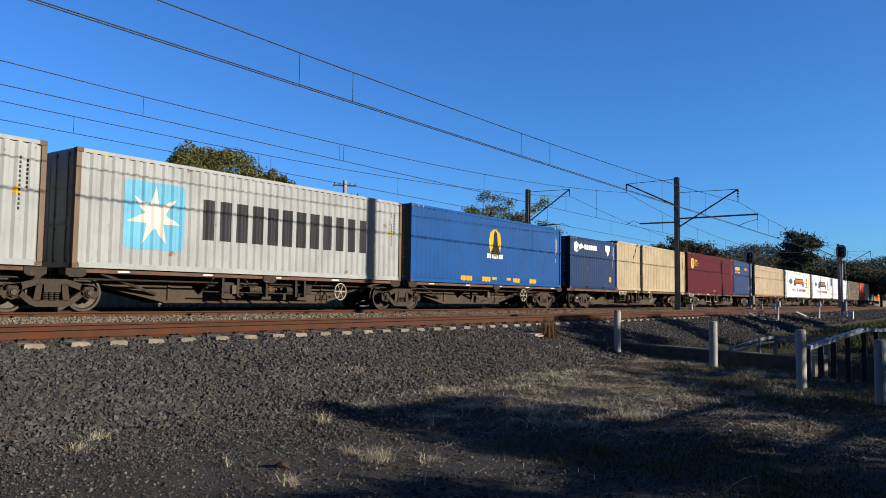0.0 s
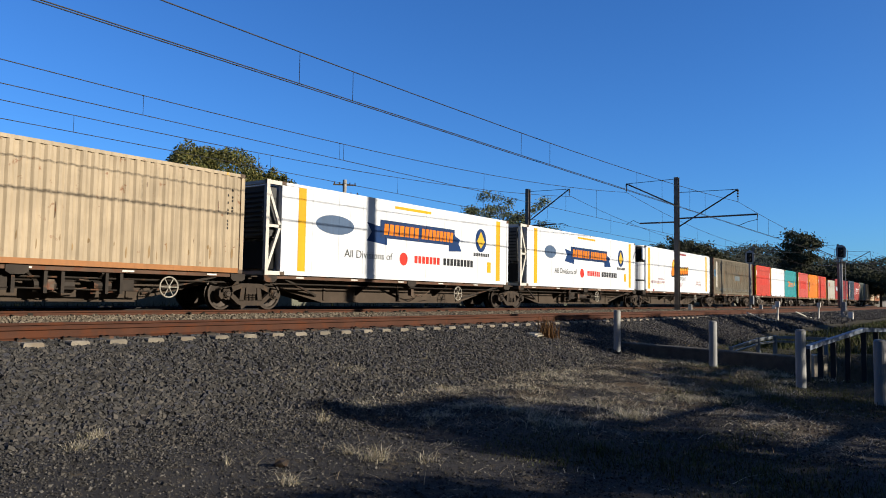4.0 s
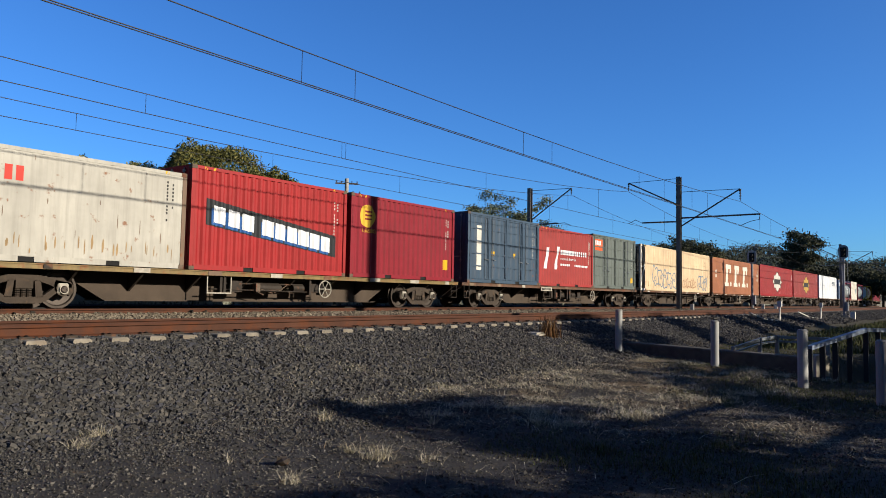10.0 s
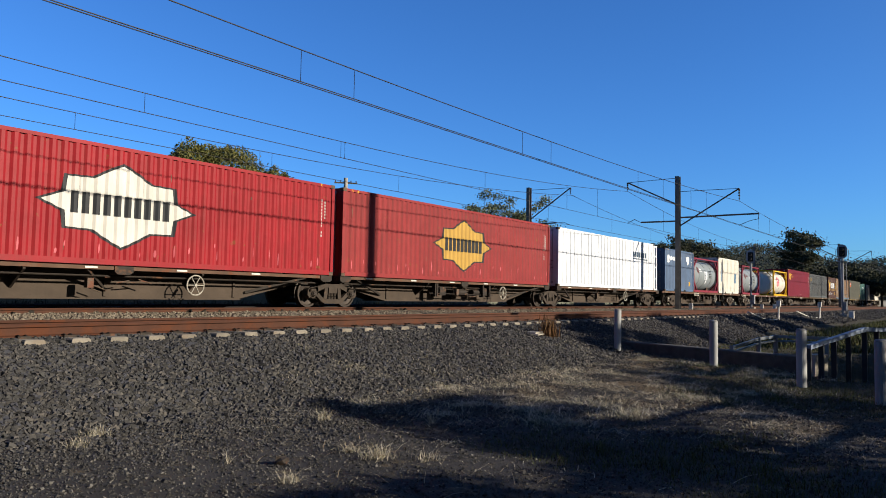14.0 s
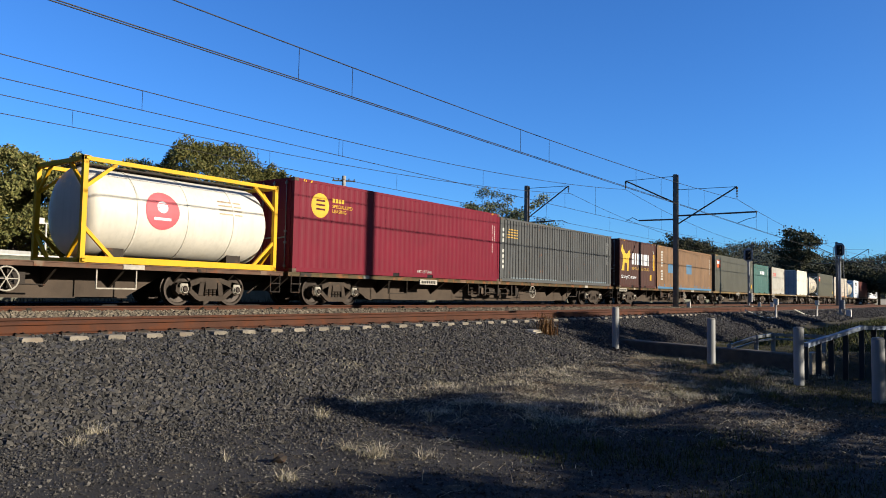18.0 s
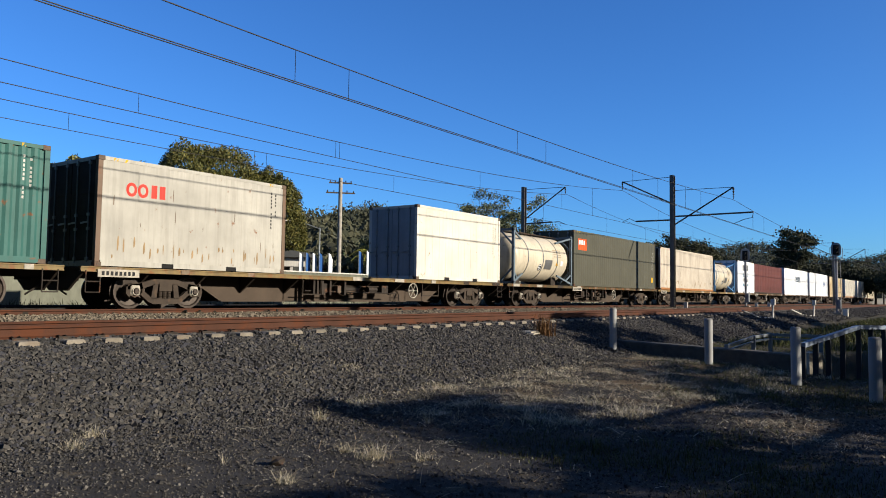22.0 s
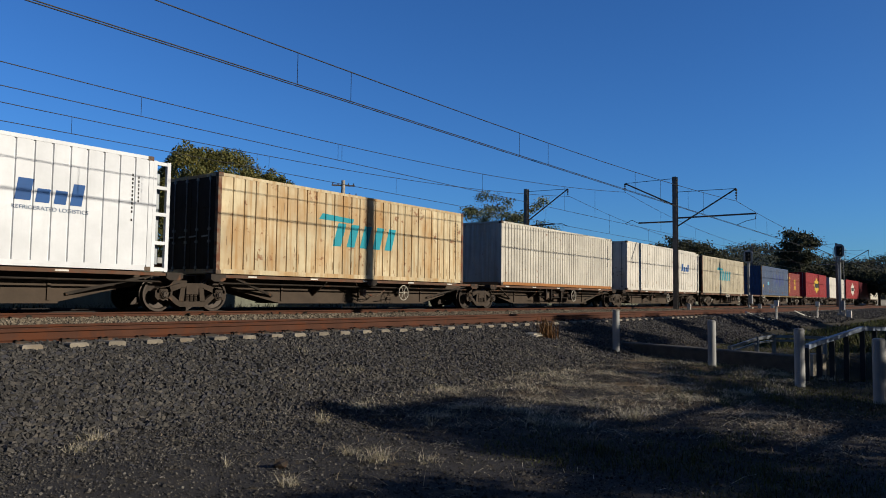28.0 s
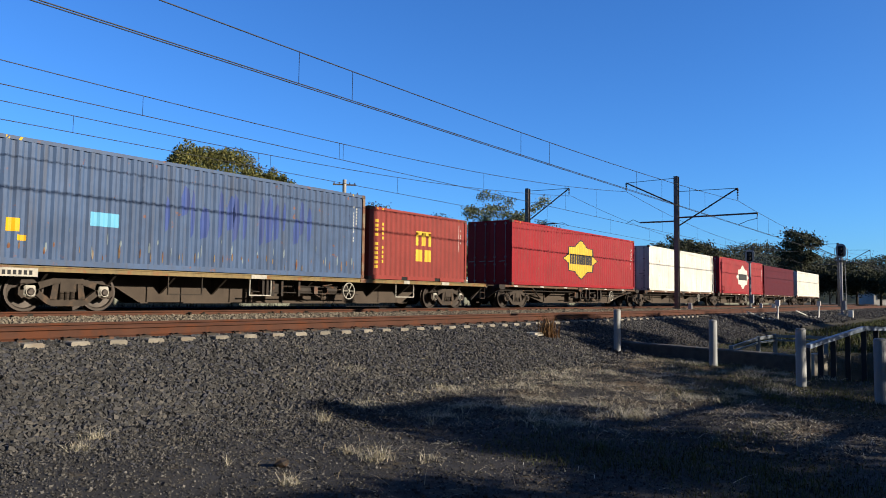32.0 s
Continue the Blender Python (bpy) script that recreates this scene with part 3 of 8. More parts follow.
def wagon(s0, s1, bogies, sill, label, style="flat", seed=0, plate=None):
    """A wagon from s0 to s1 along the train, with bogies at these places along it."""
    n = s1 - s0
    ob = thing("container_wagon", pose(s0, MID, RT), label, "wagon", "wagons of the train")
    r = random.Random(seed)
    a, b = (bogies[0] - s0 if len(bogies) > 1 else -0.3), bogies[-1] - s0      # a single bogie is the one shared with the next unit
    if style == "flat":
        for way in (-1, 1):
            part("side_sill", shared(("sill", n, way), flat_sill, n, way), sill, ob)
        part("centre_beam", shared(("beam", n, a, b), centre_beam, n, a, b, 0.22), M_SPINE, ob)
        for x in np.linspace(0.1, n - 0.1, max(3, round(n / 1.6))):
            part("cross_member", shared("cross", cross_member), M_BROWN, ob, at=pose(x, 0, 0))
        part("deck", shared(("deck", n), deck_sheet, n), M_BROWN, ob)
        for k, x in enumerate(np.linspace(0.5, n - 0.9, 9)):
            if r.random() < 0.8:
                w, z = r.uniform(0.2, 0.6), 0.925
                part("sill_marking", made(lambda bm: box(bm, x, x + w, -1.205, -1.19, z, z + 0.12)), (M_AXLE, P["frame_rust"], M_STEEL, M_AXLE, P["rust_post"])[r.randrange(5)], ob, "worn painted patch")
        for x in (0.12, n - 0.5):
            part("step_iron", shared("step", step_iron), M_STEEL, ob, at=pose(x, -1.2, 0))
    else:
        for way in (-1, 1):
            part("side_rail", shared(("spine", n, way), spine_rail, n, way), M_RUSTRAIL, ob)
            for x in (0.1, n / 2 - 0.25, n - 0.6):
                part("seat_pad", shared(("pad", way), seat_pad, way), sill, ob, at=pose(x, 0, 0))
        part("centre_beam", shared(("spine_beam", n, a, b), spine_beam, n, a, b), M_SPINE, ob)
        for x in np.linspace(0.3, n - 0.3, 4):
            part("cross_member", shared("cross", cross_member), M_STEEL, ob, at=pose(x, 0, 0))
        for x0, x1 in ((a + 1.3, a + 3.2), (b - 1.3, b - 3.2), ((a + b) / 2 - 0.8, (a + b) / 2)):
            part("strut", shared(("strut", x0, x1), lambda bm: beam(bm, (x0, -1.08, 0.95), (x1, -0.5, 0.45), 0.05, 0.07)), M_STEEL, ob)
        for x in np.arange(1.4, n - 1.2, 2.5):
            part("reflector", shared("reflector", lambda bm: box(bm, 0, 0.32, -1.165, -1.152, 0.978, 1.022)), M_WHITE, ob, "white reflector strip", at=pose(x, 0, 0))
        part("brake_pipe", shared(("pipe", n), lambda bm: tube(bm, (0.5, -0.95, 0.8), (n - 0.5, -0.95, 0.8), 0.025, 6)), M_STEEL, ob)
    if plate is not None:
        part("sill_board", made(lambda bm: box(bm, plate, plate + 1.1, -1.235, -1.21, 0.8, 0.99)), M_AXLE, ob, "pale board with a row of dark marks")
        part("painted_mark", made(lambda bm: [box(bm, plate + 0.1 + k * 0.115, plate + 0.17 + k * 0.115, -1.24, -1.23, 0.84, 0.94) for k in range(8)]), M_BLACKMARK, ob)
    for k, x in enumerate((a + 2.6, (a + b) / 2 - 2.4, b - 3.4)):
        if style == "flat" and r.random() < 0.75:
            pale = r.random() < 0.3
            part("hanging_frame", shared(("hanging_frame", k % 2), hanging_frame, 0.8 if k % 2 else 1.05), M_AXLE if pale else M_BROWN, ob, "pale hanging step frame" if pale else "", at=pose(x, -1.1, 0))
    part("valve", shared(("valve", seed % 3), valve, seed % 3), M_CAST, ob, "brown valve with bent pipes", at=pose((a + b) / 2 + r.uniform(-1.5, 0.5), -1.0, 0))
    if style == "flat" or seed % 2:
        part("brake_gear", shared(("gear", seed % 5), brake_gear, seed % 5), M_STEEL, ob, at=pose((a + b) / 2, -0.05, 0))
    part("hand_wheel", shared("hand_wheel", hand_wheel), M_AXLE, ob, "spoked handbrake wheel", at=pose((a + b) / 2 + r.uniform(1, 3.5), -1.16, 0.62))
    for p in bogies:
        bogie(ob, p - s0, s0, style == "flat")
    for x, turn in ((0, 0), (n, 180)):
        part("coupler", shared("coupler", coupler), M_STEEL, ob, at=pose(x, 0, 0, 0, 0, turn))
    TRAIN.append((ob, s0, MID, RT))
    return ob


# ---- the train: what it carries, from its first wagon in view to its last ----
P = {}
for _name, _code, _old, _rust in (
        ("pale_grey", "#a9adaf", 0.2, 0.06), ("royal_blue", "#085199", 0.1, 0), ("navy", "#143664", 0.2, 0.05), ("beige", "#bfae90", 0.45, 0), ("maroon", "#561420", 0.1, 0),
        ("blue", "#0f3a70", 0.15, 0), ("sand", "#c0ae92", 0.5, 0.10), ("white", "#ecf0f5", 0.08, 0), ("grey_brown", "#7a7160", 0.75, 0.14), ("red", "#cf4334", 0.25, 0),
        ("teal", "#209aa2", 0.15, 0.02), ("faded_red", "#d35a52", 0.3, 0), ("orange", "#ea8419", 0.15, 0), ("light_grey", "#bbb8ae", 0.32, 0.12), ("brick_red", "#a3282a", 0.2, 0),
        ("dark_red", "#8c1f2d", 0.15, 0), ("slate", "#42566a", 0.3, 0.05), ("rose_red", "#a63c3a", 0.25, 0), ("grey_green", "#68716d", 0.25, 0), ("cream", "#e0c6a2", 0.35, 0.04),
        ("terracotta", "#a2694b", 0.35, 0.04), ("crimson", "#9c2028", 0.3, 0.04), ("worn_red", "#963435", 0.3, 0.05), ("steel_blue", "#586f8e", 0.25, 0), ("ivory", "#e6e1d3", 0.15, 0.03),
        ("wine", "#74152a", 0.12, 0), ("charcoal", "#585a5a", 0.4, 0.03), ("brown", "#4d2e27", 0.1, 0), ("tan", "#8a6a4c", 0.6, 0.12), ("olive_grey", "#56564d", 0.2, 0),
        ("green", "#41706a", 0.3, 0.04), ("dark_grey", "#59584b", 0.15, 0), ("pale_cream", "#d4c9b8", 0.35, 0.04), ("stained_beige", "#c8bea6", 0.8, 0.1), ("grey_cream", "#d9d4c7", 0.4, 0.06),
        ("dirty_white", "#e4dfd3", 0.4, 0.05), ("dull_blue", "#4a5f80", 0.6, 0.12), ("oxide_red", "#8e3a33", 0.2, 0), ("yellow", "#eab31c", 0.15, 0), ("orange_rail", "#b07848", 0.3, 0.1),
        ("panel_navy", "#1c2556", 0.1, 0), ("dull_blue_grey", "#7d8a90", 0.4, 0), ("pale_pink_red", "#d56a72", 0.2, 0), ("worn_mid_blue", "#3a4f8c", 0.5, 0), ("patch_orange", "#e0602a", 0.2, 0), ("post_white", "#dedad0", 0.2, 0), ("rust_post", "#7a6453", 0.5, 0.3), ("curtain_brown", "#6a3a35", 0.4, 0), ("dark_marking", "#2c2f33", 0.2, 0), ("sky_blue", "#6cb6d8", 0.1, 0),
        ("leaf_yellow", "#e3b93c", 0.15, 0), ("cyan_mark", "#2aa3b5", 0.2, 0), ("mid_blue", "#245a9c", 0.1, 0), ("bright_red", "#d6392c", 0.15, 0), ("gold", "#c9a04c", 0.3, 0), ("sky_patch", "#5480a2", 0.3, 0), ("rail_green", "#5a4c32", 0.8, 0.7), ("sill_yellow", "#86724a", 0.8, 0.7)):
    P[_name] = paint("paint_" + _name, _code, _old, _rust)
# near-black grime for end walls, with their shade put into the colour
P["grime"] = mat("shaded_grimy_end", "#332c26", 0.9, 0, 0.4, 2, 0.2, 30, 0.4)
P["orange_stained"] = mat("orange_stained_paint", "#d6c7a4", 0.6, 0, 0.3, 0.7, 0.05, 30, 0.95, "#6b4226", 0.16, tint="#b08a55", dents=0.4, blotch="#b58546")
P["stain"] = mat("brown_stain", "#a58a64", 0.8, 0, 0.3, 2.5, 0.05, 30, 0.5)
P["frame_rust"] = mat("rust_bitten_frame", "#8a7a66", 0.8, 0.05, 0.4, 2.5, 0.2, 30, 0.7, "#5b3422", 0.7, tint="#6b4226")
P["bare_metal"] = mat("bare_metal", "#9a9c9e", 0.35, 0.6, 0.15, 2, 0.05, 30, 0.2)

S20, HC, HD = 2.591, 2.896, 2.99
A20, A40, A48 = 6.058, 12.192, 14.63

BOXES = (
    ("g0", -3.97, A40, HC, "pale_grey", "pale grey corrugated shipping container with rusty corner posts", {"post": "rust_post"}),
    ("ma", 8.90, A40, HC, "pale_grey", "pale grey corrugated container with a star panel and dark bars", {"post": "rust_post"}),
    ("rw", 21.66, A40, HC + 0.08, "royal_blue", "bright blue high corrugated container with a yellow emblem", {"ends": "dark_grey"}),
    ("cr", 34.87, A20, 2.74, "navy", "navy blue short corrugated container with white emblem", {}),
    ("be", 40.95, A40, HC, "beige", "weathered beige corrugated container", {}),
    ("mr", 53.72, A40, HD, "maroon", "maroon corrugated container with a yellow disc", {"pockets": True, "style": "shallow"}),
    ("se", 65.96, A20, HD, "blue", "blue short container with yellow and red marks", {}),
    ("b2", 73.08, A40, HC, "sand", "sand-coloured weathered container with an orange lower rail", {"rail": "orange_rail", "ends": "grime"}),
    ("gb", 131.53, A40, HC, "grey_brown", "weathered grey-brown corrugated container with blue patches", {"post": "frame_rust", "style": "grooved"}),
    ("r1", 144.99, A20, HC, "red", "red short container with yellow corner posts", {"post": "yellow"}),
    ("w1", 151.22, A20, HC, "white", "plain white short container", {"style": "panelled"}),
    ("te", 157.42, A20, HC, "teal", "teal short container with worn orange marks", {}),
    ("r2", 164.62, A20, HC, "faded_red", "faded red short container with yellow corner posts", {"post": "yellow"}),
    ("or", 170.87, A20, HC, "orange", "bright orange short container with a dark blue panel", {}),
    ("r3", 177.13, A20, HC, "red", "red short container with yellow posts and a brighter patch", {"post": "yellow"}),
    ("oo", 184.42, A20, S20, "light_grey", "light grey worn container with red rings", {"post": "rust_post", "style": "shallow"}),
    ("ro", 190.62, A20, HC, "brick_red", "red high short container with a black slanted panel", {}),
    ("cs", 196.89, A20, HC, "dark_red", "dark red short container with a yellow disc", {}),
    ("bg", 203.92, A20, HD, "slate", "slate blue container with folding side doors", {"style": "doors"}),
    ("no", 209.99, A20, HC, "rose_red", "faded red short container with white slanted mark", {}),
    ("sc", 216.06, A20, HD, "grey_green", "grey container with side doors and an orange patch", {"style": "doors"}),
    ("fc", 237.92, A48, HC, "terracotta", "long terracotta container with large cream blocks and dots", {"style": "shallow"}),
    ("f1", 252.97, A48, HD, "crimson", "long crimson container with a white diamond emblem", {}),
    ("f2", 268.00, A48, HD, "worn_red", "long worn red container with a yellow diamond emblem", {}),
    ("c2", 298.94, A20, HC, "steel_blue", "steel blue short container with white emblem", {}),
    ("w2", 311.30, A20, HC, "ivory", "ivory short container with pale blue marks", {"style": "ribbed"}),
    ("m2", 337.23, A40, HD, "wine", "wine red long container with a yellow disc", {"pockets": True, "style": "shallow"}),
    ("g2", 349.50, A40, HC, "charcoal", "weathered charcoal container with a faded gold mark", {"rail": "charcoal", "style": "grooved"}),
    ("ke", 362.95, A20, HC, "brown", "dark brown short container with white bars and a gold figure", {}),
    ("ta", 369.19, A40, HC, "tan", "weathered tan container with blue repaired patches", {"rail": "sky_patch"}),
    ("s2", 382.27, A40, HD, "olive_grey", "olive grey long container with an orange patch", {"style": "shallow"}),
    ("ca", 394.80, A20, 2.74, "green", "dull green short container with white bars", {}),
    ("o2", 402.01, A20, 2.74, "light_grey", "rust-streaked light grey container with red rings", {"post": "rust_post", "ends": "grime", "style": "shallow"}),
    ("w3", 414.70, A20, HC, "ivory", "cream white short container on a half empty wagon", {"style": "seamed", "ends": "pale_grey"}),
    ("s3", 428.23, A40, HD, "dark_grey", "dark grey container with an orange patch", {"style": "shallow"}),
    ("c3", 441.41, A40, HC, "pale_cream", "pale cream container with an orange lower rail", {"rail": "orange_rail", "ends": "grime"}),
    ("bu", 461.13, A20, HC, "white", "white short container with large dark and blue words", {"style": "shallow"}),
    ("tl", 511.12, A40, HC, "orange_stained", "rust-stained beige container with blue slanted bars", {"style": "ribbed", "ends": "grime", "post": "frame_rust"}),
    ("c4", 526.34, A40, HC, "grey_cream", "grey cream worn container with an orange lower rail", {"rail": "orange_rail", "doors": "rear", "style": "grooved"}),
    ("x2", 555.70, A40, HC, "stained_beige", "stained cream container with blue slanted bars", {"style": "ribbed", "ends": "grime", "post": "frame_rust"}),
    ("bb", 574.57, A40, HC, "dull_blue", "dull blue container with brighter repaired patches", {"post": "frame_rust", "doors": "rear"}),
    ("ms", 586.98, A20, S20, "oxide_red", "oxide red short container with yellow emblem", {}),
    ("f3", 596.70, A48, HD, "crimson", "long red container with a bright yellow diamond", {}),
    ("f4", 629.43, A48, HD, "crimson", "long red container with a pale diamond emblem", {}),
    ("lm", 644.57, 13.7, HC, "maroon", "maroon container near the end of the train", {"style": "shallow"}),
    ("lc", 660.25, 13.9, HC, "ivory", "cream container on the train's last wagon", {}),
)
ON = {}
for _id, _s, _len, _h, _paint, _label, _more in BOXES:
    _opt = {k: (P[v] if k in ("post", "rail", "roof", "ends") else v) for k, v in _more.items()}
    ON[_id] = container(_s, _len, _h, P[_paint], _label, **_opt)


def end_frame(bm, x0, x1, h):
    """An open end frame: two posts, rails and crossed stays."""
    for y in (0.06, WIDE - 0.06):
        for x in (x0 + 0.05, x1 - 0.05):
            beam(bm, (x, y, 0), (x, y, h), 0.1, 0.1)
        for z in (0.06, 0.75, 1.5, 2.2, h - 0.06):
            beam(bm, (x0, y, z), (x1, y, z), 0.09, 0.09)
    for z in (0.06, h - 0.06):
        beam(bm, (x0 + 0.05, 0.06, z), (x0 + 0.05, WIDE - 0.06, z), 0.1, 0.1)


def front_stays(bm, x0, x1, h):
    """The open frame on one side, ahead of the cooling unit."""
    beam(bm, (x0 + 0.06, 0, 0), (x0 + 0.06, 0, h), 0.12, 0.12)
    beam(bm, (x0, 0, 0.07), (x1, 0, 0.07), 0.1, 0.12)
    beam(bm, (x0, 0, h - 0.07), (x1, 0, h - 0.07), 0.1, 0.12)
    beam(bm, (x0 + 0.08, 0, 0.15), (x1 - 0.02, 0, 1.5), 0.07, 0.09)
    beam(bm, (x0 + 0.08, 0, h - 0.2), (x1 - 0.02, 0, 1.5), 0.07, 0.09)
    beam(bm, (x0 + 0.08, 0, 1.5), (x1, 0, 1.5), 0.07, 0.09)


def louvre(bm):
    box(bm, -0.03, 0.012, 0.3, WIDE - 0.3, 0, 0.05)


def round_unit(bm, h0, h1, inset=0.0):
    """A housing bowed out ahead of the end wall."""
    n = 14
    pts = []
    for k in range(n + 1):
        a = math.pi * k / n
        pts.append((-(0.62 - inset) * math.sin(a) ** 0.6 - 0.01, WIDE / 2 - math.cos(a) * (WIDE / 2 - 0.08 - inset)))
    low = [bm.verts.new((x, y, h0)) for x, y in pts]
    top = [bm.verts.new((x, y, h1)) for x, y in pts]
    for k in range(n):
        bm.faces.new((low[k], low[k + 1], top[k + 1], top[k]))
    bm.faces.new(low)
    bm.faces.new(top[::-1])
    bm.faces.new((low[0], top[0], top[-1], low[-1]))


for _id, _s, _len, _paint, _style, _end, _label in (
        ("l1", 86.09, 14.0, "white", "panelled", "unit", "long white refrigerated container with a blue ribbon emblem"),
        ("l2", 101.18, 14.0, "white", "panelled", "unit", "long white refrigerated container with a blue ribbon emblem"),
        ("bl", 116.91, 13.6, "white", "panelled", "round", "long white refrigerated container with a bowed cooling unit"),
        ("ce", 222.97, 14.2, "cream", "seamed", "unit", "cream refrigerated container with blue graffiti"),
        ("st", 283.55, 13.9, "white", "ribbed", "frame", "white refrigerated container with a grey emblem"),
        ("s4", 480.66, 13.95, "white", "ribbed", "frame", "white ribbed refrigerated container with an open end frame"),
        ("ra", 495.65, 13.95, "white", "ribbed", "frame", "white ribbed refrigerated container with a blue mark"),
        ("a2", 540.81, 13.95, "dirty_white", "ribbed", "frame", "dirty white refrigerated container with a dark blue mark"),
        ("w4", 613.81, 13.9, "dirty_white", "panelled", "frame", "long white refrigerated container")):
    _front, _back = (0.75 if _id == "ce" else 0.6 if _end == "unit" else 0), (0.5 if _end == "frame" else 0)
    ON[_id] = container(_s + _front, _len - _front - _back, HD if _id in ("a2", "ra", "s4", "st") else HC, P[_paint], _label, style=_style, pockets=False, kind="refrigerated_container", doors="front" if _end == "frame" else "rear")
    _ob, _n = ON[_id]["ob"], _len - _front - _back
    ON[_id]["x0"] = _front
    if _end == "unit":
        for _y in (0.06, WIDE - 0.06):
            part("stay", shared(("stay", _front), front_stays, -_front, -0.004, HC), P["post_white"], _ob, "crossed white stays beside the cooling unit", at=pose(0, _y, 0))
        for _z in (0.07, HC - 0.07):
            part("cross_rail", shared("cross_rail", lambda bm: box(bm, 0, 0.1, 0.12, WIDE - 0.12, -0.05, 0.05)), P["post_white"], _ob, at=pose(-_front, 0, _z))
        _unit = part("cooling_unit", made(lambda bm: (box(bm, 0.12 - _front, -0.01, 0.2, WIDE - 0.2, 1.15, HC - 0.15), bmesh.ops.bevel(bm, geom=bm.edges[:], offset=0.05, segments=2, affect="EDGES"))), P["charcoal"], _ob, "grey cooling unit with a louvred face")
        for _k in range(9):
            part("louvre", shared("louvre", louvre), M_BLACK, _unit, at=pose(0.12 - _front, 0, 1.3 + _k * 0.15))
        part("engine_box", made(lambda bm: box(bm, 0.2 - _front, -0.01, 0.25, WIDE - 0.25, 0.2, 1.05)), M_BLACK, _ob, "black engine box")
    elif _end == "frame":
        part("end_frame", made(end_frame, _n + 0.004, _n + 0.5, HC), P[_paint], _ob, "open white end frame like a ladder")
        part("cooling_unit", made(lambda bm: box(bm, _n + 0.01, _n + 0.35, 0.25, WIDE - 0.25, 0.2, HC - 0.3)), M_GALV, _ob, "cooling unit behind the frame")
    else:
        part("cooling_unit", made(round_unit, 0.0, 0.06), M_STEEL, _ob, "base of the cooling unit")
        part("housing", made(round_unit, 0.06, 0.62), P["white"], _ob, "bowed white housing")
        part("grille", made(round_unit, 0.62, 0.72, 0.02), M_BLACK, _ob)
        part("housing", made(round_unit, 0.72, 1.82), P["white"], _ob, "bowed white housing")
        part("grille", made(round_unit, 1.82, 1.9, 0.02), M_BLACK, _ob)
        part("grille", made(round_unit, 1.9, 2.82, 0.04), M_BLACK, _ob, "black grille of the condenser")
        part("housing", made(round_unit, 2.82, HC), P["white"], _ob)
        part("access_door", made(lambda bm: slab(bm, [(-0.42, 2.0), (-0.1, 1.95), (-0.1, 2.74), (-0.42, 2.74)], 0.03, 0.1)), P["white"], _ob, "white access door")
ON["cu"] = container(467.22, A40, HC - 0.05, P["curtain_brown"], "brown curtain-sided container with buckled straps", style="curtain", rail=M_STEEL, kind="curtain_container")

WAGONS = (
    # start, end, places of the bogies, sill, style
    (-4.5, 8.45, (-3, 8.56), M_STEEL, "spine"), (8.68, 21.2, (21.37,), M_STEEL, "spine"), (21.5, 34.1, (32.4,), M_STEEL, "spine"),
    (34.6, 53.3, (36.9, 51.1), M_RUSTRAIL, "flat"), (53.5, 72.4, (55.8, 70.0), M_RUSTRAIL, "flat"),
    (72.7, 85.5, (74.4, 85.75), M_STEEL, "spine"), (86.0, 100.4, (100.7,), M_STEEL, "spine"), (101.0, 115.5, (116.0,), M_STEEL, "spine"),
    (116.4, 130.8, (131.1,), M_STEEL, "spine"), (131.4, 144.2, (142.3,), M_STEEL, "spine"),
    (144.7, 163.8, (147.1, 161.4), M_RUSTRAIL, "flat"), (164.3, 183.5, (166.7, 181.1), P["sill_yellow"], "flat"), (184.1, 203.3, (186.5, 200.9), P["sill_yellow"], "flat"),
    (203.6, 222.4, (206.0, 220.0), M_RUSTRAIL, "flat"),
    (222.9, 237.4, (224.6, 237.55), M_STEEL, "spine"), (237.7, 252.6, (252.75,), M_STEEL, "spine"), (252.9, 267.7, (267.8,), M_STEEL, "spine"),
    (267.9, 282.8, (283.1,), M_STEEL, "spine"), (283.4, 298.0, (296.2,), M_STEEL, "spine"),
    (298.5, 317.8, (301.0, 315.3), M_RUSTRAIL, "flat"), (318.1, 336.9, (320.5, 334.4), M_RUSTRAIL, "flat"),
    (337.1, 362.1, (339.4, 359.7), P["rail_green"], "flat"), (362.5, 381.7, (364.9, 379.3), P["rail_green"], "flat"), (381.9, 401.3, (384.3, 398.9), P["sill_yellow"], "flat"),
    (401.7, 421.1, (404.1, 418.6), P["sill_yellow"], "flat"), (421.5, 440.8, (423.9, 438.3), P["rail_green"], "flat"), (441.1, 460.5, (443.5, 458.1), P["sill_yellow"], "flat"),
    (460.8, 479.8, (463.2, 477.3), P["rail_green"], "flat"),
    (480.2, 494.9, (481.9, 495.1), M_STEEL, "spine"), (495.3, 510.2, (510.5,), M_STEEL, "spine"), (510.9, 524.6, (525.0,), M_STEEL, "spine"),
    (525.4, 539.3, (539.7,), M_STEEL, "spine"), (540.1, 555.0, (553.4,), M_STEEL, "spine"),
    (555.4, 574.0, (557.8, 571.6), M_RUSTRAIL, "flat"), (574.3, 594.6, (576.6, 592.0), P["sill_yellow"], "flat"),
    (595.6, 612.2, (597.5, 612.6), M_STEEL, "spine"), (613.0, 628.2, (628.6,), M_STEEL, "spine"), (629.0, 644.2, (644.3,), M_STEEL, "spine"),
    (644.5, 658.9, (659.3,), M_STEEL, "spine"), (659.7, 674.9, (673.0,), M_STEEL, "spine"))
for _k, (_a, _b, _bog, _sill, _style) in enumerate(WAGONS):
    wagon(_a, _b, _bog, _sill, "steel flat wagon with a long side sill" if _style == "flat" else "skeletal steel wagon with a deep brown girder", _style, _k, 6.6 if _style == "flat" and _k % 2 else (0.4 if _style == "flat" else None))


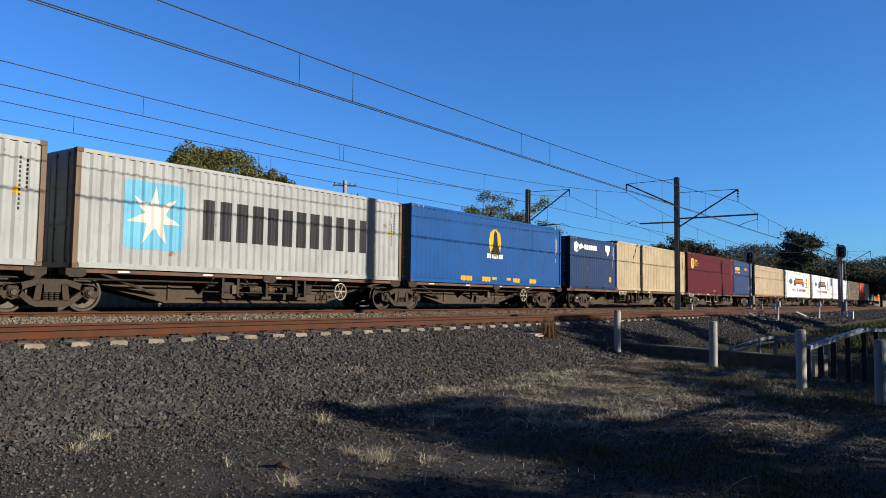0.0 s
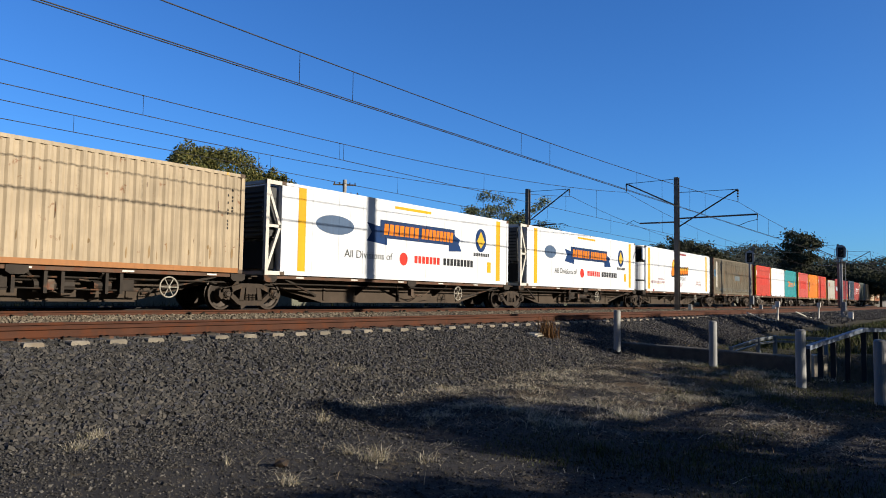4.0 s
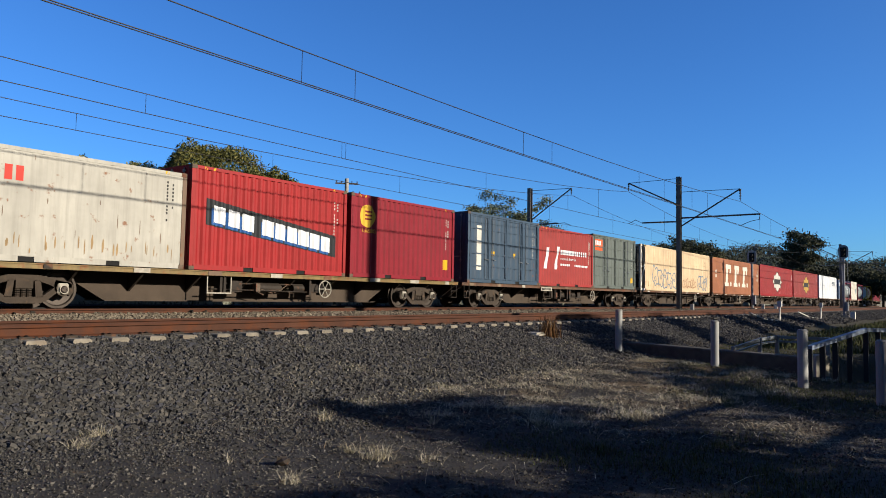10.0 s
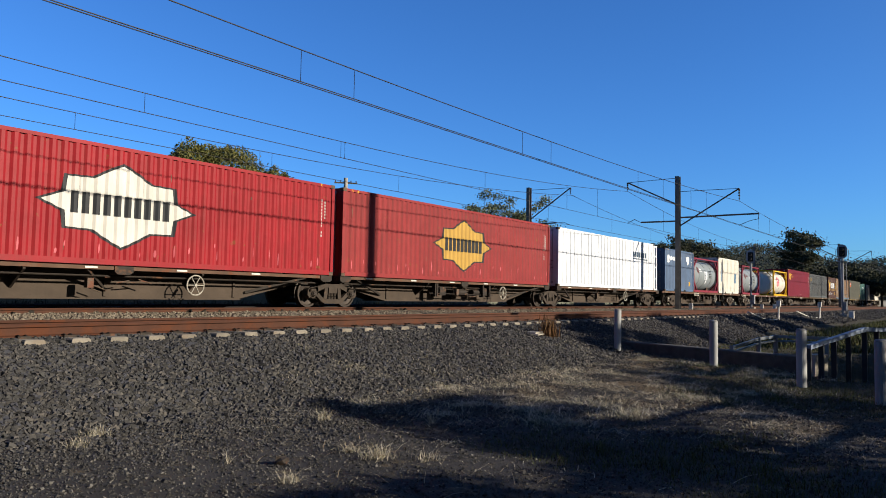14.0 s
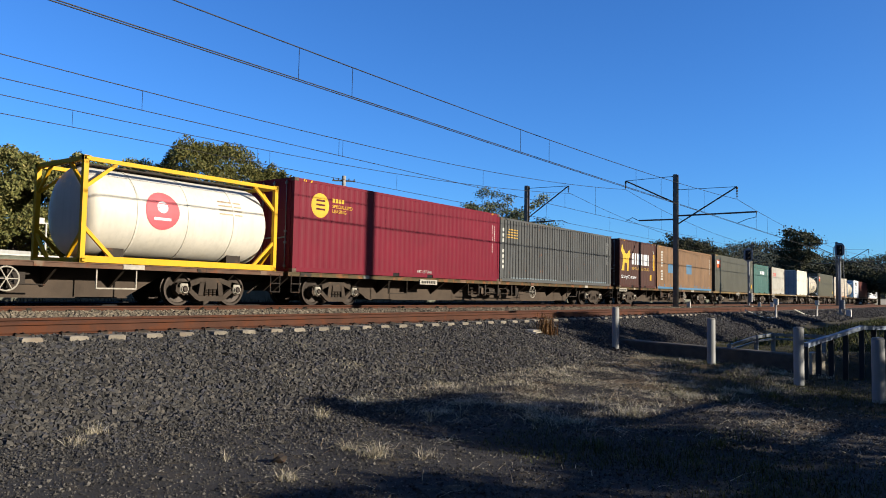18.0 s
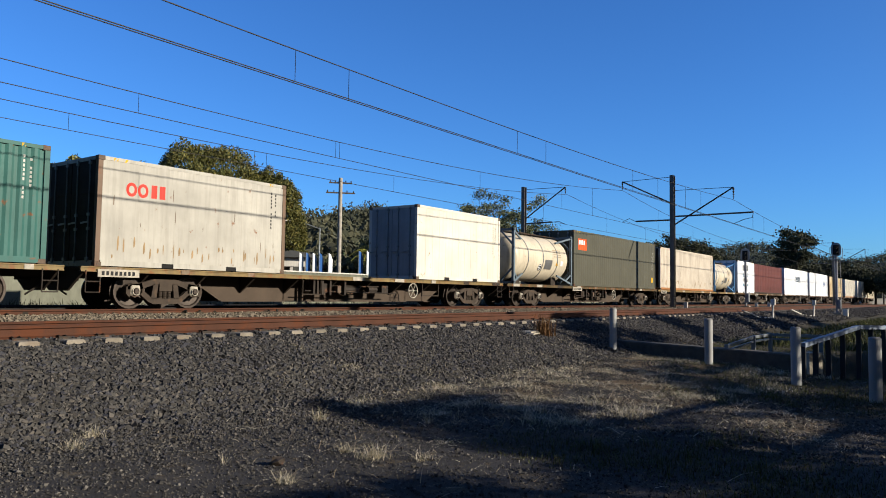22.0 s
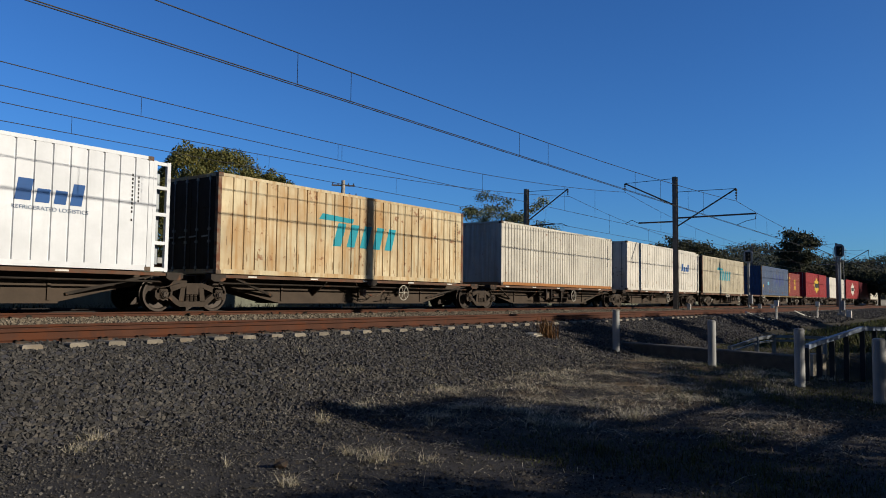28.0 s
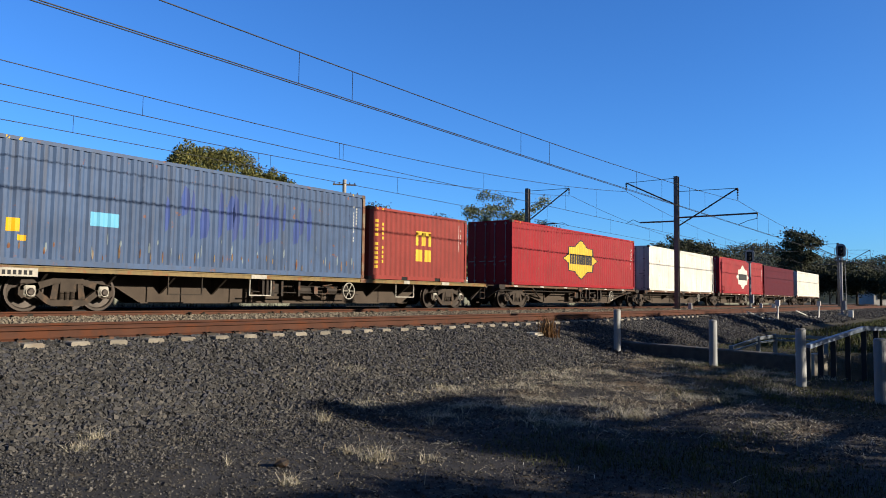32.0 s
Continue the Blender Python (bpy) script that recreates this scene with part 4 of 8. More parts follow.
# ---- tank containers ----
def tank_shell(bm):
    half = [(0.15, 0.3), (0.17, 0.6), (0.22, 0.85), (0.29, 1.02), (0.39, 1.12), (0.52, 1.16)]
    lathe(bm, half + [(A20 - d, r) for d, r in reversed(half)], False, 1.32, 1.219, 44)


def tank_band(bm):
    lathe(bm, [(-0.03, 1.15), (-0.03, 1.172), (0.03, 1.172), (0.03, 1.15)], False, 1.32, 1.219, 44)


def tank_end(bm, h, full):
    for y in (0.06, WIDE - 0.06):
        beam(bm, (0.06, y, 0), (0.06, y, h), 0.12, 0.12)
    for z in (0.07, h - 0.07):
        beam(bm, (0.06, 0.1, z), (0.06, WIDE - 0.1, z), 0.11, 0.11)
    for (y0, z0), (y1, z1) in (((0.1, 0.75), (0.75, 0.1)), ((WIDE - 0.1, 0.75), (WIDE - 0.75, 0.1)), ((0.1, h - 0.75), (0.75, h - 0.1)), ((WIDE - 0.1, h - 0.75), (WIDE - 0.75, h - 0.1))):
        beam(bm, (0.06, y0, z0), (0.06, y1, z1), 0.07, 0.07)


def tank_braces(h, full, y):
    """The ends of the raked stays on one side of a tank."""
    out, w = [], (1 if y < 1 else -1)
    if full:
        for x0, x1 in ((0.1, 0.85), (5.95, 5.2)):
            out += [((x0, y, 0.85), (x1, y, 0.12)), ((x0, y, h - 0.75), (x1, y, h - 0.12))]
    else:
        for x0, x1 in ((0.1, 1.25), (5.95, 4.8)):
            out += [((x0, y, 0.1), (x1, y + 0.22 * w, 0.5)), ((x0, y, h - 0.12), (x1, y + 0.3 * w, h - 0.42)), ((x0, y, 0.55), (x1 * 0.35 + x0 * 0.65, y + 0.08 * w, 0.26))]
    return out


def tank(s, shell, steel, label, full=True, h=S20):
    ob = thing("tank_container", pose(s, SIDE, DECK), label, "tank container", "containers on the train")
    part("shell", shared("tank_shell", tank_shell, smooth=True), shell, ob)
    for x in (1.5, 3.0, 4.5):
        part("band", shared("tank_band", tank_band), M_GALV if not full else shell, ob, at=pose(x, 0, 0))
    for x, turn in ((0, 0), (A20, 180)):
        part("end_frame", shared(("tank_end", h, full), tank_end, h, full), steel, ob, at=pose(x, 0 if x == 0 else WIDE, 0, 0, 0, turn))
    for y in (0.06, WIDE - 0.06):
        if full:
            part("top_rail", shared("tank_rail", lambda bm: beam(bm, (0.1, 0, 0), (5.95, 0, 0), 0.1, 0.1)), steel, ob, at=pose(0, y, h - 0.07))
            part("bottom_rail", shared("tank_sill", lambda bm: beam(bm, (0.1, 0, 0), (5.95, 0, 0), 0.11, 0.16)), steel, ob, at=pose(0, y, 0.09))
        for a, b in tank_braces(h, full, y):
            part("brace", shared(("tank_brace", a, b), lambda bm: beam(bm, a, b, 0.07, 0.085)), steel, ob)
    for x in (0.9, 4.6):
        part("saddle", made(lambda bm: box(bm, x, x + 0.5, 0.5, WIDE - 0.5, 0.02, 0.5)), M_STEEL, ob)
    part("walkway", made(lambda bm: [box(bm, 0.3, 5.7, 0.78 + k * 0.2, 0.92 + k * 0.2, 2.5, 2.53) for k in range(5)]), M_STEEL, ob, "grated walkway on top")
    part("valve_box", made(lambda bm: [box(bm, x, x + 0.5, 0.95, 1.5, 2.42, 2.585) for x in (2.2, 3.3)]), M_STEEL, ob, "low steel valve boxes")
    for x, sx in ((0, 1), (A20, -1)):
        for y, sy in ((0, 1), (WIDE, -1)):
            for z in (0, h - 0.118):
                part("corner_casting", shared(("casting", sx, sy), lambda bm: (casting(bm), bm.transform(Matrix.Diagonal((sx, sy, 1, 1))))), steel, ob, at=pose(x, y, z))
    TRAIN.append((ob, s, SIDE, DECK))
    return ob


def on_shell(name, bm, material, ob, label=""):
    """A mark wrapped round a tank's near side."""
    lo, hi = min(v.co.z for v in bm.verts), max(v.co.z for v in bm.verts)
    for z in np.arange(lo + 0.1, hi, 0.12):
        bmesh.ops.bisect_plane(bm, geom=bm.verts[:] + bm.edges[:] + bm.faces[:], plane_co=(0, 0, z), plane_no=(0, 0, 1))
    for v in bm.verts:
        v.co.y = 1.219 - math.sqrt(1.168 ** 2 - (v.co.z - 1.32) ** 2)
    me = bpy.data.meshes.new("mark")
    bm.to_mesh(me)
    bm.free()
    me.materials.append(None)
    part(name, me, material, ob, label)


P["tank_grey"] = mat("tank_grey", "#8f979a", 0.5, 0.0, 0.1, 1.2, 0.03, 30, 0.25)
P["tank_white"] = mat("tank_white", "#e9e4d6", 0.5, 0, 0.1, 1.2, 0.03, 30, 0.2)
P["tank_cream"] = mat("tank_cream", "#ddd2bb", 0.4, 0, 0.14, 1.2, 0.03, 30, 0.4, "#8a7658", 0.12)
P["frame_wine"] = paint("frame_wine", "#8c3040", 0.15)
P["frame_blue"] = paint("frame_blue", "#4c84b8", 0.2)
P["frame_slate"] = paint("frame_slate", "#6d7d88", 0.2)
T1 = tank(305.06, P["tank_grey"], P["frame_wine"], "grey cylindrical tank in a wine red frame")
T2 = tank(318.52, P["tank_grey"], P["frame_wine"], "grey cylindrical tank in a wine red frame")
T3 = tank(330.52, P["tank_white"], P["yellow"], "white cylindrical tank in a yellow frame")
T4 = tank(421.98, P["tank_cream"], P["frame_slate"], "cream cylindrical tank with grey end frames", False)
T5 = tank(454.05, P["tank_cream"], P["frame_blue"], "cream cylindrical tank with blue end frames", False)
for _t in (T1, T2):
    on_shell("emblem", flat([disc(1.25, 1.66, 0.24)]), P["curtain_brown"], _t, "brown round emblem")
    on_shell("emblem_print", flat([rect(1.58, 1.72, 2.1, 1.79), rect(1.58, 1.58, 2.2, 1.65), rect(1.14, 1.6, 1.34, 1.7)]), P["curtain_brown"] if _t is T2 else P["white"], _t)
    on_shell("placard", flat([rect(2.75, 1.0, 3.45, 1.62)]), P["white"], _t, "white hazard placard")
    on_shell("placard_print", flat([rect(2.8, 1.1 + k * 0.1, 3.15, 1.14 + k * 0.1) for k in range(4)] + [[(3.2, 1.3), (3.4, 1.3), (3.3, 1.15)]]), M_BLACKMARK, _t)
    on_shell("lettering", flat([rect(3.85, 1.66 - k * 0.13, 4.5 - 0.1 * (k % 2), 1.72 - k * 0.13) for k in range(5)]), M_BLACKMARK, _t)
    on_shell("sign", flat([disc(3.3, 0.82, 0.14)]), P["white"], _t, "round white warning sign")
on_shell("emblem", flat([disc(2.2, 1.45, 0.5, 36)]), P["pale_pink_red"], T3, "pale red round emblem")
on_shell("emblem_swirl", flat([disc(2.2, 1.55, 0.16), rect(1.95, 1.2, 2.45, 1.27)]), P["white"], T3)
on_shell("lettering", flat([rect(4.0, 1.9 - k * 0.12, 4.8, 1.94 - k * 0.12) for k in range(4)]), P["sand"], T3)
for _t in (T4, T5):
    on_shell("placard", flat([rect(3.2, 0.78, 3.95, 1.25)]), P["bare_metal"], _t, "grey printed placard")
    on_shell("sign", flat([[(4.35, 1.0), (4.6, 1.0), (4.475, 1.24)]]), M_YELLOW, _t, "yellow warning triangle")
    on_shell("sign", flat([disc(2.75, 0.85, 0.16)]), M_BLACKMARK, _t, "round warning sign")
    on_shell("sign", flat([disc(2.75, 0.85, 0.13)]), P["white"], _t)
    on_shell("placard", flat([rect(4.85, 1.0, 5.1, 1.25)]), P["white"], _t)
    on_shell("lettering", flat([rect(4.1, 1.75 - k * 0.11, 4.9, 1.79 - k * 0.11) for k in range(4)]), P["sand"], _t)
on_shell("name_panel", flat([rect(0.72, 1.0, 0.98, 2.1)]), P["white"], T5, "white panel with dark marks")
on_shell("lettering", flat([rect(0.78, 1.08 + k * 0.2, 0.92, 1.2 + k * 0.2) for k in range(5)]), M_BLACKMARK, T5)


# ---- paint and lettering on the containers ----
def say(on, text, x, z, height, wide, material, lift=0.011):
    decal("lettering", moved(words(text, height / 0.7), x - on.get("x0", 0), z, wide), material, on, "", lift)


def put(on, name, pieces, material, label="", lift=0.004):
    dx = on.get("x0", 0)
    pieces = [[(x - dx, z) for x, z in q] for q in pieces]
    tall = max(z for x, z in pieces[0]) - min(z for x, z in pieces[0])
    if 1 < len(pieces) < 20 and name in ("painted_mark", "patch", "mark", "tag", "block", "ribbon_tail", "lettering") and tall > 0.3:
        return [decal(name, flat([q]), material, on, label, lift) for q in pieces]
    ob = decal(name, flat(pieces), material, on, label, lift)
    if len(pieces) > 8:
        ob["kind"] = "stuff"
    return ob


DARK, WHITE = P["dark_marking"], P["white"]
for _k in ("ma", "g0"):
    _b = ON[_k]
    put(_b, "emblem_panel", [[(1.35, 0.55), (2.9, 0.55), (3.0, 0.65), (3.0, 2.2), (2.9, 2.3), (1.35, 2.3), (1.25, 2.2), (1.25, 0.65)]], P["sky_blue"], "light blue panel")
    put(_b, "star", [[(2.12 + math.sin(k * math.pi / 7) * (0.8 if k % 2 == 0 else 0.3), 1.42 + math.cos(k * math.pi / 7) * (0.8 if k % 2 == 0 else 0.3)) for k in range(14)]], P["post_white"], "white seven-pointed star", 0.008)
    put(_b, "painted_mark", bars(3.6, 0.92, 6.7, 1.12, 12, 0, 0.34), DARK, "row of dark upright bars")
    put(_b, "small_sign", [[(11.45, 1.62), (11.67, 1.62), (11.56, 1.82)]], M_YELLOW, "yellow warning triangle")
_b = ON["rw"]
put(_b, "emblem", [disc(5.95, 1.85, 0.52, 30, 0.6)], P["leaf_yellow"], "yellow oval emblem")
put(_b, "figure", [[(5.6, 1.35), (6.35, 1.35), (6.2, 1.75), (6.15, 2.2), (5.95, 2.4), (5.8, 2.1), (5.75, 1.7)]], M_BLACKMARK, "dark upright shape", 0.008)
put(_b, "painted_mark", bars(5.32, 1.16, 1.25, 0.2, 7), WHITE)
put(_b, "lower_plate", [rect(0.3, 0.17, 11.9, 0.36)], P["royal_blue"], "plain plate along the foot", 0.012)
for _x, _w in ((3.3, 0.8), (4.9, 0.7), (5.7, 0.35), (6.9, 0.4), (7.5, 0.6), (9.0, 0.6)):
    put(_b, "yellow_patch", [rect(_x, 0.13 + 0.1 * (_w < 0.6), _x + _w, 0.34)], M_YELLOW, "yellow lifting mark", 0.016)
for _k, _x in (("cr", 0.46), ("c2", 0.46)):
    _b = ON[_k]
    put(_b, "emblem", [disc(_x + 0.32, 2.2, 0.28), [(_x + 0.3, 2.0), (_x + 1.2, 2.2), (_x + 0.95, 2.45), (_x + 0.6, 2.3)]], WHITE, "white curled emblem")
    put(_b, "painted_mark", bars(1.75, 2.12, 1.55, 0.26, 6), WHITE)
    put(_b, "shield", [[(4.5, 2.5), (5.1, 2.5), (5.1, 2.2), (4.8, 1.9), (4.5, 2.2)]], WHITE, "white shield")
    put(_b, "tag", [rect(5.05, 0.42, 5.32, 0.72)], M_YELLOW, "yellow tag")
for _k in ("mr", "m2"):
    _b = ON[_k]
    put(_b, "emblem", [disc(1.14, 2.2, 0.4, 32)], P["leaf_yellow"], "yellow disc")
    put(_b, "emblem_stripe", [rect(0.95, 2.05 + k * 0.14, 1.35, 2.11 + k * 0.14, 0.2) for k in range(3)], P["maroon"], "", 0.008)
    put(_b, "painted_mark", bars(1.7, 2.36, 0.55, 0.13, 4), P["leaf_yellow"])
    say(_b, "SPECIALIZED", 1.7, 2.18, 0.11, 0.95, P["leaf_yellow"])
    say(_b, "LEASING", 1.7, 2.02, 0.11, 0.65, P["leaf_yellow"])
    say(_b, "EMPTY LIFT ONLY", 6.3, 0.19, 0.1, 0.95, M_ID)
_b = ON["se"]
put(_b, "painted_mark", bars(0.55, 2.12, 1.45, 0.3, 5), P["leaf_yellow"])
put(_b, "painted_mark", bars(4.12, 2.2, 0.5, 0.2, 3), P["bright_red"])
put(_b, "painted_mark", bars(3.6, 2.2, 0.48, 0.22, 3), M_YELLOW)
put(_b, "small_bars", bars(0.62, 1.92, 0.2, 0.09, 2) + bars(1.42, 1.9, 0.6, 0.11, 6), WHITE)
put(_b, "slanted_mark", [[(0.86, 1.9), (1.3, 1.88), (1.38, 2.03), (0.95, 2.05)]], P["bright_red"])
put(_b, "tag", [rect(5.05, 0.5, 5.3, 0.85)], M_YELLOW)
for _k in ("l1", "l2"):
    _b = ON[_k]
    put(_b, "ribbon_tail", [[(4.5, 1.35), (5.6, 1.25), (5.6, 1.85), (4.5, 2.0), (4.75, 1.68)], [(9.4, 1.25), (10.3, 1.3), (10.1, 1.6), (10.3, 1.95), (9.4, 1.85)]], P["blue"], "blue ribbon end")
    put(_b, "ribbon", [[(5.2, 1.5), (9.8, 1.5), (9.8, 2.15), (5.2, 2.15)]], P["navy"], "dark blue ribbon", 0.008)
    put(_b, "painted_mark", bars(5.4, 1.62, 2.0, 0.4, 7, 0.1) + bars(7.6, 1.62, 2.05, 0.4, 9, 0.1), P["orange"], "row of orange bars", 0.012)
    put(_b, "emblem", [disc(11.75, 1.85, 0.42, 30, 0.5)], P["blue"], "blue oval emblem")
    put(_b, "emblem_leaf", [[(11.75, 2.25), (11.45, 1.8), (11.75, 1.5), (12.05, 1.8)]], P["leaf_yellow"], "", 0.008)
    put(_b, "painted_mark", bars(11.2, 1.17, 1.2, 0.14, 9), DARK)
    put(_b, "emblem", [disc(2.95, 1.75, 0.9, 30, 0.32)] if _k == "l1" else [disc(2.95, 1.75, 0.6, 30, 0.32)], P["steel_blue"], "faded blue oval")
    say(_b, "All Divisions of", 3.4, 0.72, 0.26, 2.5, P["charcoal"])
    put(_b, "dot", [disc(6.55, 0.8, 0.24)], P["bright_red"], "red round mark")
    put(_b, "painted_mark", bars(7.2, 0.68, 1.6, 0.28, 7), P["bright_red"])
    put(_b, "painted_mark", bars(9.05, 0.68, 2.1, 0.28, 9), DARK)
    put(_b, "band", [rect(12.97, 0.02, 13.3, HC - 0.02), ], P["yellow"], "yellow upright band", 0.006)
    put(_b, "band", [rect(1.3, 0.02, 1.62, HC - 0.02)], P["yellow"], "yellow upright band", 0.006)
    put(_b, "tag", [rect(12.25, 0.5, 12.55, 0.95)], M_YELLOW)
    put(_b, "top_strip", [rect(6.0, 2.62, 8.2, 2.72)], M_YELLOW)
_b = ON["bl"]
put(_b, "band", [rect(0.42, 0.02, 0.82, HC - 0.02)], P["leaf_yellow"], "yellow upright band", 0.006)
put(_b, "band", [rect(12.5, 0.02, 12.85, HC - 0.02)], P["leaf_yellow"], "yellow upright band", 0.006)
for _j, _ch in enumerate("RAIL WAGON"):
    if _ch != " ":
        say(_b, _ch, 0.57, 1.4 - _j * 0.085, 0.065, 0.06, DARK)
put(_b, "arrow", [[(0.58, 0.5), (0.66, 0.5), (0.62, 0.3)]], DARK, "", 0.012)
def leaning(x, z, w, h, slant, grow=0.0):
    """A rounded bar that leans forwards."""
    x, z, w, h = x - grow, z - grow, w + 2 * grow, h + 2 * grow
    c = min(w, h) * 0.35
    pts = [(c, 0), (w - c, 0), (w - c * 0.3, c * 0.3), (w, c), (w, h - c), (w - c * 0.3, h - c * 0.3), (w - c, h), (c, h), (c * 0.3, h - c * 0.3), (0, h - c), (0, c), (c * 0.3, c * 0.3)]
    return [(x + u + slant * v, z + v) for u, v in pts]


_bars = [(4.75, 1.12, 0.62, 1.1)] + [(5.6 + k * 0.385, 1.2 + k * 0.02, 0.3, 0.92 if k == 0 else 0.5) for k in range(7)]
for _k, (_x, _z, _w, _t) in enumerate(_bars):
    put(_b, "script_edge", [leaning(_x + 0.03, _z - 0.03, _w, _t, 0.28, 0.07)], M_BLACKMARK, "black edge of a leaning bar", 0.004 + 0.0006 * _k)
    put(_b, "script", [leaning(_x, _z, _w, _t, 0.28)], P["orange"], "orange leaning bar", 0.010)
    put(_b, "script_light", [leaning(_x + 0.04 + 0.28 * _t * 0.5, _z + _t * 0.5, _w - 0.08, _t * 0.44, 0.28)], P["leaf_yellow"], "yellow upper half of a bar", 0.012)
say(_b, "TRANSPORT", 5.35, 0.84, 0.24, 2.5, DARK)
say(_b, "CAUTION DO NOT", 2.2, 0.76, 0.12, 1.1, P["crimson"])
say(_b, "LOAD IN WELL WAGON", 2.0, 0.58, 0.12, 1.45, P["crimson"])
put(_b, "underline", [rect(2.0, 0.5, 3.45, 0.525)], M_YELLOW)
say(_b, "CAUTION DO NOT", 10.2, 0.74, 0.12, 1.0, P["crimson"])
say(_b, "LOAD IN WELL WAGON", 10.05, 0.58, 0.12, 1.3, P["crimson"])
say(_b, "FORKIES DO NOT", 6.05, 0.56, 0.1, 1.1, P["crimson"])
say(_b, "HIT HERE!", 6.3, 0.4, 0.1, 0.65, P["crimson"])
say(_b, "46'6\"/14.2M", 1.0, 0.55, 0.16, 0.9, P["crimson"])
put(_b, "top_strip", [rect(5.5, 2.62, 7.9, 2.74)], P["crimson"], "thin red strip")
put(_b, "foot_patch", [rect(1.3, 0.02, 1.5, 0.15)], P["crimson"], "", 0.012)


def strokes(x0, x1, z0, z1, n, seed, least=0.2, most=0.7, wide=0.11):
    """Upright worn patches of uneven outline, strewn over a stretch of wall."""
    r = random.Random(seed)
    out = []
    for k in range(n):
        h = r.uniform(least, most)
        x = x0 + (x1 - x0) * (k + r.random()) / n
        z = r.uniform(z0, max(z0 + 0.01, z1 - h))
        w = wide * r.uniform(0.4, 1.3)
        out.append([(x, z), (x + w * 0.7, z + h * 0.08), (x + w, z + h * 0.45), (x + w * 0.8, z + h * 0.9), (x + w * 0.35, z + h), (x - w * 0.1, z + h * 0.6)])
    return out


_b = ON["gb"]
put(_b, "faded_block", [rect(0.72, 0.55, 1.05, 2.6)], P["dirty_white"], "faded white column")
put(_b, "patch", [rect(6.2, 1.22, 7.7, 1.6)], P["dull_blue_grey"], "faded blue patch")
put(_b, "faded_foot", strokes(0.2, 12.0, 0.17, 0.6, 70, 21, 0.1, 0.35, 0.06), P["dull_blue_grey"], "faded blue paint along the foot", 0.003)
put(_b, "worn_paint", strokes(3.0, 11.9, 0.8, 2.6, 26, 22, 0.4, 1.2, 0.09), P["tan"], "brown stains running down", 0.003)
put(_b, "patch", [rect(0.15, 1.4, 0.6, 1.95)], P["sky_patch"], "faded blue patch")
put(_b, "column_mark", marks(11.66, 0.75, 1.7, 8, 0.15, 4), M_ID, "column of worn marks")
for _k in ("r1", "r2", "r3"):
    put(ON[_k], "patch", [rect(1.25, 1.05, 4.7, 1.95)], P["bright_red"], "brighter red patch")
    put(ON[_k], "tag", [rect(0.3, 1.95, 0.45, 2.4)], WHITE, "white strip")
_b = ON["te"]
put(_b, "worn_mark", [rect(1.65, 1.58, 2.7, 1.72, 0.2)] + bars(2.0, 1.12, 2.4, 0.46, 5, 0.3, 0.4), P["orange"], "worn orange slanted shapes")
put(_b, "tag", [rect(5.1, 1.3, 5.25, 1.75)], M_YELLOW)
_b = ON["or"]
put(_b, "panel", [rect(0.42, 0.88, 0.85, 2.35)], P["panel_navy"], "dark blue upright panel")
put(_b, "panel_emblem", [disc(0.635, 2.12, 0.17)], P["leaf_yellow"], "", 0.008)
say(_b, "HIRE", 0.46, 1.2, 0.17, 0.35, WHITE)
say(_b, "ME", 0.5, 0.98, 0.17, 0.26, WHITE)
put(_b, "tag", [rect(5.3, 0.4, 5.58, 0.7)], M_YELLOW)
for _k in ("oo", "o2"):
    put(ON[_k], "ring", [[(x + math.cos(a) * 0.15, 1.98 + math.sin(a) * 0.18) for a in np.linspace(0, math.tau, 20)[:-1]] for x in (0.9, 1.22)] + [rect(1.46, 1.82, 1.62, 2.16), rect(1.7, 1.82, 1.86, 2.16)], P["bright_red"], "red round marks")
    put(ON[_k], "ring_inside", [[(x + math.cos(a) * 0.075, 1.98 + math.sin(a) * 0.1) for a in np.linspace(0, math.tau, 16)[:-1]] for x in (0.9, 1.22)], P["light_grey"], "", 0.008)
_b = ON["ro"]
put(_b, "panel", [[(0.5, 1.28), (5.6, 0.62), (5.6, 1.32), (0.5, 2.02)]], P["dark_marking"], "black slanted panel")
put(_b, "painted_mark", [[(x, z), (x + 0.42, z - 0.055), (x + 0.42, z + 0.42), (x, z + 0.475)] for x, z in [(0.75 + k * 0.5, 1.36 - k * 0.066) for k in range(3)] + [(2.5 + k * 0.48, 1.13 - k * 0.063) for k in range(6)]], WHITE, "row of white blocks", 0.010)
put(_b, "block_edge", [[(x, z), (x + 0.42, z - 0.055), (x + 0.42, z + 0.4), (x, z + 0.455)] for x, z in [(0.68 + k * 0.5, 1.29 - k * 0.066) for k in range(3)] + [(2.43 + k * 0.48, 1.06 - k * 0.063) for k in range(6)]], P["mid_blue"], "blue edges under the white blocks", 0.007)
_b = ON["cs"]
put(_b, "emblem", [disc(0.85, 2.15, 0.4, 30)], P["leaf_yellow"], "yellow disc")
put(_b, "emblem_stripe", [rect(0.7, 2.02 + k * 0.13, 1.05, 2.08 + k * 0.13, 0.2) for k in range(3)], P["dark_red"], "", 0.008)
say(_b, "LEASING", 0.62, 1.58, 0.13, 0.65, P["leaf_yellow"])
put(_b, "tag", [rect(5.35, 0.45, 5.65, 0.85)], M_YELLOW)
_b = ON["bg"]
put(_b, "worn_column", [rect(0.68, 0.55, 1.05, 2.45)], P["post_white"], "worn white column")
put(_b, "tag", [rect(1.9, 1.2, 2.1, 1.4), rect(3.7, 1.2, 3.9, 1.4)], M_YELLOW)
_b = ON["no"]
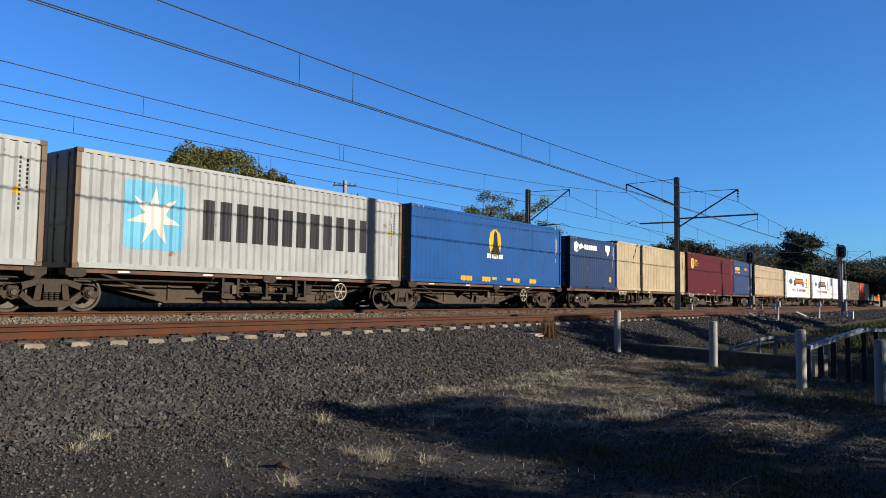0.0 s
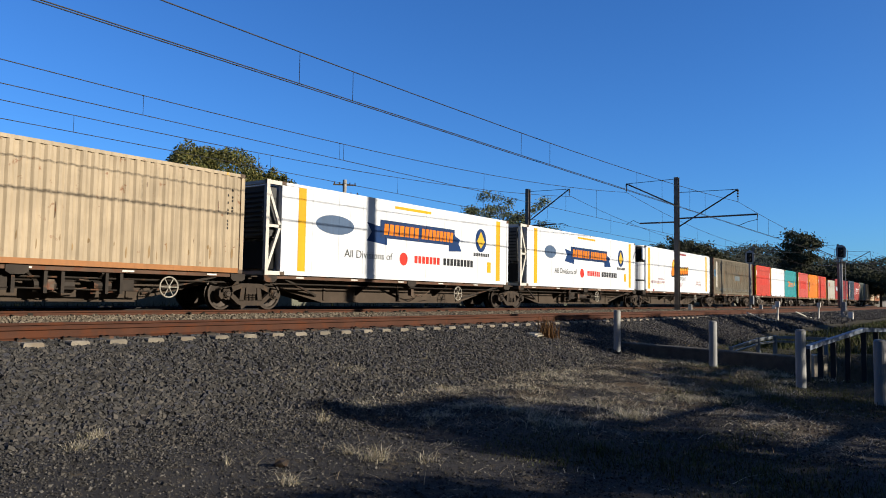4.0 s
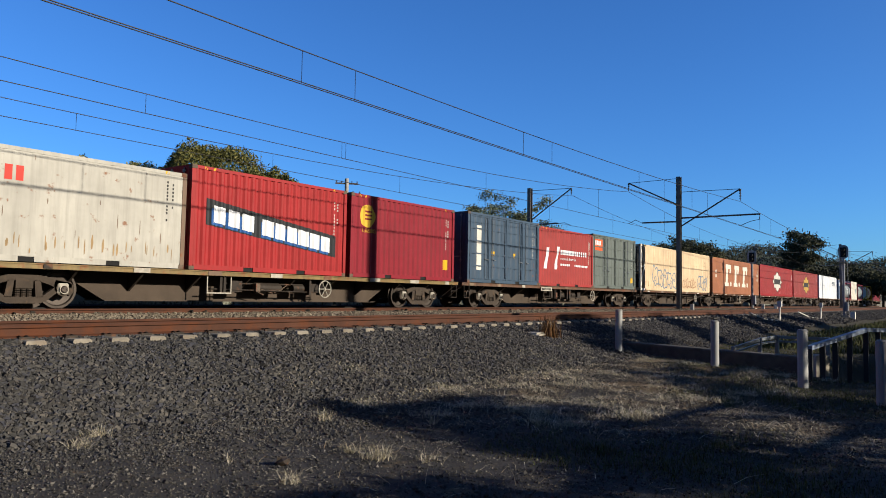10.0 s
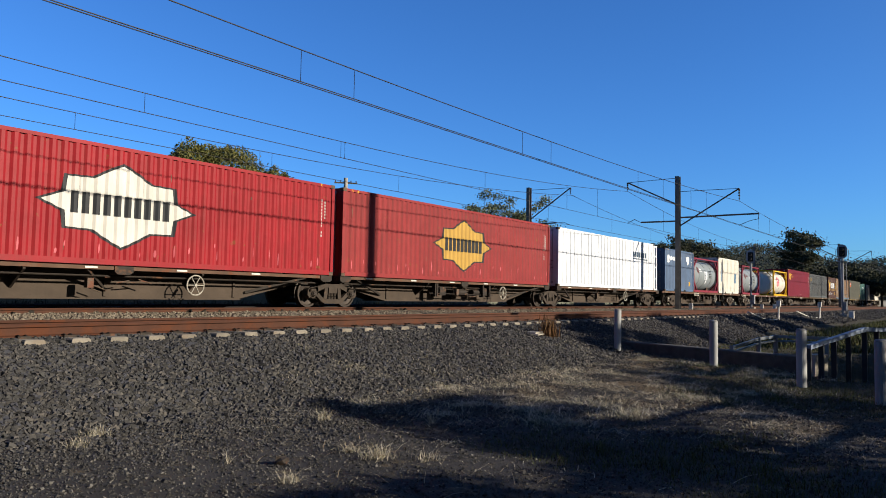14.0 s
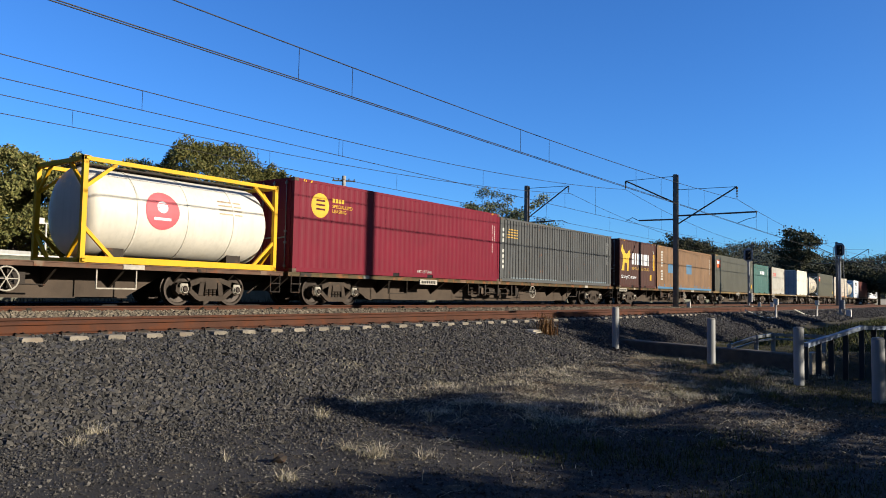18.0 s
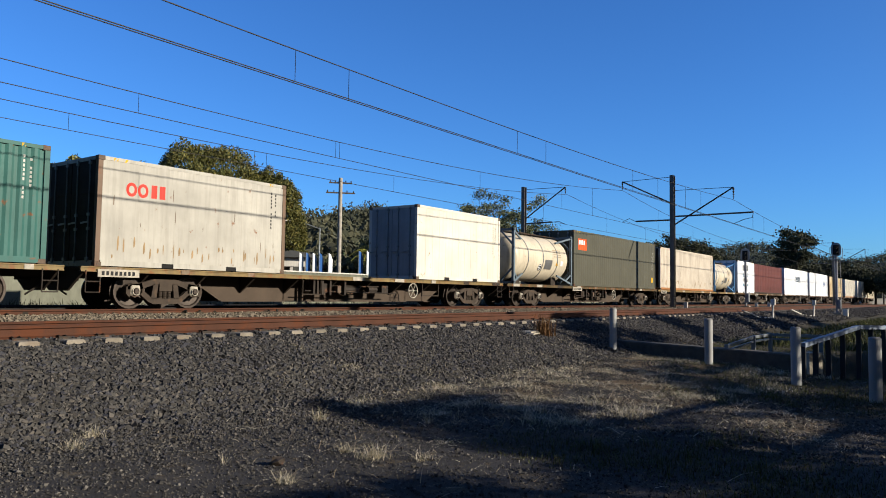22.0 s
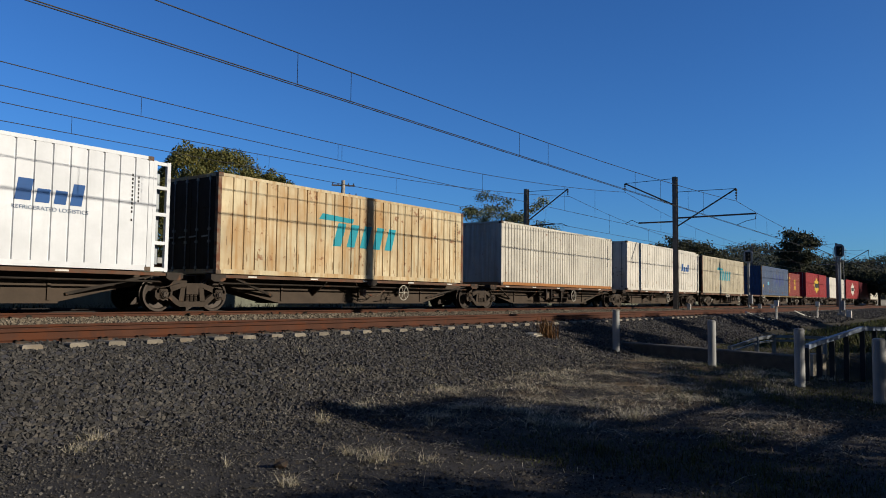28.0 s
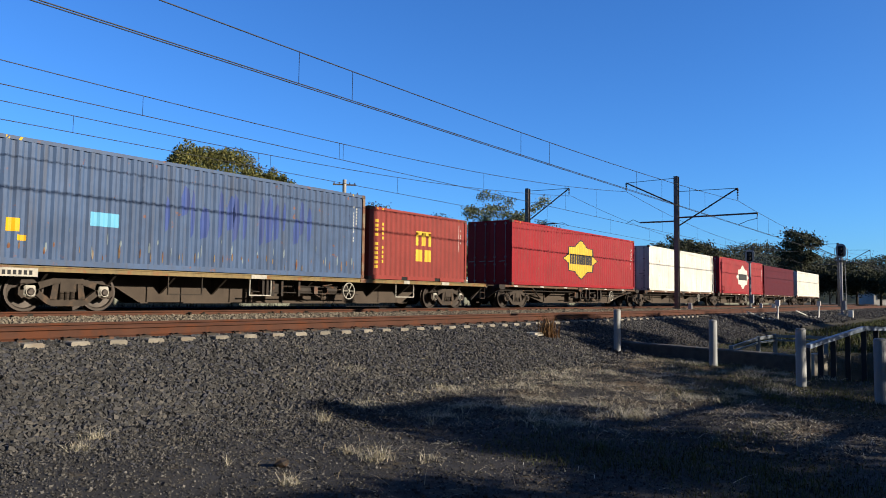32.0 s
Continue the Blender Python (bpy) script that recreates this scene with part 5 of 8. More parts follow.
put(_b, "mark", [[(0.55, 0.85), (0.85, 0.85), (1.05, 1.9), (0.8, 1.9)], [(1.6, 0.85), (1.85, 0.85), (2.15, 2.0), (1.95, 2.0)]], WHITE, "white slanted strokes")
put(_b, "painted_mark", bars(2.3, 1.62, 3.0, 0.24, 12), WHITE)
say(_b, "removals & storage", 2.3, 1.36, 0.13, 1.7, WHITE)
put(_b, "small_mark", bars(2.3, 1.06, 1.0, 0.1, 8) + bars(3.9, 1.06, 1.5, 0.1, 14), WHITE)
for _k, _h in (("sc", 2.1), ("s2", 1.95), ("s3", 1.95)):
    put(ON[_k], "patch", [rect(0.55 if _k != "sc" else 0.25, _h, 1.62 if _k != "sc" else 1.3, _h + 0.62)], P["patch_orange"], "orange square patch")
    put(ON[_k], "painted_mark", bars(0.62 if _k != "sc" else 0.3, _h + 0.3, 0.75, 0.24, 4), WHITE, "", 0.008)
    put(ON[_k], "tag", [rect(ON[_k]["L"] - 0.7, 0.4, ON[_k]["L"] - 0.45, 0.75)], M_YELLOW)
_b = ON["fc"]
for _x, _w in ((3.4, 1.7), (6.0, 1.5), (8.65, 1.6)):
    _s = 0.18
    put(_b, "block", [[(_x + 0.25, 0.95), (_x + 0.8, 0.95), (_x + 0.8 + _s, 2.1), (_x + 0.25 + _s, 2.1)], rect(_x, 0.66, _x + 1.15, 0.95), [(_x + 0.1 + _s, 2.1), (_x + _w + _s, 2.1), (_x + _w + _s, 2.46), (_x + 0.1 + _s, 2.46)],
                      [(_x + _w - 0.35, 1.75), (_x + _w, 1.75), (_x + _w + _s, 2.1), (_x + _w - 0.25, 2.1)]], P["ivory"], "large cream block shape")
    put(_b, "dot", [disc(_x + 1.75, 0.86, 0.2)], P["ivory"], "cream dot")
put(_b, "column_mark", marks(0.8, 1.3, 1.1, 3, 0.3, 2) + marks(13.8, 1.3, 1.1, 3, 0.3, 2), P["ivory"])
for _k in ("f1", "f2", "f3", "f4"):
    _b, _cx, _cz = ON[_k], 7.2, 1.48
    _half = [(-2.0, 0), (-1.45, 0.22), (-1.4, 0.6), (-0.75, 0.62), (-0.35, 0.85), (0, 1.02), (0.35, 0.85), (0.75, 0.62), (1.4, 0.6), (1.45, 0.22), (2.0, 0)]
    _shape = _half + [(x, -z) for x, z in reversed(_half[1:-1])]
    put(_b, "emblem_edge", [[(_cx + x * 1.07, _cz + z * 1.07) for x, z in _shape]], DARK if _k != "f4" else P["ivory"], "dark edge of the emblem")
    put(_b, "emblem", [[(_cx + x, _cz + z) for x, z in _shape]], {"f1": P["post_white"], "f2": P["gold"], "f3": P["leaf_yellow"], "f4": P["ivory"]}[_k], "star-edged diamond emblem", 0.008)
    put(_b, "painted_mark", bars(_cx - 1.3, _cz - 0.26, 2.6, 0.52, 10, 0, 0.36), DARK, "row of dark bars", 0.012)
_b = ON["st"]
put(_b, "painted_mark", bars(9.8, 2.0, 2.2, 0.32, 7) + bars(9.8, 1.85, 2.4, 0.08, 22), P["slate"])
_b = ON["ce"]


def scrawl(x, z, w, h, seed, thick=0.035):
    """One sprayed outline, closed and uneven, as a ribbon of short pieces."""
    r = random.Random(seed)
    k1, k2, p1, p2 = r.uniform(0.14, 0.28), r.uniform(0.10, 0.2), r.uniform(0, 6), r.uniform(0, 6)
    pts = []
    for i in range(31):
        a = math.tau * i / 30
        q = (abs(math.cos(a)) ** 3 + abs(math.sin(a)) ** 3) ** (-1 / 3) * (1 + k1 * math.sin(2 * a + p1) + k2 * math.sin(5 * a + p2))
        pts.append((x + w / 2 + math.cos(a) * q * w * 0.44, z + h / 2 + math.sin(a) * q * h * 0.42))
    out = []
    for (xa, za), (xb, zb) in zip(pts, pts[1:]):
        d = math.hypot(xb - xa, zb - za) or 1
        ox, oz = -(zb - za) / d * thick, (xb - xa) / d * thick
        out.append([(xa - ox, za - oz), (xb - ox, zb - oz), (xb + ox, zb + oz), (xa + ox, za + oz)])
    return out


for _k, (_x, _w, _h) in enumerate(((2.05, 1.0, 1.5), (3.0, 0.95, 1.3), (3.9, 0.95, 1.15), (4.8, 0.95, 1.1), (5.7, 0.95, 1.05), (6.6, 0.8, 0.8), (11.2, 0.8, 1.15), (11.95, 0.85, 1.05), (12.75, 0.75, 0.9))):
    put(_b, "graffiti", scrawl(_x, 0.22, _w, _h, 3 + _k), P["sky_patch"], "blue sprayed outline", 0.004 + 0.0012 * (_k % 2))
    put(_b, "graffiti", scrawl(_x + _w * (0.25 + 0.2 * (_k % 2)), 0.22 + _h * (0.3 + 0.15 * (_k % 3)), _w * 0.4, _h * 0.16, 33 + _k, 0.02), P["sky_patch"], "", 0.007)
for _k in range(7):
    put(_b, "graffiti", scrawl(7.8 + 0.44 * _k, 0.32, 0.42, 0.5 + 0.08 * (_k % 3), 63 + _k, 0.022), P["terracotta"], "faint brown sprayed outline", 0.004 + 0.0012 * (_k % 2))
put(ON["w2"], "emblem", [[(0.72, 0.95), (0.95, 0.95), (0.9, 1.9), (0.78, 1.9)]], P["sky_patch"], "pale blue bottle-shaped mark")
put(ON["w2"], "emblem", [rect(4.6, 0.9, 5.1, 1.7, 0.1)], P["sky_patch"])
put(ON["g2"], "faded_mark", [rect(0.55 + 0.06 * k, 2.0 + 0.12 * k, 1.55, 2.05 + 0.12 * k, 0.4) for k in range(4)], P["gold"], "faded gold mark")
put(ON["g2"], "column_mark", marks(0.2, 0.6, 1.9, 8, 0.16, 6), M_ID)
put(ON["g2"], "worn_foot", [rect(1.0, 0.16, 5.5, 0.21), rect(7.0, 0.16, 11.5, 0.23)], P["dull_blue_grey"], "worn pale streak")
_b = ON["ke"]
put(_b, "figure", [[(0.35, 1.0), (0.7, 1.0), (0.75, 1.5), (1.2, 1.45), (1.2, 1.0), (1.45, 1.0), (1.5, 1.8), (1.75, 2.0), (1.6, 2.3), (1.1, 2.0), (0.8, 2.1), (0.4, 2.55), (0.3, 2.2), (0.55, 1.8)]], P["leaf_yellow"], "gold winged figure shape")
put(_b, "painted_mark", bars(2.0, 1.42, 2.8, 0.7, 8, 0, 0.34), WHITE, "row of white bars")
say(_b, "REMOVALS & STORAGE", 1.95, 1.1, 0.17, 2.9, P["gold"])
say(_b, "Storage Container", 0.35, 0.55, 0.2, 2.3, WHITE)
put(_b, "band", [rect(5.55, 1.15, 5.75, 2.2)], M_YELLOW, "yellow strip")
put(_b, "tag", [rect(5.0, 0.5, 5.3, 0.85)], M_YELLOW)
_b = ON["ta"]
put(_b, "worn_paint", strokes(0.4, 11.8, 0.3, 2.6, 18, 31, 0.3, 1.0, 0.05), P["rust_post"], "rusty streaks running down", 0.003)
put(_b, "faded_foot", strokes(0.3, 11.9, 0.17, 0.36, 26, 32, 0.06, 0.16, 0.09), P["sky_patch"], "blue paint showing along the foot", 0.004)
put(_b, "patch", [rect(2.12, 1.12, 4.0, 1.72), rect(6.0, 1.15, 7.2, 1.85)], P["sky_patch"], "blue repaired patch")
put(_b, "worn_column", marks(0.8, 0.6, 2.0, 11, 0.35, 12), M_ID, "column of worn white marks")
put(ON["ca"], "painted_mark", bars(2.5, 1.85, 1.55, 0.3, 7), WHITE)
_b = ON["bu"]
put(_b, "painted_mark", bars(1.8, 2.02, 1.95, 0.55, 9, 0, 0.3), DARK, "row of dark bars")
say(_b, "SELF PACK", 1.8, 1.48, 0.38, 1.95, P["sky_patch"])
say(_b, "CONTAINERS", 1.8, 1.04, 0.3, 1.98, DARK)
put(_b, "painted_mark", bars(1.78, 0.62, 2.0, 0.22, 11), P["sky_patch"])
put(ON["s4"], "painted_mark", bars(6.2, 1.75, 2.6, 0.42, 7) + bars(6.2, 1.55, 2.9, 0.12, 20), P["slate"])
for _k in ("ra", "a2"):
    put(ON[_k], "painted_mark", [rect(10.05, 1.5, 10.4, 2.0, 0.15), rect(10.5, 1.48, 10.82, 1.8, 0.15), rect(10.92, 1.48, 11.2, 1.8, 0.15), rect(11.3, 1.48, 11.58, 2.0, 0.15)], P["mid_blue"], "blue slanted shapes")
    say(ON[_k], "REFRIGERATED LOGISTICS", 10.0, 1.3, 0.09, 1.75, P["steel_blue"])
for _k, _seed in (("tl", 41), ("x2", 45), ("a2", 49), ("ce", 53), ("o2", 57), ("oo", 61), ("c3", 65), ("b2", 69), ("f1", 73), ("f2", 77)):
    _n = ON[_k]["L"] - 0.3
    _dark = _k in ("f1", "f2")
    put(ON[_k], "dirt_streak", strokes(0.3, _n, 0.2, 0.8, 26, _seed, 0.1, 0.4, 0.045), P["stain"] if not _dark else P["pale_pink_red"], "stains and scrapes along the foot", 0.003)
    put(ON[_k], "rust_streak", strokes(0.3, _n, 0.3, 2.5, 9, _seed + 1, 0.1, 0.4, 0.022), P["rust_post"], "thin rust runs", 0.003)
for _k in ("tl", "x2"):
    put(ON[_k], "mark", [[(3.95, 1.92), (4.1, 2.12), (5.6, 2.05), (5.55, 1.9)]] + bars(4.6, 1.08, 3.0, 0.78, 5, 0.32, 0.42), P["cyan_mark"], "blue slanted block shapes")
_b = ON["bb"]
put(_b, "patch", [rect(2.4, 1.02, 3.15, 1.36)], P["sky_blue"], "light blue patch")
put(_b, "patch", strokes(4.4, 9.8, 0.75, 2.4, 15, 4, 0.8, 1.5, 0.24), P["worn_mid_blue"], "brighter blue worn patches", 0.003)
put(_b, "worn_paint", strokes(1.2, 11.8, 0.25, 1.0, 22, 9, 0.1, 0.4, 0.04), P["dull_blue_grey"], "chalky worn streaks", 0.006)
put(_b, "rust_streak", strokes(0.3, 11.9, 0.17, 0.6, 30, 14, 0.1, 0.35, 0.05), P["frame_rust"], "rust streaks along the foot", 0.009)
put(_b, "tag", [rect(0.5, 0.75, 0.8, 1.05), rect(0.75, 0.55, 0.95, 0.68)], M_YELLOW)
_b = ON["ms"]
put(_b, "emblem", [rect(2.65, 1.35, 2.85, 1.85), rect(3.05, 1.35, 3.25, 1.85), rect(3.45, 1.35, 3.65, 1.85), rect(2.65, 1.75, 3.65, 1.9), rect(2.65, 0.75, 3.1, 1.2), rect(3.2, 0.75, 3.65, 1.2)], P["leaf_yellow"], "yellow block emblem")
put(_b, "column_mark", marks(0.35, 0.4, 1.8, 11, 0.14, 5) + marks(0.7, 0.6, 1.5, 9, 0.1, 6), P["leaf_yellow"])
# identity marks near the right-hand end of most boxes
for _j, (_k, _b) in enumerate(ON.items()):
    if _k not in ("cu", "w4", "lc", "lm", "l1", "l2"):
        _n = _b["L"]
        put(_b, "identity_mark", marks(_n - 0.6, 1.25, min(1.25, _b["H"] - 1.5), 12, 0.045, _j) + marks(_n - 0.43, min(1.75, _b["H"] - 1.0), 0.7, 7, 0.04, _j + 99) if _b["H"] else [], M_ID if _k not in ("ma", "g0", "be", "b2", "w1", "oo", "o2", "w2", "w3", "c3", "c4", "bu", "ra", "s4", "st", "a2", "tl", "x2", "bl", "ce") else M_BLACKMARK)
        put(_b, "hazard_strip", [rect(e + q * 0.11, _b["H"] - 0.1, e + 0.06 + q * 0.11, _b["H"] - 0.025, 0.6) for q in range(4) for e in (0.35, _n - 0.8)], M_YELLOW, "", 0.006)
# buckled straps along the foot of the curtain
_b = ON["cu"]
for _x in np.arange(0.5, 11.9, 0.62):
    put(_b, "strap", [rect(_x, 0.2, _x + 0.05, 0.75), rect(_x - 0.03, 0.42, _x + 0.08, 0.5)], M_BLACK, "dark buckled strap", 0.008)


# ---- ground and tracks ----
RTN = 1.04           # rails of the nearer track


def ramp(a, b, v):
    t = np.clip((v - a) / (b - a), 0, 1)
    return t * t * (3 - 2 * t)


def ground_height(x, y):
    """The lie of the land: a flat verge, the shoulder of the ballast, the formation under three tracks, and level ground beyond."""
    x, y = np.asarray(x, float), np.asarray(y, float)
    foot = 7.6 + 0.25 * np.sin(x * 0.35) + 0.12 * np.sin(x * 1.1 + 1)
    return 0.05 * ramp(4, 8, y) + 0.695 * np.clip((y - foot) / (10.2 - foot), 0, 1) ** 0.9 + 0.07 * ramp(10.38, 10.55, y) + 0.13 * ramp(12.35, 12.9, y) - 0.45 * ramp(25.5, 28, y) - 0.75 * ramp(16.4, 17.6, x) * ramp(25.5, 22.5, x) * ramp(3.5, 2.7, y) * ramp(-0.6, 0.4, y)


def bumps(x, y):
    return (0.055 * noise.noise((x * 0.45, y * 0.45, 3)) + (0.022 + 0.028 * float(ramp(7, 10, x))) * noise.noise((x * 1.7, y * 1.7, 9))) * float(ramp(8.6, 7.8, y))


def ground_z(x, y):
    return float(ground_height(x, y)) + (bumps(x, y) if -3 < y < 8.6 and -5 < x < 70 else 0)


def ground_sheet():
    ys = [-3000, -800, -200, -60, -20, -8, -3] + list(np.arange(-2.5, 10.6, 0.22)) + [11, 12, 14, 16, 18, 20, 22, 25.5, 26.5, 28, 40, 80, 200, 600, 1500, 3500]
    xs = [-2500, -900, -400, -150, -50, -15] + list(np.arange(-5, 30, 0.3)) + list(np.arange(30, 70, 1.2)) + [75, 90, 110, 140, 180, 240, 350, 600, 1000, 1800, 4000]
    bm = bmesh.new()
    g = [[bm.verts.new((x, y, ground_z(x, y))) for y in ys] for x in xs]
    for a, b in zip(g, g[1:]):
        for k in range(len(ys) - 1):
            bm.faces.new((a[k], b[k], b[k + 1], a[k + 1]))
    return bm


def ground_material():
    """Dark gravel near the track and on the path, dry straw and thin green grass over the verge."""
    m = mat("gravelly_verge", "#3b3938", 0.95, 0, 0.3, 1.2, 0.6, 75, 0, "#4a4030", 0.25)
    n, l = m.node_tree.nodes, m.node_tree.links
    b = n["Principled BSDF"]
    old = b.inputs["Base Color"].links[0].from_socket
    co, t, r, x = n.new("ShaderNodeTexCoord"), n.new("ShaderNodeTexNoise"), n.new("ShaderNodeMapRange"), n.new("ShaderNodeMix")
    x.data_type = "RGBA"
    t.inputs["Scale"].default_value, t.inputs["Detail"].default_value = 0.9, 8
    sep, side = n.new("ShaderNodeSeparateXYZ"), n.new("ShaderNodeMapRange")
    l.new(co.outputs["Object"], sep.inputs[0])
    l.new(co.outputs["Object"], t.inputs["Vector"])
    side.inputs["From Min"].default_value, side.inputs["From Max"].default_value, side.inputs["To Min"].default_value, side.inputs["To Max"].default_value = 6.5, 13, -0.3, 0.16
    l.new(sep.outputs["X"], side.inputs["Value"])
    add = n.new("ShaderNodeMath")
    l.new(t.outputs["Fac"], add.inputs[0])
    l.new(side.outputs[0], add.inputs[1])
    r.inputs["From Min"].default_value, r.inputs["From Max"].default_value, r.inputs["To Max"].default_value = 0.5, 0.68, 0.5
    l.new(add.outputs[0], r.inputs["Value"])
    l.new(r.outputs[0], x.inputs["Factor"])
    l.new(old, x.inputs[6])
    x.inputs[7].default_value = (*(c * 0.55 for c in rgb("#7f6438")), 1)
    # darker soil below the green grass, with the trees' shade in its colour
    shade_soil, zone, sl, ad, ad2 = n.new("ShaderNodeMix"), n.new("ShaderNodeMapRange"), n.new("ShaderNodeMath"), n.new("ShaderNodeMath"), n.new("ShaderNodeMath")
    shade_soil.data_type = "RGBA"
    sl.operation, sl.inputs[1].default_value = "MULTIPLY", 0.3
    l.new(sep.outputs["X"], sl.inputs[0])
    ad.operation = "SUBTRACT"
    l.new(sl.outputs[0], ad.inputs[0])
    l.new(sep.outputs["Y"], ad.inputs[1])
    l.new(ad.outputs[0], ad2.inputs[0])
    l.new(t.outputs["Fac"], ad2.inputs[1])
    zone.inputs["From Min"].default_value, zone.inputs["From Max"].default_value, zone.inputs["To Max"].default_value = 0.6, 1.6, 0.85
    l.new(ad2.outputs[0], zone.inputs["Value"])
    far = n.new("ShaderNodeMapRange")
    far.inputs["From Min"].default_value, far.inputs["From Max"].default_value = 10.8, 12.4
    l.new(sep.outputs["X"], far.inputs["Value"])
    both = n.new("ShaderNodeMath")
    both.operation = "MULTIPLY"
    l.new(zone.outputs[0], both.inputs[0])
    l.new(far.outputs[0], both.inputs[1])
    l.new(both.outputs[0], shade_soil.inputs["Factor"])
    l.new(x.outputs[2], shade_soil.inputs[6])
    shade_soil.inputs[7].default_value = (*(c * 0.6 for c in rgb("#2a2819")), 1)
    l.new(shade_soil.outputs[2], b.inputs["Base Color"])
    return m


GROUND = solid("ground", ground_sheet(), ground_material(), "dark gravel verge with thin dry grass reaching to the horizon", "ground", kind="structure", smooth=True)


def heap(name, xy, sizes, lift, material, label, seed, flat_z=None, chips=False):
    """Loose stones as one mesh: eight-cornered lumps, each turned and bent its own way."""
    r = np.random.RandomState(seed)
    n = len(xy)
    cube = np.array([(x, y, z) for x in (-1, 1) for y in (-1, 1) for z in (-1, 1)], float)
    v = cube[None] * (0.75 + 0.5 * r.rand(n, 8, 1)) * (0.6 + 0.6 * r.rand(n, 1, 3))
    a = r.rand(n, 3) * math.tau
    for i, j, k in ((0, 1, 0), (1, 2, 1), (0, 2, 2)):
        c, s = np.cos(a[:, k])[:, None], np.sin(a[:, k])[:, None]
        p, q = v[:, :, i].copy(), v[:, :, j].copy()
        v[:, :, i], v[:, :, j] = c * p - s * q, s * p + c * q
    v *= (sizes * 0.62)[:, None, None]
    z = ground_height(xy[:, 0], xy[:, 1]) if flat_z is None else np.full(n, flat_z)
    near = (xy[:, 1] < 8.6) & (xy[:, 1] > -3)
    for i in np.nonzero(near)[0]:
        z[i] += bumps(*xy[i])
    v[:, :, 0] += xy[:, 0, None]
    v[:, :, 1] += xy[:, 1, None]
    v[:, :, 2] += (z + sizes * (lift + 0.5 * (r.rand(n) - 0.4)))[:, None]
    if chips:
        v = v[:, (0, 3, 5, 6)]
        quad, c = np.array(((0, 1, 2), (0, 2, 3), (0, 3, 1), (1, 3, 2))), 4
        f = (quad[None] + 4 * np.arange(n)[:, None, None]).reshape(-1, 3)
        me = bpy.data.meshes.new(name)
        me.from_pydata(v.reshape(-1, 3), [], f)
        me.materials.append(None)
        return solid(name, me, material, label, "stones", kind="stuff")
    quad = np.array(((0, 1, 3, 2), (4, 6, 7, 5), (0, 4, 5, 1), (2, 3, 7, 6), (0, 2, 6, 4), (1, 5, 7, 3)))
    f = (quad[None] + 8 * np.arange(n)[:, None, None]).reshape(-1, 4)
    me = bpy.data.meshes.new(name)
    me.from_pydata(v.reshape(-1, 3), [], f)
    me.materials.append(None)
    return solid(name, me, material, label, "stones", kind="stuff")


def island_mat(name, codes, rough=0.9, spec=0.15):
    """Each loose piece its own shade, out of a few."""
    m = mat(name, codes[0], rough, 0, 0.2, 8, 0.3, 80, spec=spec)
    n, l = m.node_tree.nodes, m.node_tree.links
    b = n["Principled BSDF"]
    old = b.inputs["Base Color"].links[0].from_socket
    g, c, x = n.new("ShaderNodeNewGeometry"), n.new("ShaderNodeValToRGB"), n.new("ShaderNodeMix")
    c.color_ramp.interpolation = "CONSTANT"
    while len(c.color_ramp.elements) < len(codes):
        c.color_ramp.elements.new(0.5)
    for k, (e, code) in enumerate(zip(c.color_ramp.elements, codes)):
        e.position, e.color = k / len(codes), (*(c * 0.61 for c in rgb(code)), 1)
    x.data_type = "RGBA"
    x.inputs["Factor"].default_value = 0.75
    l.new(g.outputs["Random Per Island"], c.inputs[0])
    l.new(old, x.inputs[6])
    l.new(c.outputs[0], x.inputs[7])
    l.new(x.outputs[2], b.inputs["Base Color"])
    return m


M_BALLAST = island_mat("ballast_stone", ("#454341", "#51504e", "#343332", "#5d5a56", "#4b4b4d", "#6a655f", "#3d3c3b", "#474850"))
M_PALE = island_mat("dusty_ballast", ("#7d7364", "#8b8070", "#645b4f", "#968a78", "#726858", "#544c42"))
M_GRIT = island_mat("grit", ("#434241", "#4e4c4a", "#585550", "#383636", "#807c76"))


def scatter(n, x0, x1, y0, y1, seed, bias=1.0):
    r = np.random.RandomState(seed)
    return np.stack([x0 + (x1 - x0) * r.rand(n) ** bias, y0 + (y1 - y0) * r.rand(n)], 1), r


_xy, _r = scatter(90000, 3.0, 34, 7.2, 10.85, 1, 1.5)
_keep = _r.rand(len(_xy)) < np.clip((_xy[:, 1] - 7.1 - 0.25 * np.sin(_xy[:, 0] * 0.35)) / 0.8, 0, 1)
_keep &= (_xy[:, 1] < 10.36) | (np.abs((_xy[:, 0] - 3.05 + 0.305) % 0.61 - 0.305) > 0.14)
heap("ballast", _xy[_keep], 0.020 + 0.027 * _r.rand(_keep.sum()), 0.28, M_BALLAST, "dark grey crushed stone on the track's shoulder", 2)
_xy, _r = scatter(60000, 1.6, 17, 4.6, 8.4, 11, 1.25)
_d = (_xy[:, 1] - 4.7 - 0.35 * np.sin(_xy[:, 0] * 0.8) - 0.16 * np.maximum(0, 6.0 - _xy[:, 0])) / 3.2
_keep = _r.rand(len(_xy)) < np.clip(_d, 0, 1) ** 1.2
heap("ballast", _xy[_keep], (0.007 + 0.019 * _r.rand(_keep.sum())) * (0.55 + 0.65 * np.clip(_d[_keep], 0, 1)), 0.2, M_BALLAST, "smaller crushed stone spread out below the shoulder", 12)
_xy, _r = scatter(9000, 34, 110, 8.0, 10.45, 3, 1.3)
heap("ballast", _xy, 0.05 + 0.05 * _r.rand(len(_xy)), 0.2, M_BALLAST, "dark grey crushed stone along the far shoulder", 4)
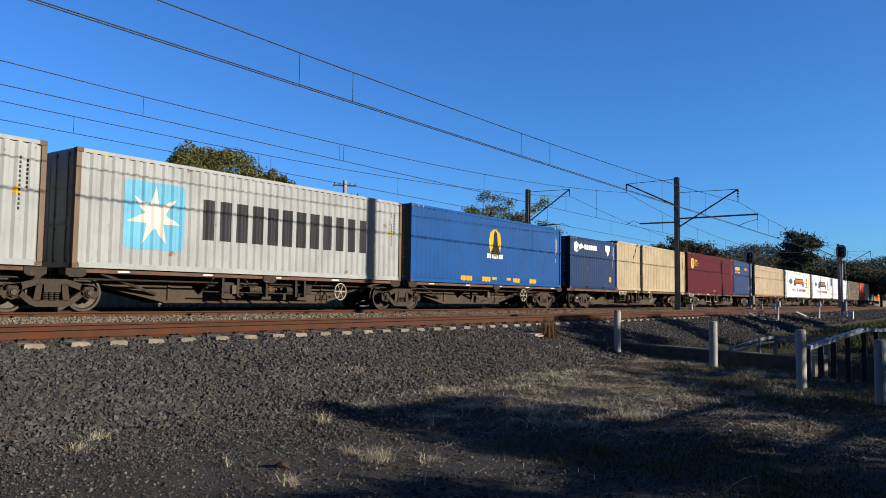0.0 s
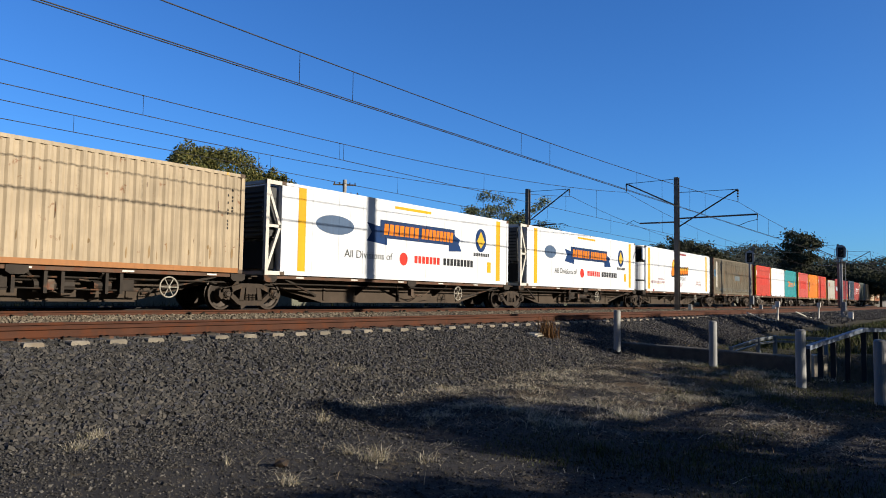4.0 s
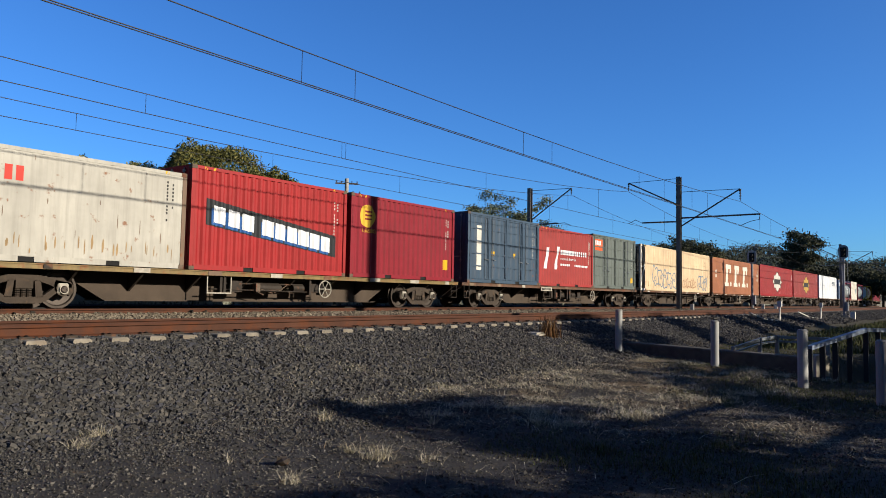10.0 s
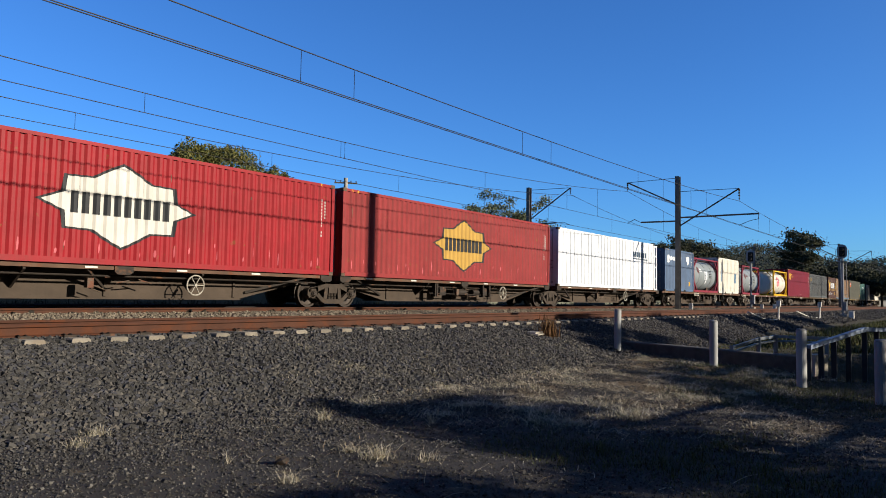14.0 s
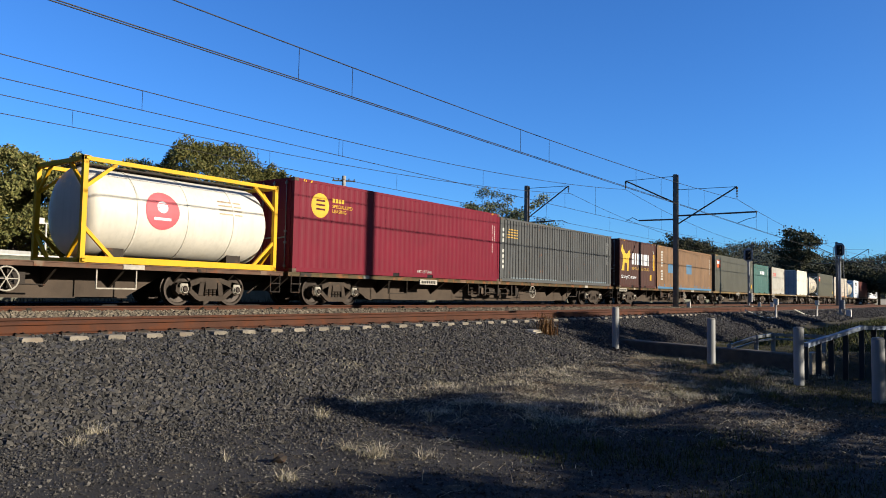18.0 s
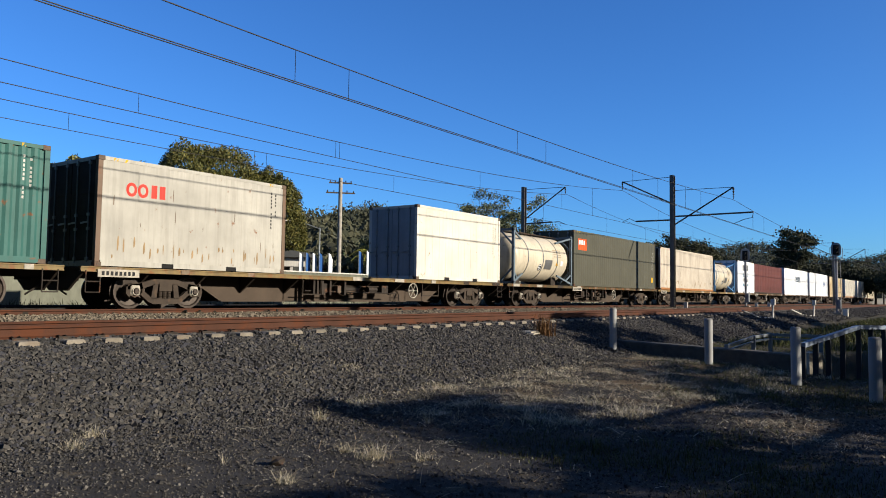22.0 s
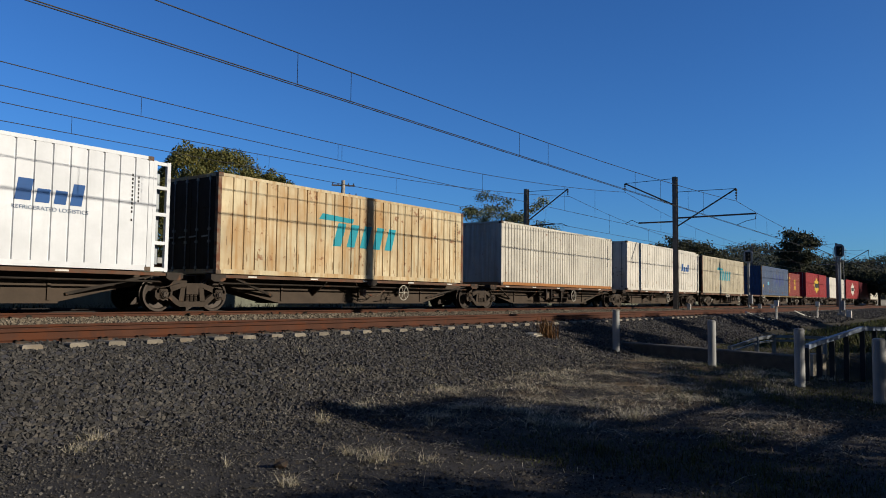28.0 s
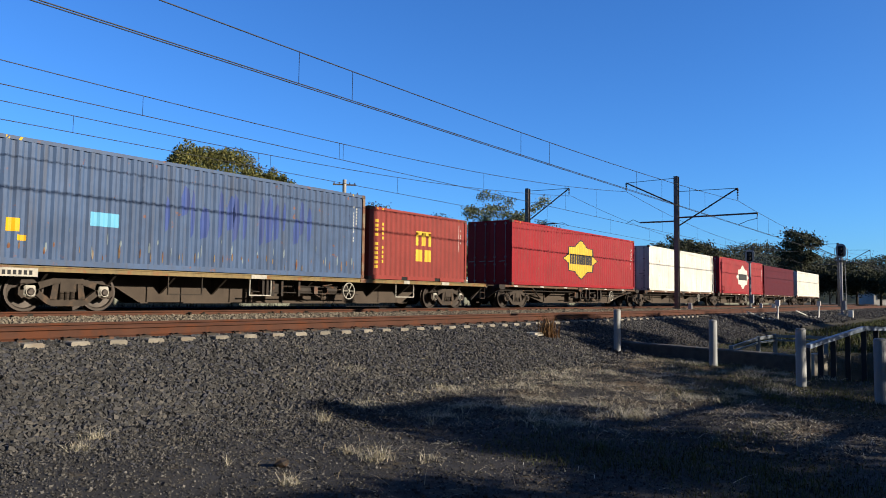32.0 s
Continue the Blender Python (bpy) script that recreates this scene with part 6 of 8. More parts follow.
_xy, _r = scatter(26000, 5.0, 60, 12.5, 17.7, 5, 1.4)
heap("ballast", _xy, 0.022 + 0.026 * _r.rand(len(_xy)), 0.3, M_PALE, "pale dusty crushed stone between the tracks", 6)
# these stones are darkened to hold the shade beneath the train
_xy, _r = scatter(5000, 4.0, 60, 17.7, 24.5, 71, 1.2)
heap("ballast", _xy, 0.05 + 0.04 * _r.rand(len(_xy)), 0.3, island_mat("shaded_ballast", ("#2a2622", "#35302a", "#211e1b", "#3d372f")), "dark oily crushed stone under the train", 72)
_xy, _r = scatter(3500, 3.0, 40, 10.7, 12.4, 7, 1.4)
heap("ballast", _xy, 0.035 + 0.03 * _r.rand(len(_xy)), 0.1, M_BALLAST, "crushed stone between the rails of the nearer track", 8)
_xy, _r = scatter(125000, 0.2, 17, -1.4, 8.0, 9, 1.6)
_xy = _xy[_r.rand(len(_xy)) < ramp(0.2, 3.2, _xy[:, 0]) * ramp(-1.4, 1.4, _xy[:, 1]) * ramp(17, 12, _xy[:, 0])]
heap("gravel", _xy, 0.006 + 0.011 * _r.rand(len(_xy)) ** 2.5, 0.15, M_GRIT, "fine dark gravel strewn over the verge", 10, chips=True)
_xy, _r = scatter(40000, -14, 4.5, -6.0, 8.2, 93, 0.6)
_keep = _r.rand(len(_xy)) < np.clip((_xy[:, 0] + 14) / 9, 0, 1) * np.clip((_xy[:, 1] + 6) / 4, 0, 1)
heap("gravel", _xy[_keep], 0.006 + 0.012 * _r.rand(_keep.sum()) ** 2.5, 0.15, M_GRIT, "fine dark gravel round the standpoint", 94, chips=True)
_xy, _r = scatter(1600, 1.5, 9, 1.0, 7.6, 91, 1.4)
heap("gravel", _xy, 0.010 + 0.015 * _r.rand(len(_xy)) ** 2, 0.2, M_GRIT, "larger stones among the gravel", 92)


_xy, _r = scatter(26000, 8, 19, 0.8, 8.6, 95, 1.2)
_keep = _r.rand(len(_xy)) < np.clip([0.45 + 1.3 * noise.noise((x * 0.9, y * 1.2, 51)) for x, y in _xy], 0, 1)
heap("gravel", _xy[_keep], 0.010 + 0.02 * _r.rand(_keep.sum()) ** 2, 0.25, island_mat("pale_grit", ("#5c5a58", "#6c6966", "#4c4b4e", "#85817a", "#424141")), "grey gravel showing through the straw", 96, chips=True)


def rail_section(bm, y, x0, x1, top):
    pts = [(-0.075, 0), (0.075, 0), (0.075, 0.012), (0.012, 0.03), (0.010, 0.125), (0.036, 0.14), (0.036, 0.168), (0.028, 0.176), (-0.028, 0.176), (-0.036, 0.168), (-0.036, 0.14), (-0.010, 0.125), (-0.012, 0.03), (-0.075, 0.012)]
    a = [bm.verts.new((x0, y + p, top - 0.176 + z)) for p, z in pts]
    b = [bm.verts.new((x1, y + p, top - 0.176 + z)) for p, z in pts]
    for k in range(len(pts)):
        j = (k + 1) % len(pts)
        bm.faces.new((a[k], a[j], b[j], b[k]))


# rails beyond the train's middle carry its shade in their colour
for _mid, _top in ((NEAR, RTN), (MID, RT), (FAR, RT)):
    for _y in (_mid - 0.7175 - 0.036, _mid + 0.7175 + 0.036):
        _r = solid("rail", made(rail_section, _y, -700, 1200, _top), M_RAIL if _y < MID else M_SHADERAIL, "rust-brown steel rail of a railway track" if _y < MID else "dark oily steel rail of a railway track", "rail", "rails", "structure")
        part("rail_head", made(lambda bm: box(bm, -700, 1200, _y - 0.02, _y + 0.02, _top - 0.003, _top + 0.002)), M_SHADERAIL if _y > MID else M_RAIL, _r, "worn running surface")


def sleeper(bm):
    slab(bm, [(-0.15, -0.2), (0.15, -0.2), (0.135, 0.0), (-0.135, 0.0)], -1.25, 1.25)
    bmesh.ops.bevel(bm, geom=[e for e in bm.edges if all(v.co.z > -0.1 for v in e.verts)], offset=0.02, segments=1, affect="EDGES")


def clip(bm):
    for x in (-0.05, 0.05):
        tube(bm, (x, -0.1, 0.01), (x, -0.02, 0.045), 0.012, 6)
        tube(bm, (x, -0.02, 0.045), (x, 0.05, 0.03), 0.012, 6)
    box(bm, -0.09, 0.09, -0.11, -0.07, 0, 0.035)


M_SLEEPER = mat("sleeper_concrete", "#8d8578", 0.9, 0, 0.3, 5, 0.4, 50, 0, "#6a6054", 0.35, spread=0.15)
for _mid, _top, _n in ((NEAR, RTN, 150),):
    for _k in range(_n):
        _x = 3.05 + _k * 0.61
        _s = part("sleeper", shared("sleeper", sleeper), M_SLEEPER, GROUND, at=pose(_x + 0.02 * math.sin(_k * 5.1), _mid, _top - 0.188, 0, 0, 0.8 * math.sin(_k * 3.3)))
        if _k < 60:
            part("rail_clip", shared("clip", clip), M_STEEL, _s, "rusty spring clip", at=pose(0, -0.7535 - 0.08, 0))


# ---- grass ----
def blades(name, roots, heights, material, label, seed, spread=0.5, wide=0.006, category="grass", kind="stuff", rise=1.0):
    """Thin bent blades, two faces each, as one mesh."""
    r = np.random.RandomState(seed)
    n = len(roots)
    az, lean = r.rand(n) * math.tau, spread * (0.2 + r.rand(n))
    side = np.stack([-np.sin(az), np.cos(az), np.zeros(n)], 1)
    out = np.stack([np.cos(az), np.sin(az), np.zeros(n)], 1)
    up = np.array((0, 0, rise))
    h = heights[:, None]
    p0, p1 = roots - side * wide, roots + side * wide
    mid = roots + up * h * 0.6 + out * h * lean[:, None] * 0.35
    tip = roots + up * h * (1 - 0.25 * lean[:, None]) + out * h * lean[:, None]
    m0, m1 = mid - side * wide * 0.7, mid + side * wide * 0.7
    v = np.stack([p0, p1, m1, m0, tip], 1).reshape(-1, 3)
    b = 5 * np.arange(n)[:, None]
    f = [tuple(q) for q in (b + np.array((0, 1, 2, 3))).tolist()] + [tuple(q) for q in (b + np.array((3, 2, 4))).tolist()]
    me = bpy.data.meshes.new(name)
    me.from_pydata(v, [], f)
    me.materials.append(None)
    return solid(name, me, material, label, category, kind=kind)


M_STRAW = island_mat("dry_straw", ("#cabfa6", "#9c8a69", "#ece3cd", "#7d6b50", "#54462f", "#8f7048"), 0.8)
M_TUFT = island_mat("pale_tuft", ("#d5cbb4", "#b3a78c", "#ebe2cf", "#988c70", "#8f8a60"), 0.8)
M_GREEN = island_mat("thin_green_grass", ("#485028", "#3d4524", "#58602e", "#6b6638", "#4b4a2c"), 0.8)


def on_ground(xy, dz=0.0):
    return np.array([(x, y, ground_z(x, y) + dz) for x, y in xy])


for _k, (_x, _y, _h, _n, _w) in enumerate(((4.08, 7.37, 0.26, 130, 0.2), (3.69, 6.9, 0.2, 110, 0.22), (8.9, 9.4, 0.28, 70, 0.2), (9.1, 8.35, 0.22, 110, 0.3), (9.2, 8.0, 0.2, 90, 0.3),
                                            (9.6, 7.8, 0.15, 70, 0.3), (6.36, 6.37, 0.36, 80, 0.14), (4.29, 4.68, 0.2, 110, 0.16), (5.35, 5.01, 0.24, 70, 0.14), (5.33, 4.64, 0.26, 150, 0.28),
                                            (5.64, 4.27, 0.18, 80, 0.22), (4.32, 5.52, 0.22, 16, 0.05), (9.3, 3.75, 0.34, 170, 0.4), (8.9, 4.9, 0.2, 60, 0.25), (7.2, 5.4, 0.42, 26, 0.08), (12.4, 7.2, 0.22, 120, 0.5))):
    _r = np.random.RandomState(_k + 50)
    _n = _n * 2 // 3
    _xy = np.stack([_x + _w * (_r.rand(_n) - 0.5) * (0.4 + _r.rand(_n)), _y + _w * (_r.rand(_n) - 0.5) * (0.4 + _r.rand(_n))], 1)
    blades("grass_tuft", on_ground(np.repeat(_xy, 2, 0) + 0.02 * _r.rand(_n * 2, 2), -0.01), _h * (0.25 + 0.75 * _r.rand(_n * 2) ** 1.6), M_TUFT, "pale dry grass tuft sprawling on dark gravel", _k, 1.5, 0.0019, "grass tuft", "", 0.75)

def lush(xy):
    """How far a place lies inside the dark green grass, laid out to follow the trees' shade: above 0 there."""
    x, y = xy[:, 0], xy[:, 1]
    return np.maximum(np.maximum(np.minimum(0.8 * (8.2 - x), 2.2 - y), np.minimum(np.minimum(0.8 * (8.8 - x), 4.8 - y), 2 * (x - 6.3))), np.minimum(x - 11.2, 5.2 - y + 0.45 * (x - 14))) + np.array([0.8 * noise.noise((u * 0.7, v * 0.9, 45)) for u, v in xy])


_xy, _r = scatter(120000, 7.0, 27, 0.6, 8.9, 21, 1.35)
_d = np.array([1.7 * noise.noise((x * 0.6, y * 0.8, 5)) + 1.6 * noise.noise((x * 2.6, y * 3.0, 7)) for x, y in _xy]) + 0.9 * np.clip((_xy[:, 0] - 8.2) / 5.5, 0, 1) - 0.95
_keep = (_r.rand(len(_xy)) < np.clip(_d * 2.0, 0.04, 1)) & (lush(_xy) < 0.6 * _r.rand(len(_xy)))
blades("dry_grass", on_ground(_xy[_keep], 0.0), 0.025 + 0.07 * _r.rand(_keep.sum()) ** 1.6, M_STRAW, "short dry grass in patches over the verge", 22, 2.4, 0.003, rise=0.4)
_xy, _r = scatter(62000, 4.4, 24, 0.4, 8.9, 27, 1.4)
_d = np.array([noise.noise((x * 0.8, y * 1.1, 25)) + 0.6 * noise.noise((x * 2.4, y * 2.8, 26)) for x, y in _xy]) + 0.8 * np.clip((_xy[:, 0] - 6) / 5, 0, 1) - 0.5
_keep = (_r.rand(len(_xy)) < np.clip(_d * 1.3, 0.02, 1)) & (lush(_xy) < 0.8 * _r.rand(len(_xy)))
blades("straw_litter", on_ground(_xy[_keep], 0.012), 0.07 + 0.24 * _r.rand(_keep.sum()) ** 1.5, M_STRAW, "long dead straw lying over the gravel", 28, 1.5, 0.0032, rise=0.2)
_c, _r = scatter(240, 7.6, 22, 1.6, 8.7, 61, 1.2)
_c = _c[(np.array([noise.noise((x * 0.5, y * 0.7, 33)) for x, y in _c]) > -0.15) & (_c[:, 1] > 4.2 - 0.3 * (_c[:, 0] - 8))]
_xy = np.repeat(_c, 90, 0) + _r.normal(0, 1, (len(_c) * 90, 2)) * np.repeat(0.06 + 0.2 * _r.rand(len(_c)), 90)[:, None]
blades("grass_clumps", on_ground(_xy, 0.0), 0.05 + 0.16 * _r.rand(len(_xy)) ** 1.5, M_TUFT, "pale flattened grass clumps on the sunlit verge", 62, 1.6, 0.0032, rise=0.6)
_xy, _r = scatter(15000, 26, 75, 0.5, 7.0, 29, 1.2)
blades("rough_grass", on_ground(_xy, -0.01), 0.1 + 0.25 * _r.rand(len(_xy)), M_GREEN, "rough green grass along the far verge", 30, 1.2, 0.012)
_xy, _r = scatter(130000, 4.6, 30, -0.6, 7.2, 23, 1.7)
_d = np.array([noise.noise((x * 0.5, y * 0.6, 15)) + 0.4 * noise.noise((x * 2, y * 2, 17)) for x, y in _xy])
_keep = _r.rand(len(_xy)) < np.clip(0.12 + 0.5 * _d + 0.75 * np.clip(lush(_xy), -0.6, 1), 0.0, 1)
blades("green_grass", on_ground(_xy[_keep], -0.005), (0.02 + 0.08 * _r.rand(_keep.sum()) ** 1.6) * (0.7 + 0.5 * np.clip(lush(_xy[_keep]), 0, 1)), M_GREEN, "dark green grass in the shade of trees", 24, 1.1, 0.003, rise=0.85)
_c, _r = scatter(40, 5.6, 15, 0.7, 3.4, 63, 1.4)
_c = _c[lush(_c) > 0.2]
_xy = np.repeat(_c, 60, 0) + _r.normal(0, 1, (len(_c) * 60, 2)) * np.repeat(0.05 + 0.12 * _r.rand(len(_c)), 60)[:, None]
blades("grass_clumps", on_ground(_xy, 0.0), 0.06 + 0.16 * _r.rand(len(_xy)) ** 1.5, M_GREEN, "taller tufts of green grass beside the path", 64, 1.3, 0.003, rise=0.85)


_c, _r = scatter(150, 4.6, 16, 4.4, 8.8, 81, 1.3)
_c = _c[_r.rand(len(_c)) < 0.15 + ramp(6.5, 9.5, _c[:, 0])]
_xy = np.repeat(_c, 26, 0) + _r.normal(0, 1, (len(_c) * 26, 2)) * np.repeat(0.05 + 0.16 * _r.rand(len(_c)), 26)[:, None]
blades("straw_litter", on_ground(_xy, 0.02), 0.05 + 0.15 * _r.rand(len(_xy)) ** 1.8, M_TUFT, "bleached straw strewn flat over the gravel", 82, 2.2, 0.0024, rise=0.12)


# ---- trees ----
M_BARK = mat("bark", "#5a4f44", 0.9, 0, 0.35, 3, 0.6, 20)
M_LEAF = island_mat("fig_leaf", ("#5c5e30", "#6b6835", "#4a4e28", "#787239", "#857a42", "#50542b"), 0.55)
M_OLIVE = island_mat("olive_leaf", ("#727440", "#807d48", "#5c5f35", "#8c8650", "#968c58", "#62653a"), 0.6)
M_GUM = island_mat("gum_leaf", ("#616b4c", "#6d7558", "#535d42", "#7b8060", "#6c6c50"), 0.6)
M_BUSH = island_mat("bush_leaf", ("#474b38", "#52543e", "#3c412f", "#5c5c44", "#43452f"), 0.8)
M_FAR = island_mat("far_leaf", ("#4e5c3c", "#5a6643", "#445238", "#66704a"), 0.8)


def leaf_cloud(points, per, spread, size, seed, flatness=0.8):
    """Small pointed leaves round each of the points."""
    r = np.random.RandomState(seed)
    n = len(points) * per
    c = np.repeat(points, per, 0) + r.normal(0, 1, (n, 3)) * np.array((spread, spread, spread * flatness))
    a = r.normal(0, 1, (n, 3))
    a /= np.linalg.norm(a, axis=1)[:, None]
    b = np.cross(a, r.normal(0, 1, (n, 3)))
    b /= np.linalg.norm(b, axis=1)[:, None]
    s = (size * (0.6 + 0.8 * r.rand(n)))[:, None]
    v = np.stack([c - a * s, c + b * s * 0.45, c + a * s, c - b * s * 0.45], 1).reshape(-1, 3)
    f = (np.array((0, 1, 2, 3)) + 4 * np.arange(n)[:, None])
    me = bpy.data.meshes.new("crown")
    me.from_pydata(v, [], f)
    me.materials.append(None)
    return me


def limbs(bm, base, top, r0, r, count, reach, droop=0.0):
    """A trunk that forks into limbs; returns the ends of the twigs."""
    ends = []
    mid = base.lerp(top, 0.55) + Vector((r.uniform(-0.3, 0.3), r.uniform(-0.3, 0.3), 0))
    tube(bm, base, mid, r0, 8, r0 * 0.7)
    tube(bm, mid, top, r0 * 0.7, 7, r0 * 0.25)
    for k in range(count):
        t = 0.35 + 0.65 * (k + r.random()) / count
        p = base.lerp(mid, t / 0.55) if t < 0.55 else mid.lerp(top, (t - 0.55) / 0.45)
        az = k * 2.4 + r.uniform(-0.5, 0.5)
        d = Vector((math.cos(az), math.sin(az), 0.55 - droop + r.uniform(-0.2, 0.35))) * reach * (0.55 + 0.6 * r.random()) * (1.15 - 0.55 * abs(t - 0.6))
        q = p + d
        w = r0 * (0.42 - 0.25 * t)
        tube(bm, p, q, w, 6, w * 0.4, caps=False)
        ends.append(q)
        for j in range(4):
            e = p.lerp(q, 0.45 + 0.15 * j) + Vector((r.uniform(-1, 1), r.uniform(-1, 1), r.uniform(-0.3, 0.7))) * reach * 0.35
            tube(bm, p.lerp(q, 0.35 + 0.15 * j), e, w * 0.4, 5, w * 0.15, caps=False)
            ends.append(e)
    return ends


def tree(x, y, h, reach, label, material=None, trunk=0.3, count=9, per=60, spread=0.7, size=0.16, seed=1, low=0.25, group="trees", name="tree", droop=0.0, flatness=0.8):
    r = random.Random(seed)
    z = ground_z(x, y) - 0.05
    ob = thing(name, pose(x, y, z), label, "tree", group)
    bm = bmesh.new()
    ends = limbs(bm, Vector((0, 0, 0)), Vector((r.uniform(-0.4, 0.4), r.uniform(-0.4, 0.4), h * 0.93)), trunk, r, count, reach, droop)
    ends = [e for e in ends if e.z > h * low]
    part("trunk", bm, M_BARK, ob, smooth=True)
    part("crown", leaf_cloud(np.array([tuple(e) for e in ends]), per, spread, size, seed, flatness), material or M_LEAF, ob)
    return ob


# the row of trees behind the camera, whose shadows lie over the verge
SHADE_X, SHADE_Y = to_sun.x / to_sun.z, -to_sun.y / to_sun.z      # how far a shadow falls for each metre of height


def verge_tree(x, y, clumps, seed, leaf=0.10, per=210):
    """A tree whose crown is made of clumps; each is given by the middle and the two radii of the shade that it casts on the level."""
    r = np.random.RandomState(seed)
    ob = thing("tree", pose(x, y, -0.05), "leafy verge tree with a dense uneven crown", "tree", "trees along the verge")
    pts, bm = [], bmesh.new()
    highest = max((gy - y) / SHADE_Y for gx, gy, rx, ry in clumps)
    fork = Vector((0, 0, max(1.2, highest * 0.42)))
    tube(bm, (0, 0, 0), fork, 0.17, 9, 0.12)
    for gx, gy, rx, ry in clumps:
        n = int(per * math.pi * rx * ry * (0.75 if gy < 1.6 else 1))
        a, k = r.rand(n) * math.tau, r.rand(n) ** 0.5
        k *= 1 + 0.22 * np.sin(a * 3 + seed + gx) + 0.16 * np.sin(a * 7 + gy)
        u, w = gx + rx * k * np.cos(a), gy + ry * k * np.sin(a)
        d = r.normal(0, 0.45, n)
        h = (w - y - d) / SHADE_Y
        pts.append(np.stack([u + SHADE_X * h - x, d, h], 1))
        hc = (gy - y) / SHADE_Y
        end = Vector((gx + SHADE_X * hc - x, 0, hc))
        tube(bm, fork * 0.95, end, 0.08, 7, 0.025, caps=False)
        for _ in range(5):
            p = fork.lerp(end, r.uniform(0.6, 1))
            tube(bm, p, p + Vector((r.uniform(-rx, rx), r.uniform(-0.5, 0.5), r.uniform(-ry, ry) / SHADE_Y)) * 0.8, 0.025, 5, 0.008, caps=False)
    part("trunk", bm, M_BARK, ob, smooth=True)
    part("crown", leaf_cloud(np.concatenate(pts), 1, 0.05, leaf, seed), M_GUM, ob)
    return ob


verge_tree(11.6, -9.0, ((7.2, 7.35, 0.3, 0.6), (7.55, 6.75, 0.8, 0.5), (8.6, 6.35, 1.3, 0.42), (7.6, 5.9, 1.2, 0.7), (8.3, 5.0, 1.45, 0.75), (7.3, 4.4, 1.15, 0.8), (8.0, 3.5, 1.35, 0.8), (7.3, 2.6, 1.2, 0.9), (7.0, 1.5, 1.5, 0.9), (7.3, 0.2, 1.8, 1.0), (6.6, -1.2, 1.9, 0.9), (6.3, 3.0, 0.5, 0.42), (5.7, 2.65, 0.6, 0.4)), 101)
verge_tree(8.6, -8.4, ((3.95, 4.35, 0.4, 0.22), (4.6, 3.95, 0.55, 0.32), (4.95, 3.35, 0.42, 0.4), (3.9, 3.3, 0.75, 0.5), (4.4, 2.3, 1.0, 0.8), (4.3, 1.0, 1.3, 0.9)), 102)
verge_tree(15.8, -8.6, ((15.7, 5.2, 0.6, 0.35), (16.5, 5.9, 0.7, 0.3), (15.0, 6.1, 0.35, 0.7), (14.3, 4.9, 0.8, 0.55), (13.4, 4.0, 1.1, 0.55), (12.6, 3.2, 1.5, 0.45), (12.3, 2.3, 1.5, 0.55), (11.8, 1.4, 1.7, 0.55), (11.2, 0.6, 1.9, 0.6), (10.6, -0.6, 2.2, 0.8)), 103)
verge_tree(14.6, -11.4, ((10.15, 2.75, 0.32, 0.22), (10.5, 2.6, 0.3, 0.2), (9.4, 0.4, 0.7, 0.35), (8.6, -0.9, 1.6, 0.8)), 104)
verge_tree(21.0, -8.2, ((17.0, 4.9, 1.2, 0.3), (18.3, 4.1, 1.2, 0.6), (18.8, 6.2, 0.9, 0.4), (16.6, 3.6, 0.8, 0.55), (16.0, 2.6, 1.0, 0.6), (17.4, 2.4, 1.3, 0.8), (15.4, 1.5, 1.2, 0.6), (17.0, 1.0, 2.2, 0.8), (19.6, 2.2, 1.5, 1.2), (14.2, 0.5, 1.4, 0.5)), 105)
verge_tree(25.6, -7.4, ((18.3, 9.4, 0.5, 0.9), (19.5, 9.6, 1.2, 1.1), (20.6, 8.5, 1.4, 0.8), (19.6, 11.4, 0.9, 1.0), (21.0, 11.2, 1.4, 1.2), (21.5, 13.2, 1.6, 0.9), (22.8, 9.6, 1.2, 1.0), (20.6, 6.2, 1.6, 0.5), (19.6, 5.0, 1.2, 0.35)), 106)
verge_tree(27.5, -9.5, ((22.0, 2.8, 1.6, 1.0), (24.5, 2.2, 1.8, 1.0), (27.0, 3.2, 1.6, 1.0), (23.4, 4.4, 1.4, 0.5), (29.5, 2.6, 1.8, 1.2), (21.0, 0.8, 1.8, 0.8)), 109)
verge_tree(32.4, -7.0, ((27.0, 8.6, 1.0, 1.0), (27.8, 10.4, 1.1, 1.2), (28.6, 12.3, 1.3, 1.1), (27.4, 6.6, 1.8, 0.7)), 107)
verge_tree(40.0, -7.2, ((34.6, 8.4, 1.2, 1.1), (35.6, 10.4, 1.2, 1.2), (36.6, 12.4, 1.5, 1.1), (34.0, 6.4, 2.2, 0.8)), 108)
for _k, (_x, _y, _h, _w) in enumerate(((45.5, -6.6, 6.4, 1.8), (53.0, -6.4, 6.4, 1.6))):
    tree(_x, _y, _h, _w, "leafy verge tree with a dense uneven crown", M_GUM, 0.16, 10, 150, 0.42, 0.16, 116 + _k, 0.32, "trees along the verge")


_p = thing("bare_tree", pose(15.1, -7.3, -0.05), "leaning bare tree with two long level limbs", "tree", "trees along the verge")
part("trunk", made(lambda bm: (tube(bm, (0, 0, 0), (-0.1, 0, 3.0), 0.13, 9, 0.11), tube(bm, (-0.1, 0, 3.0), (-0.3, 0.1, 4.3), 0.11, 9, 0.07))), M_BARK, _p, smooth=True)
part("limb", made(lambda bm: tube(bm, (-0.25, 0, 4.0), (-3.3, 0.3, 4.05), 0.075, 7, 0.05)), M_BARK, _p)
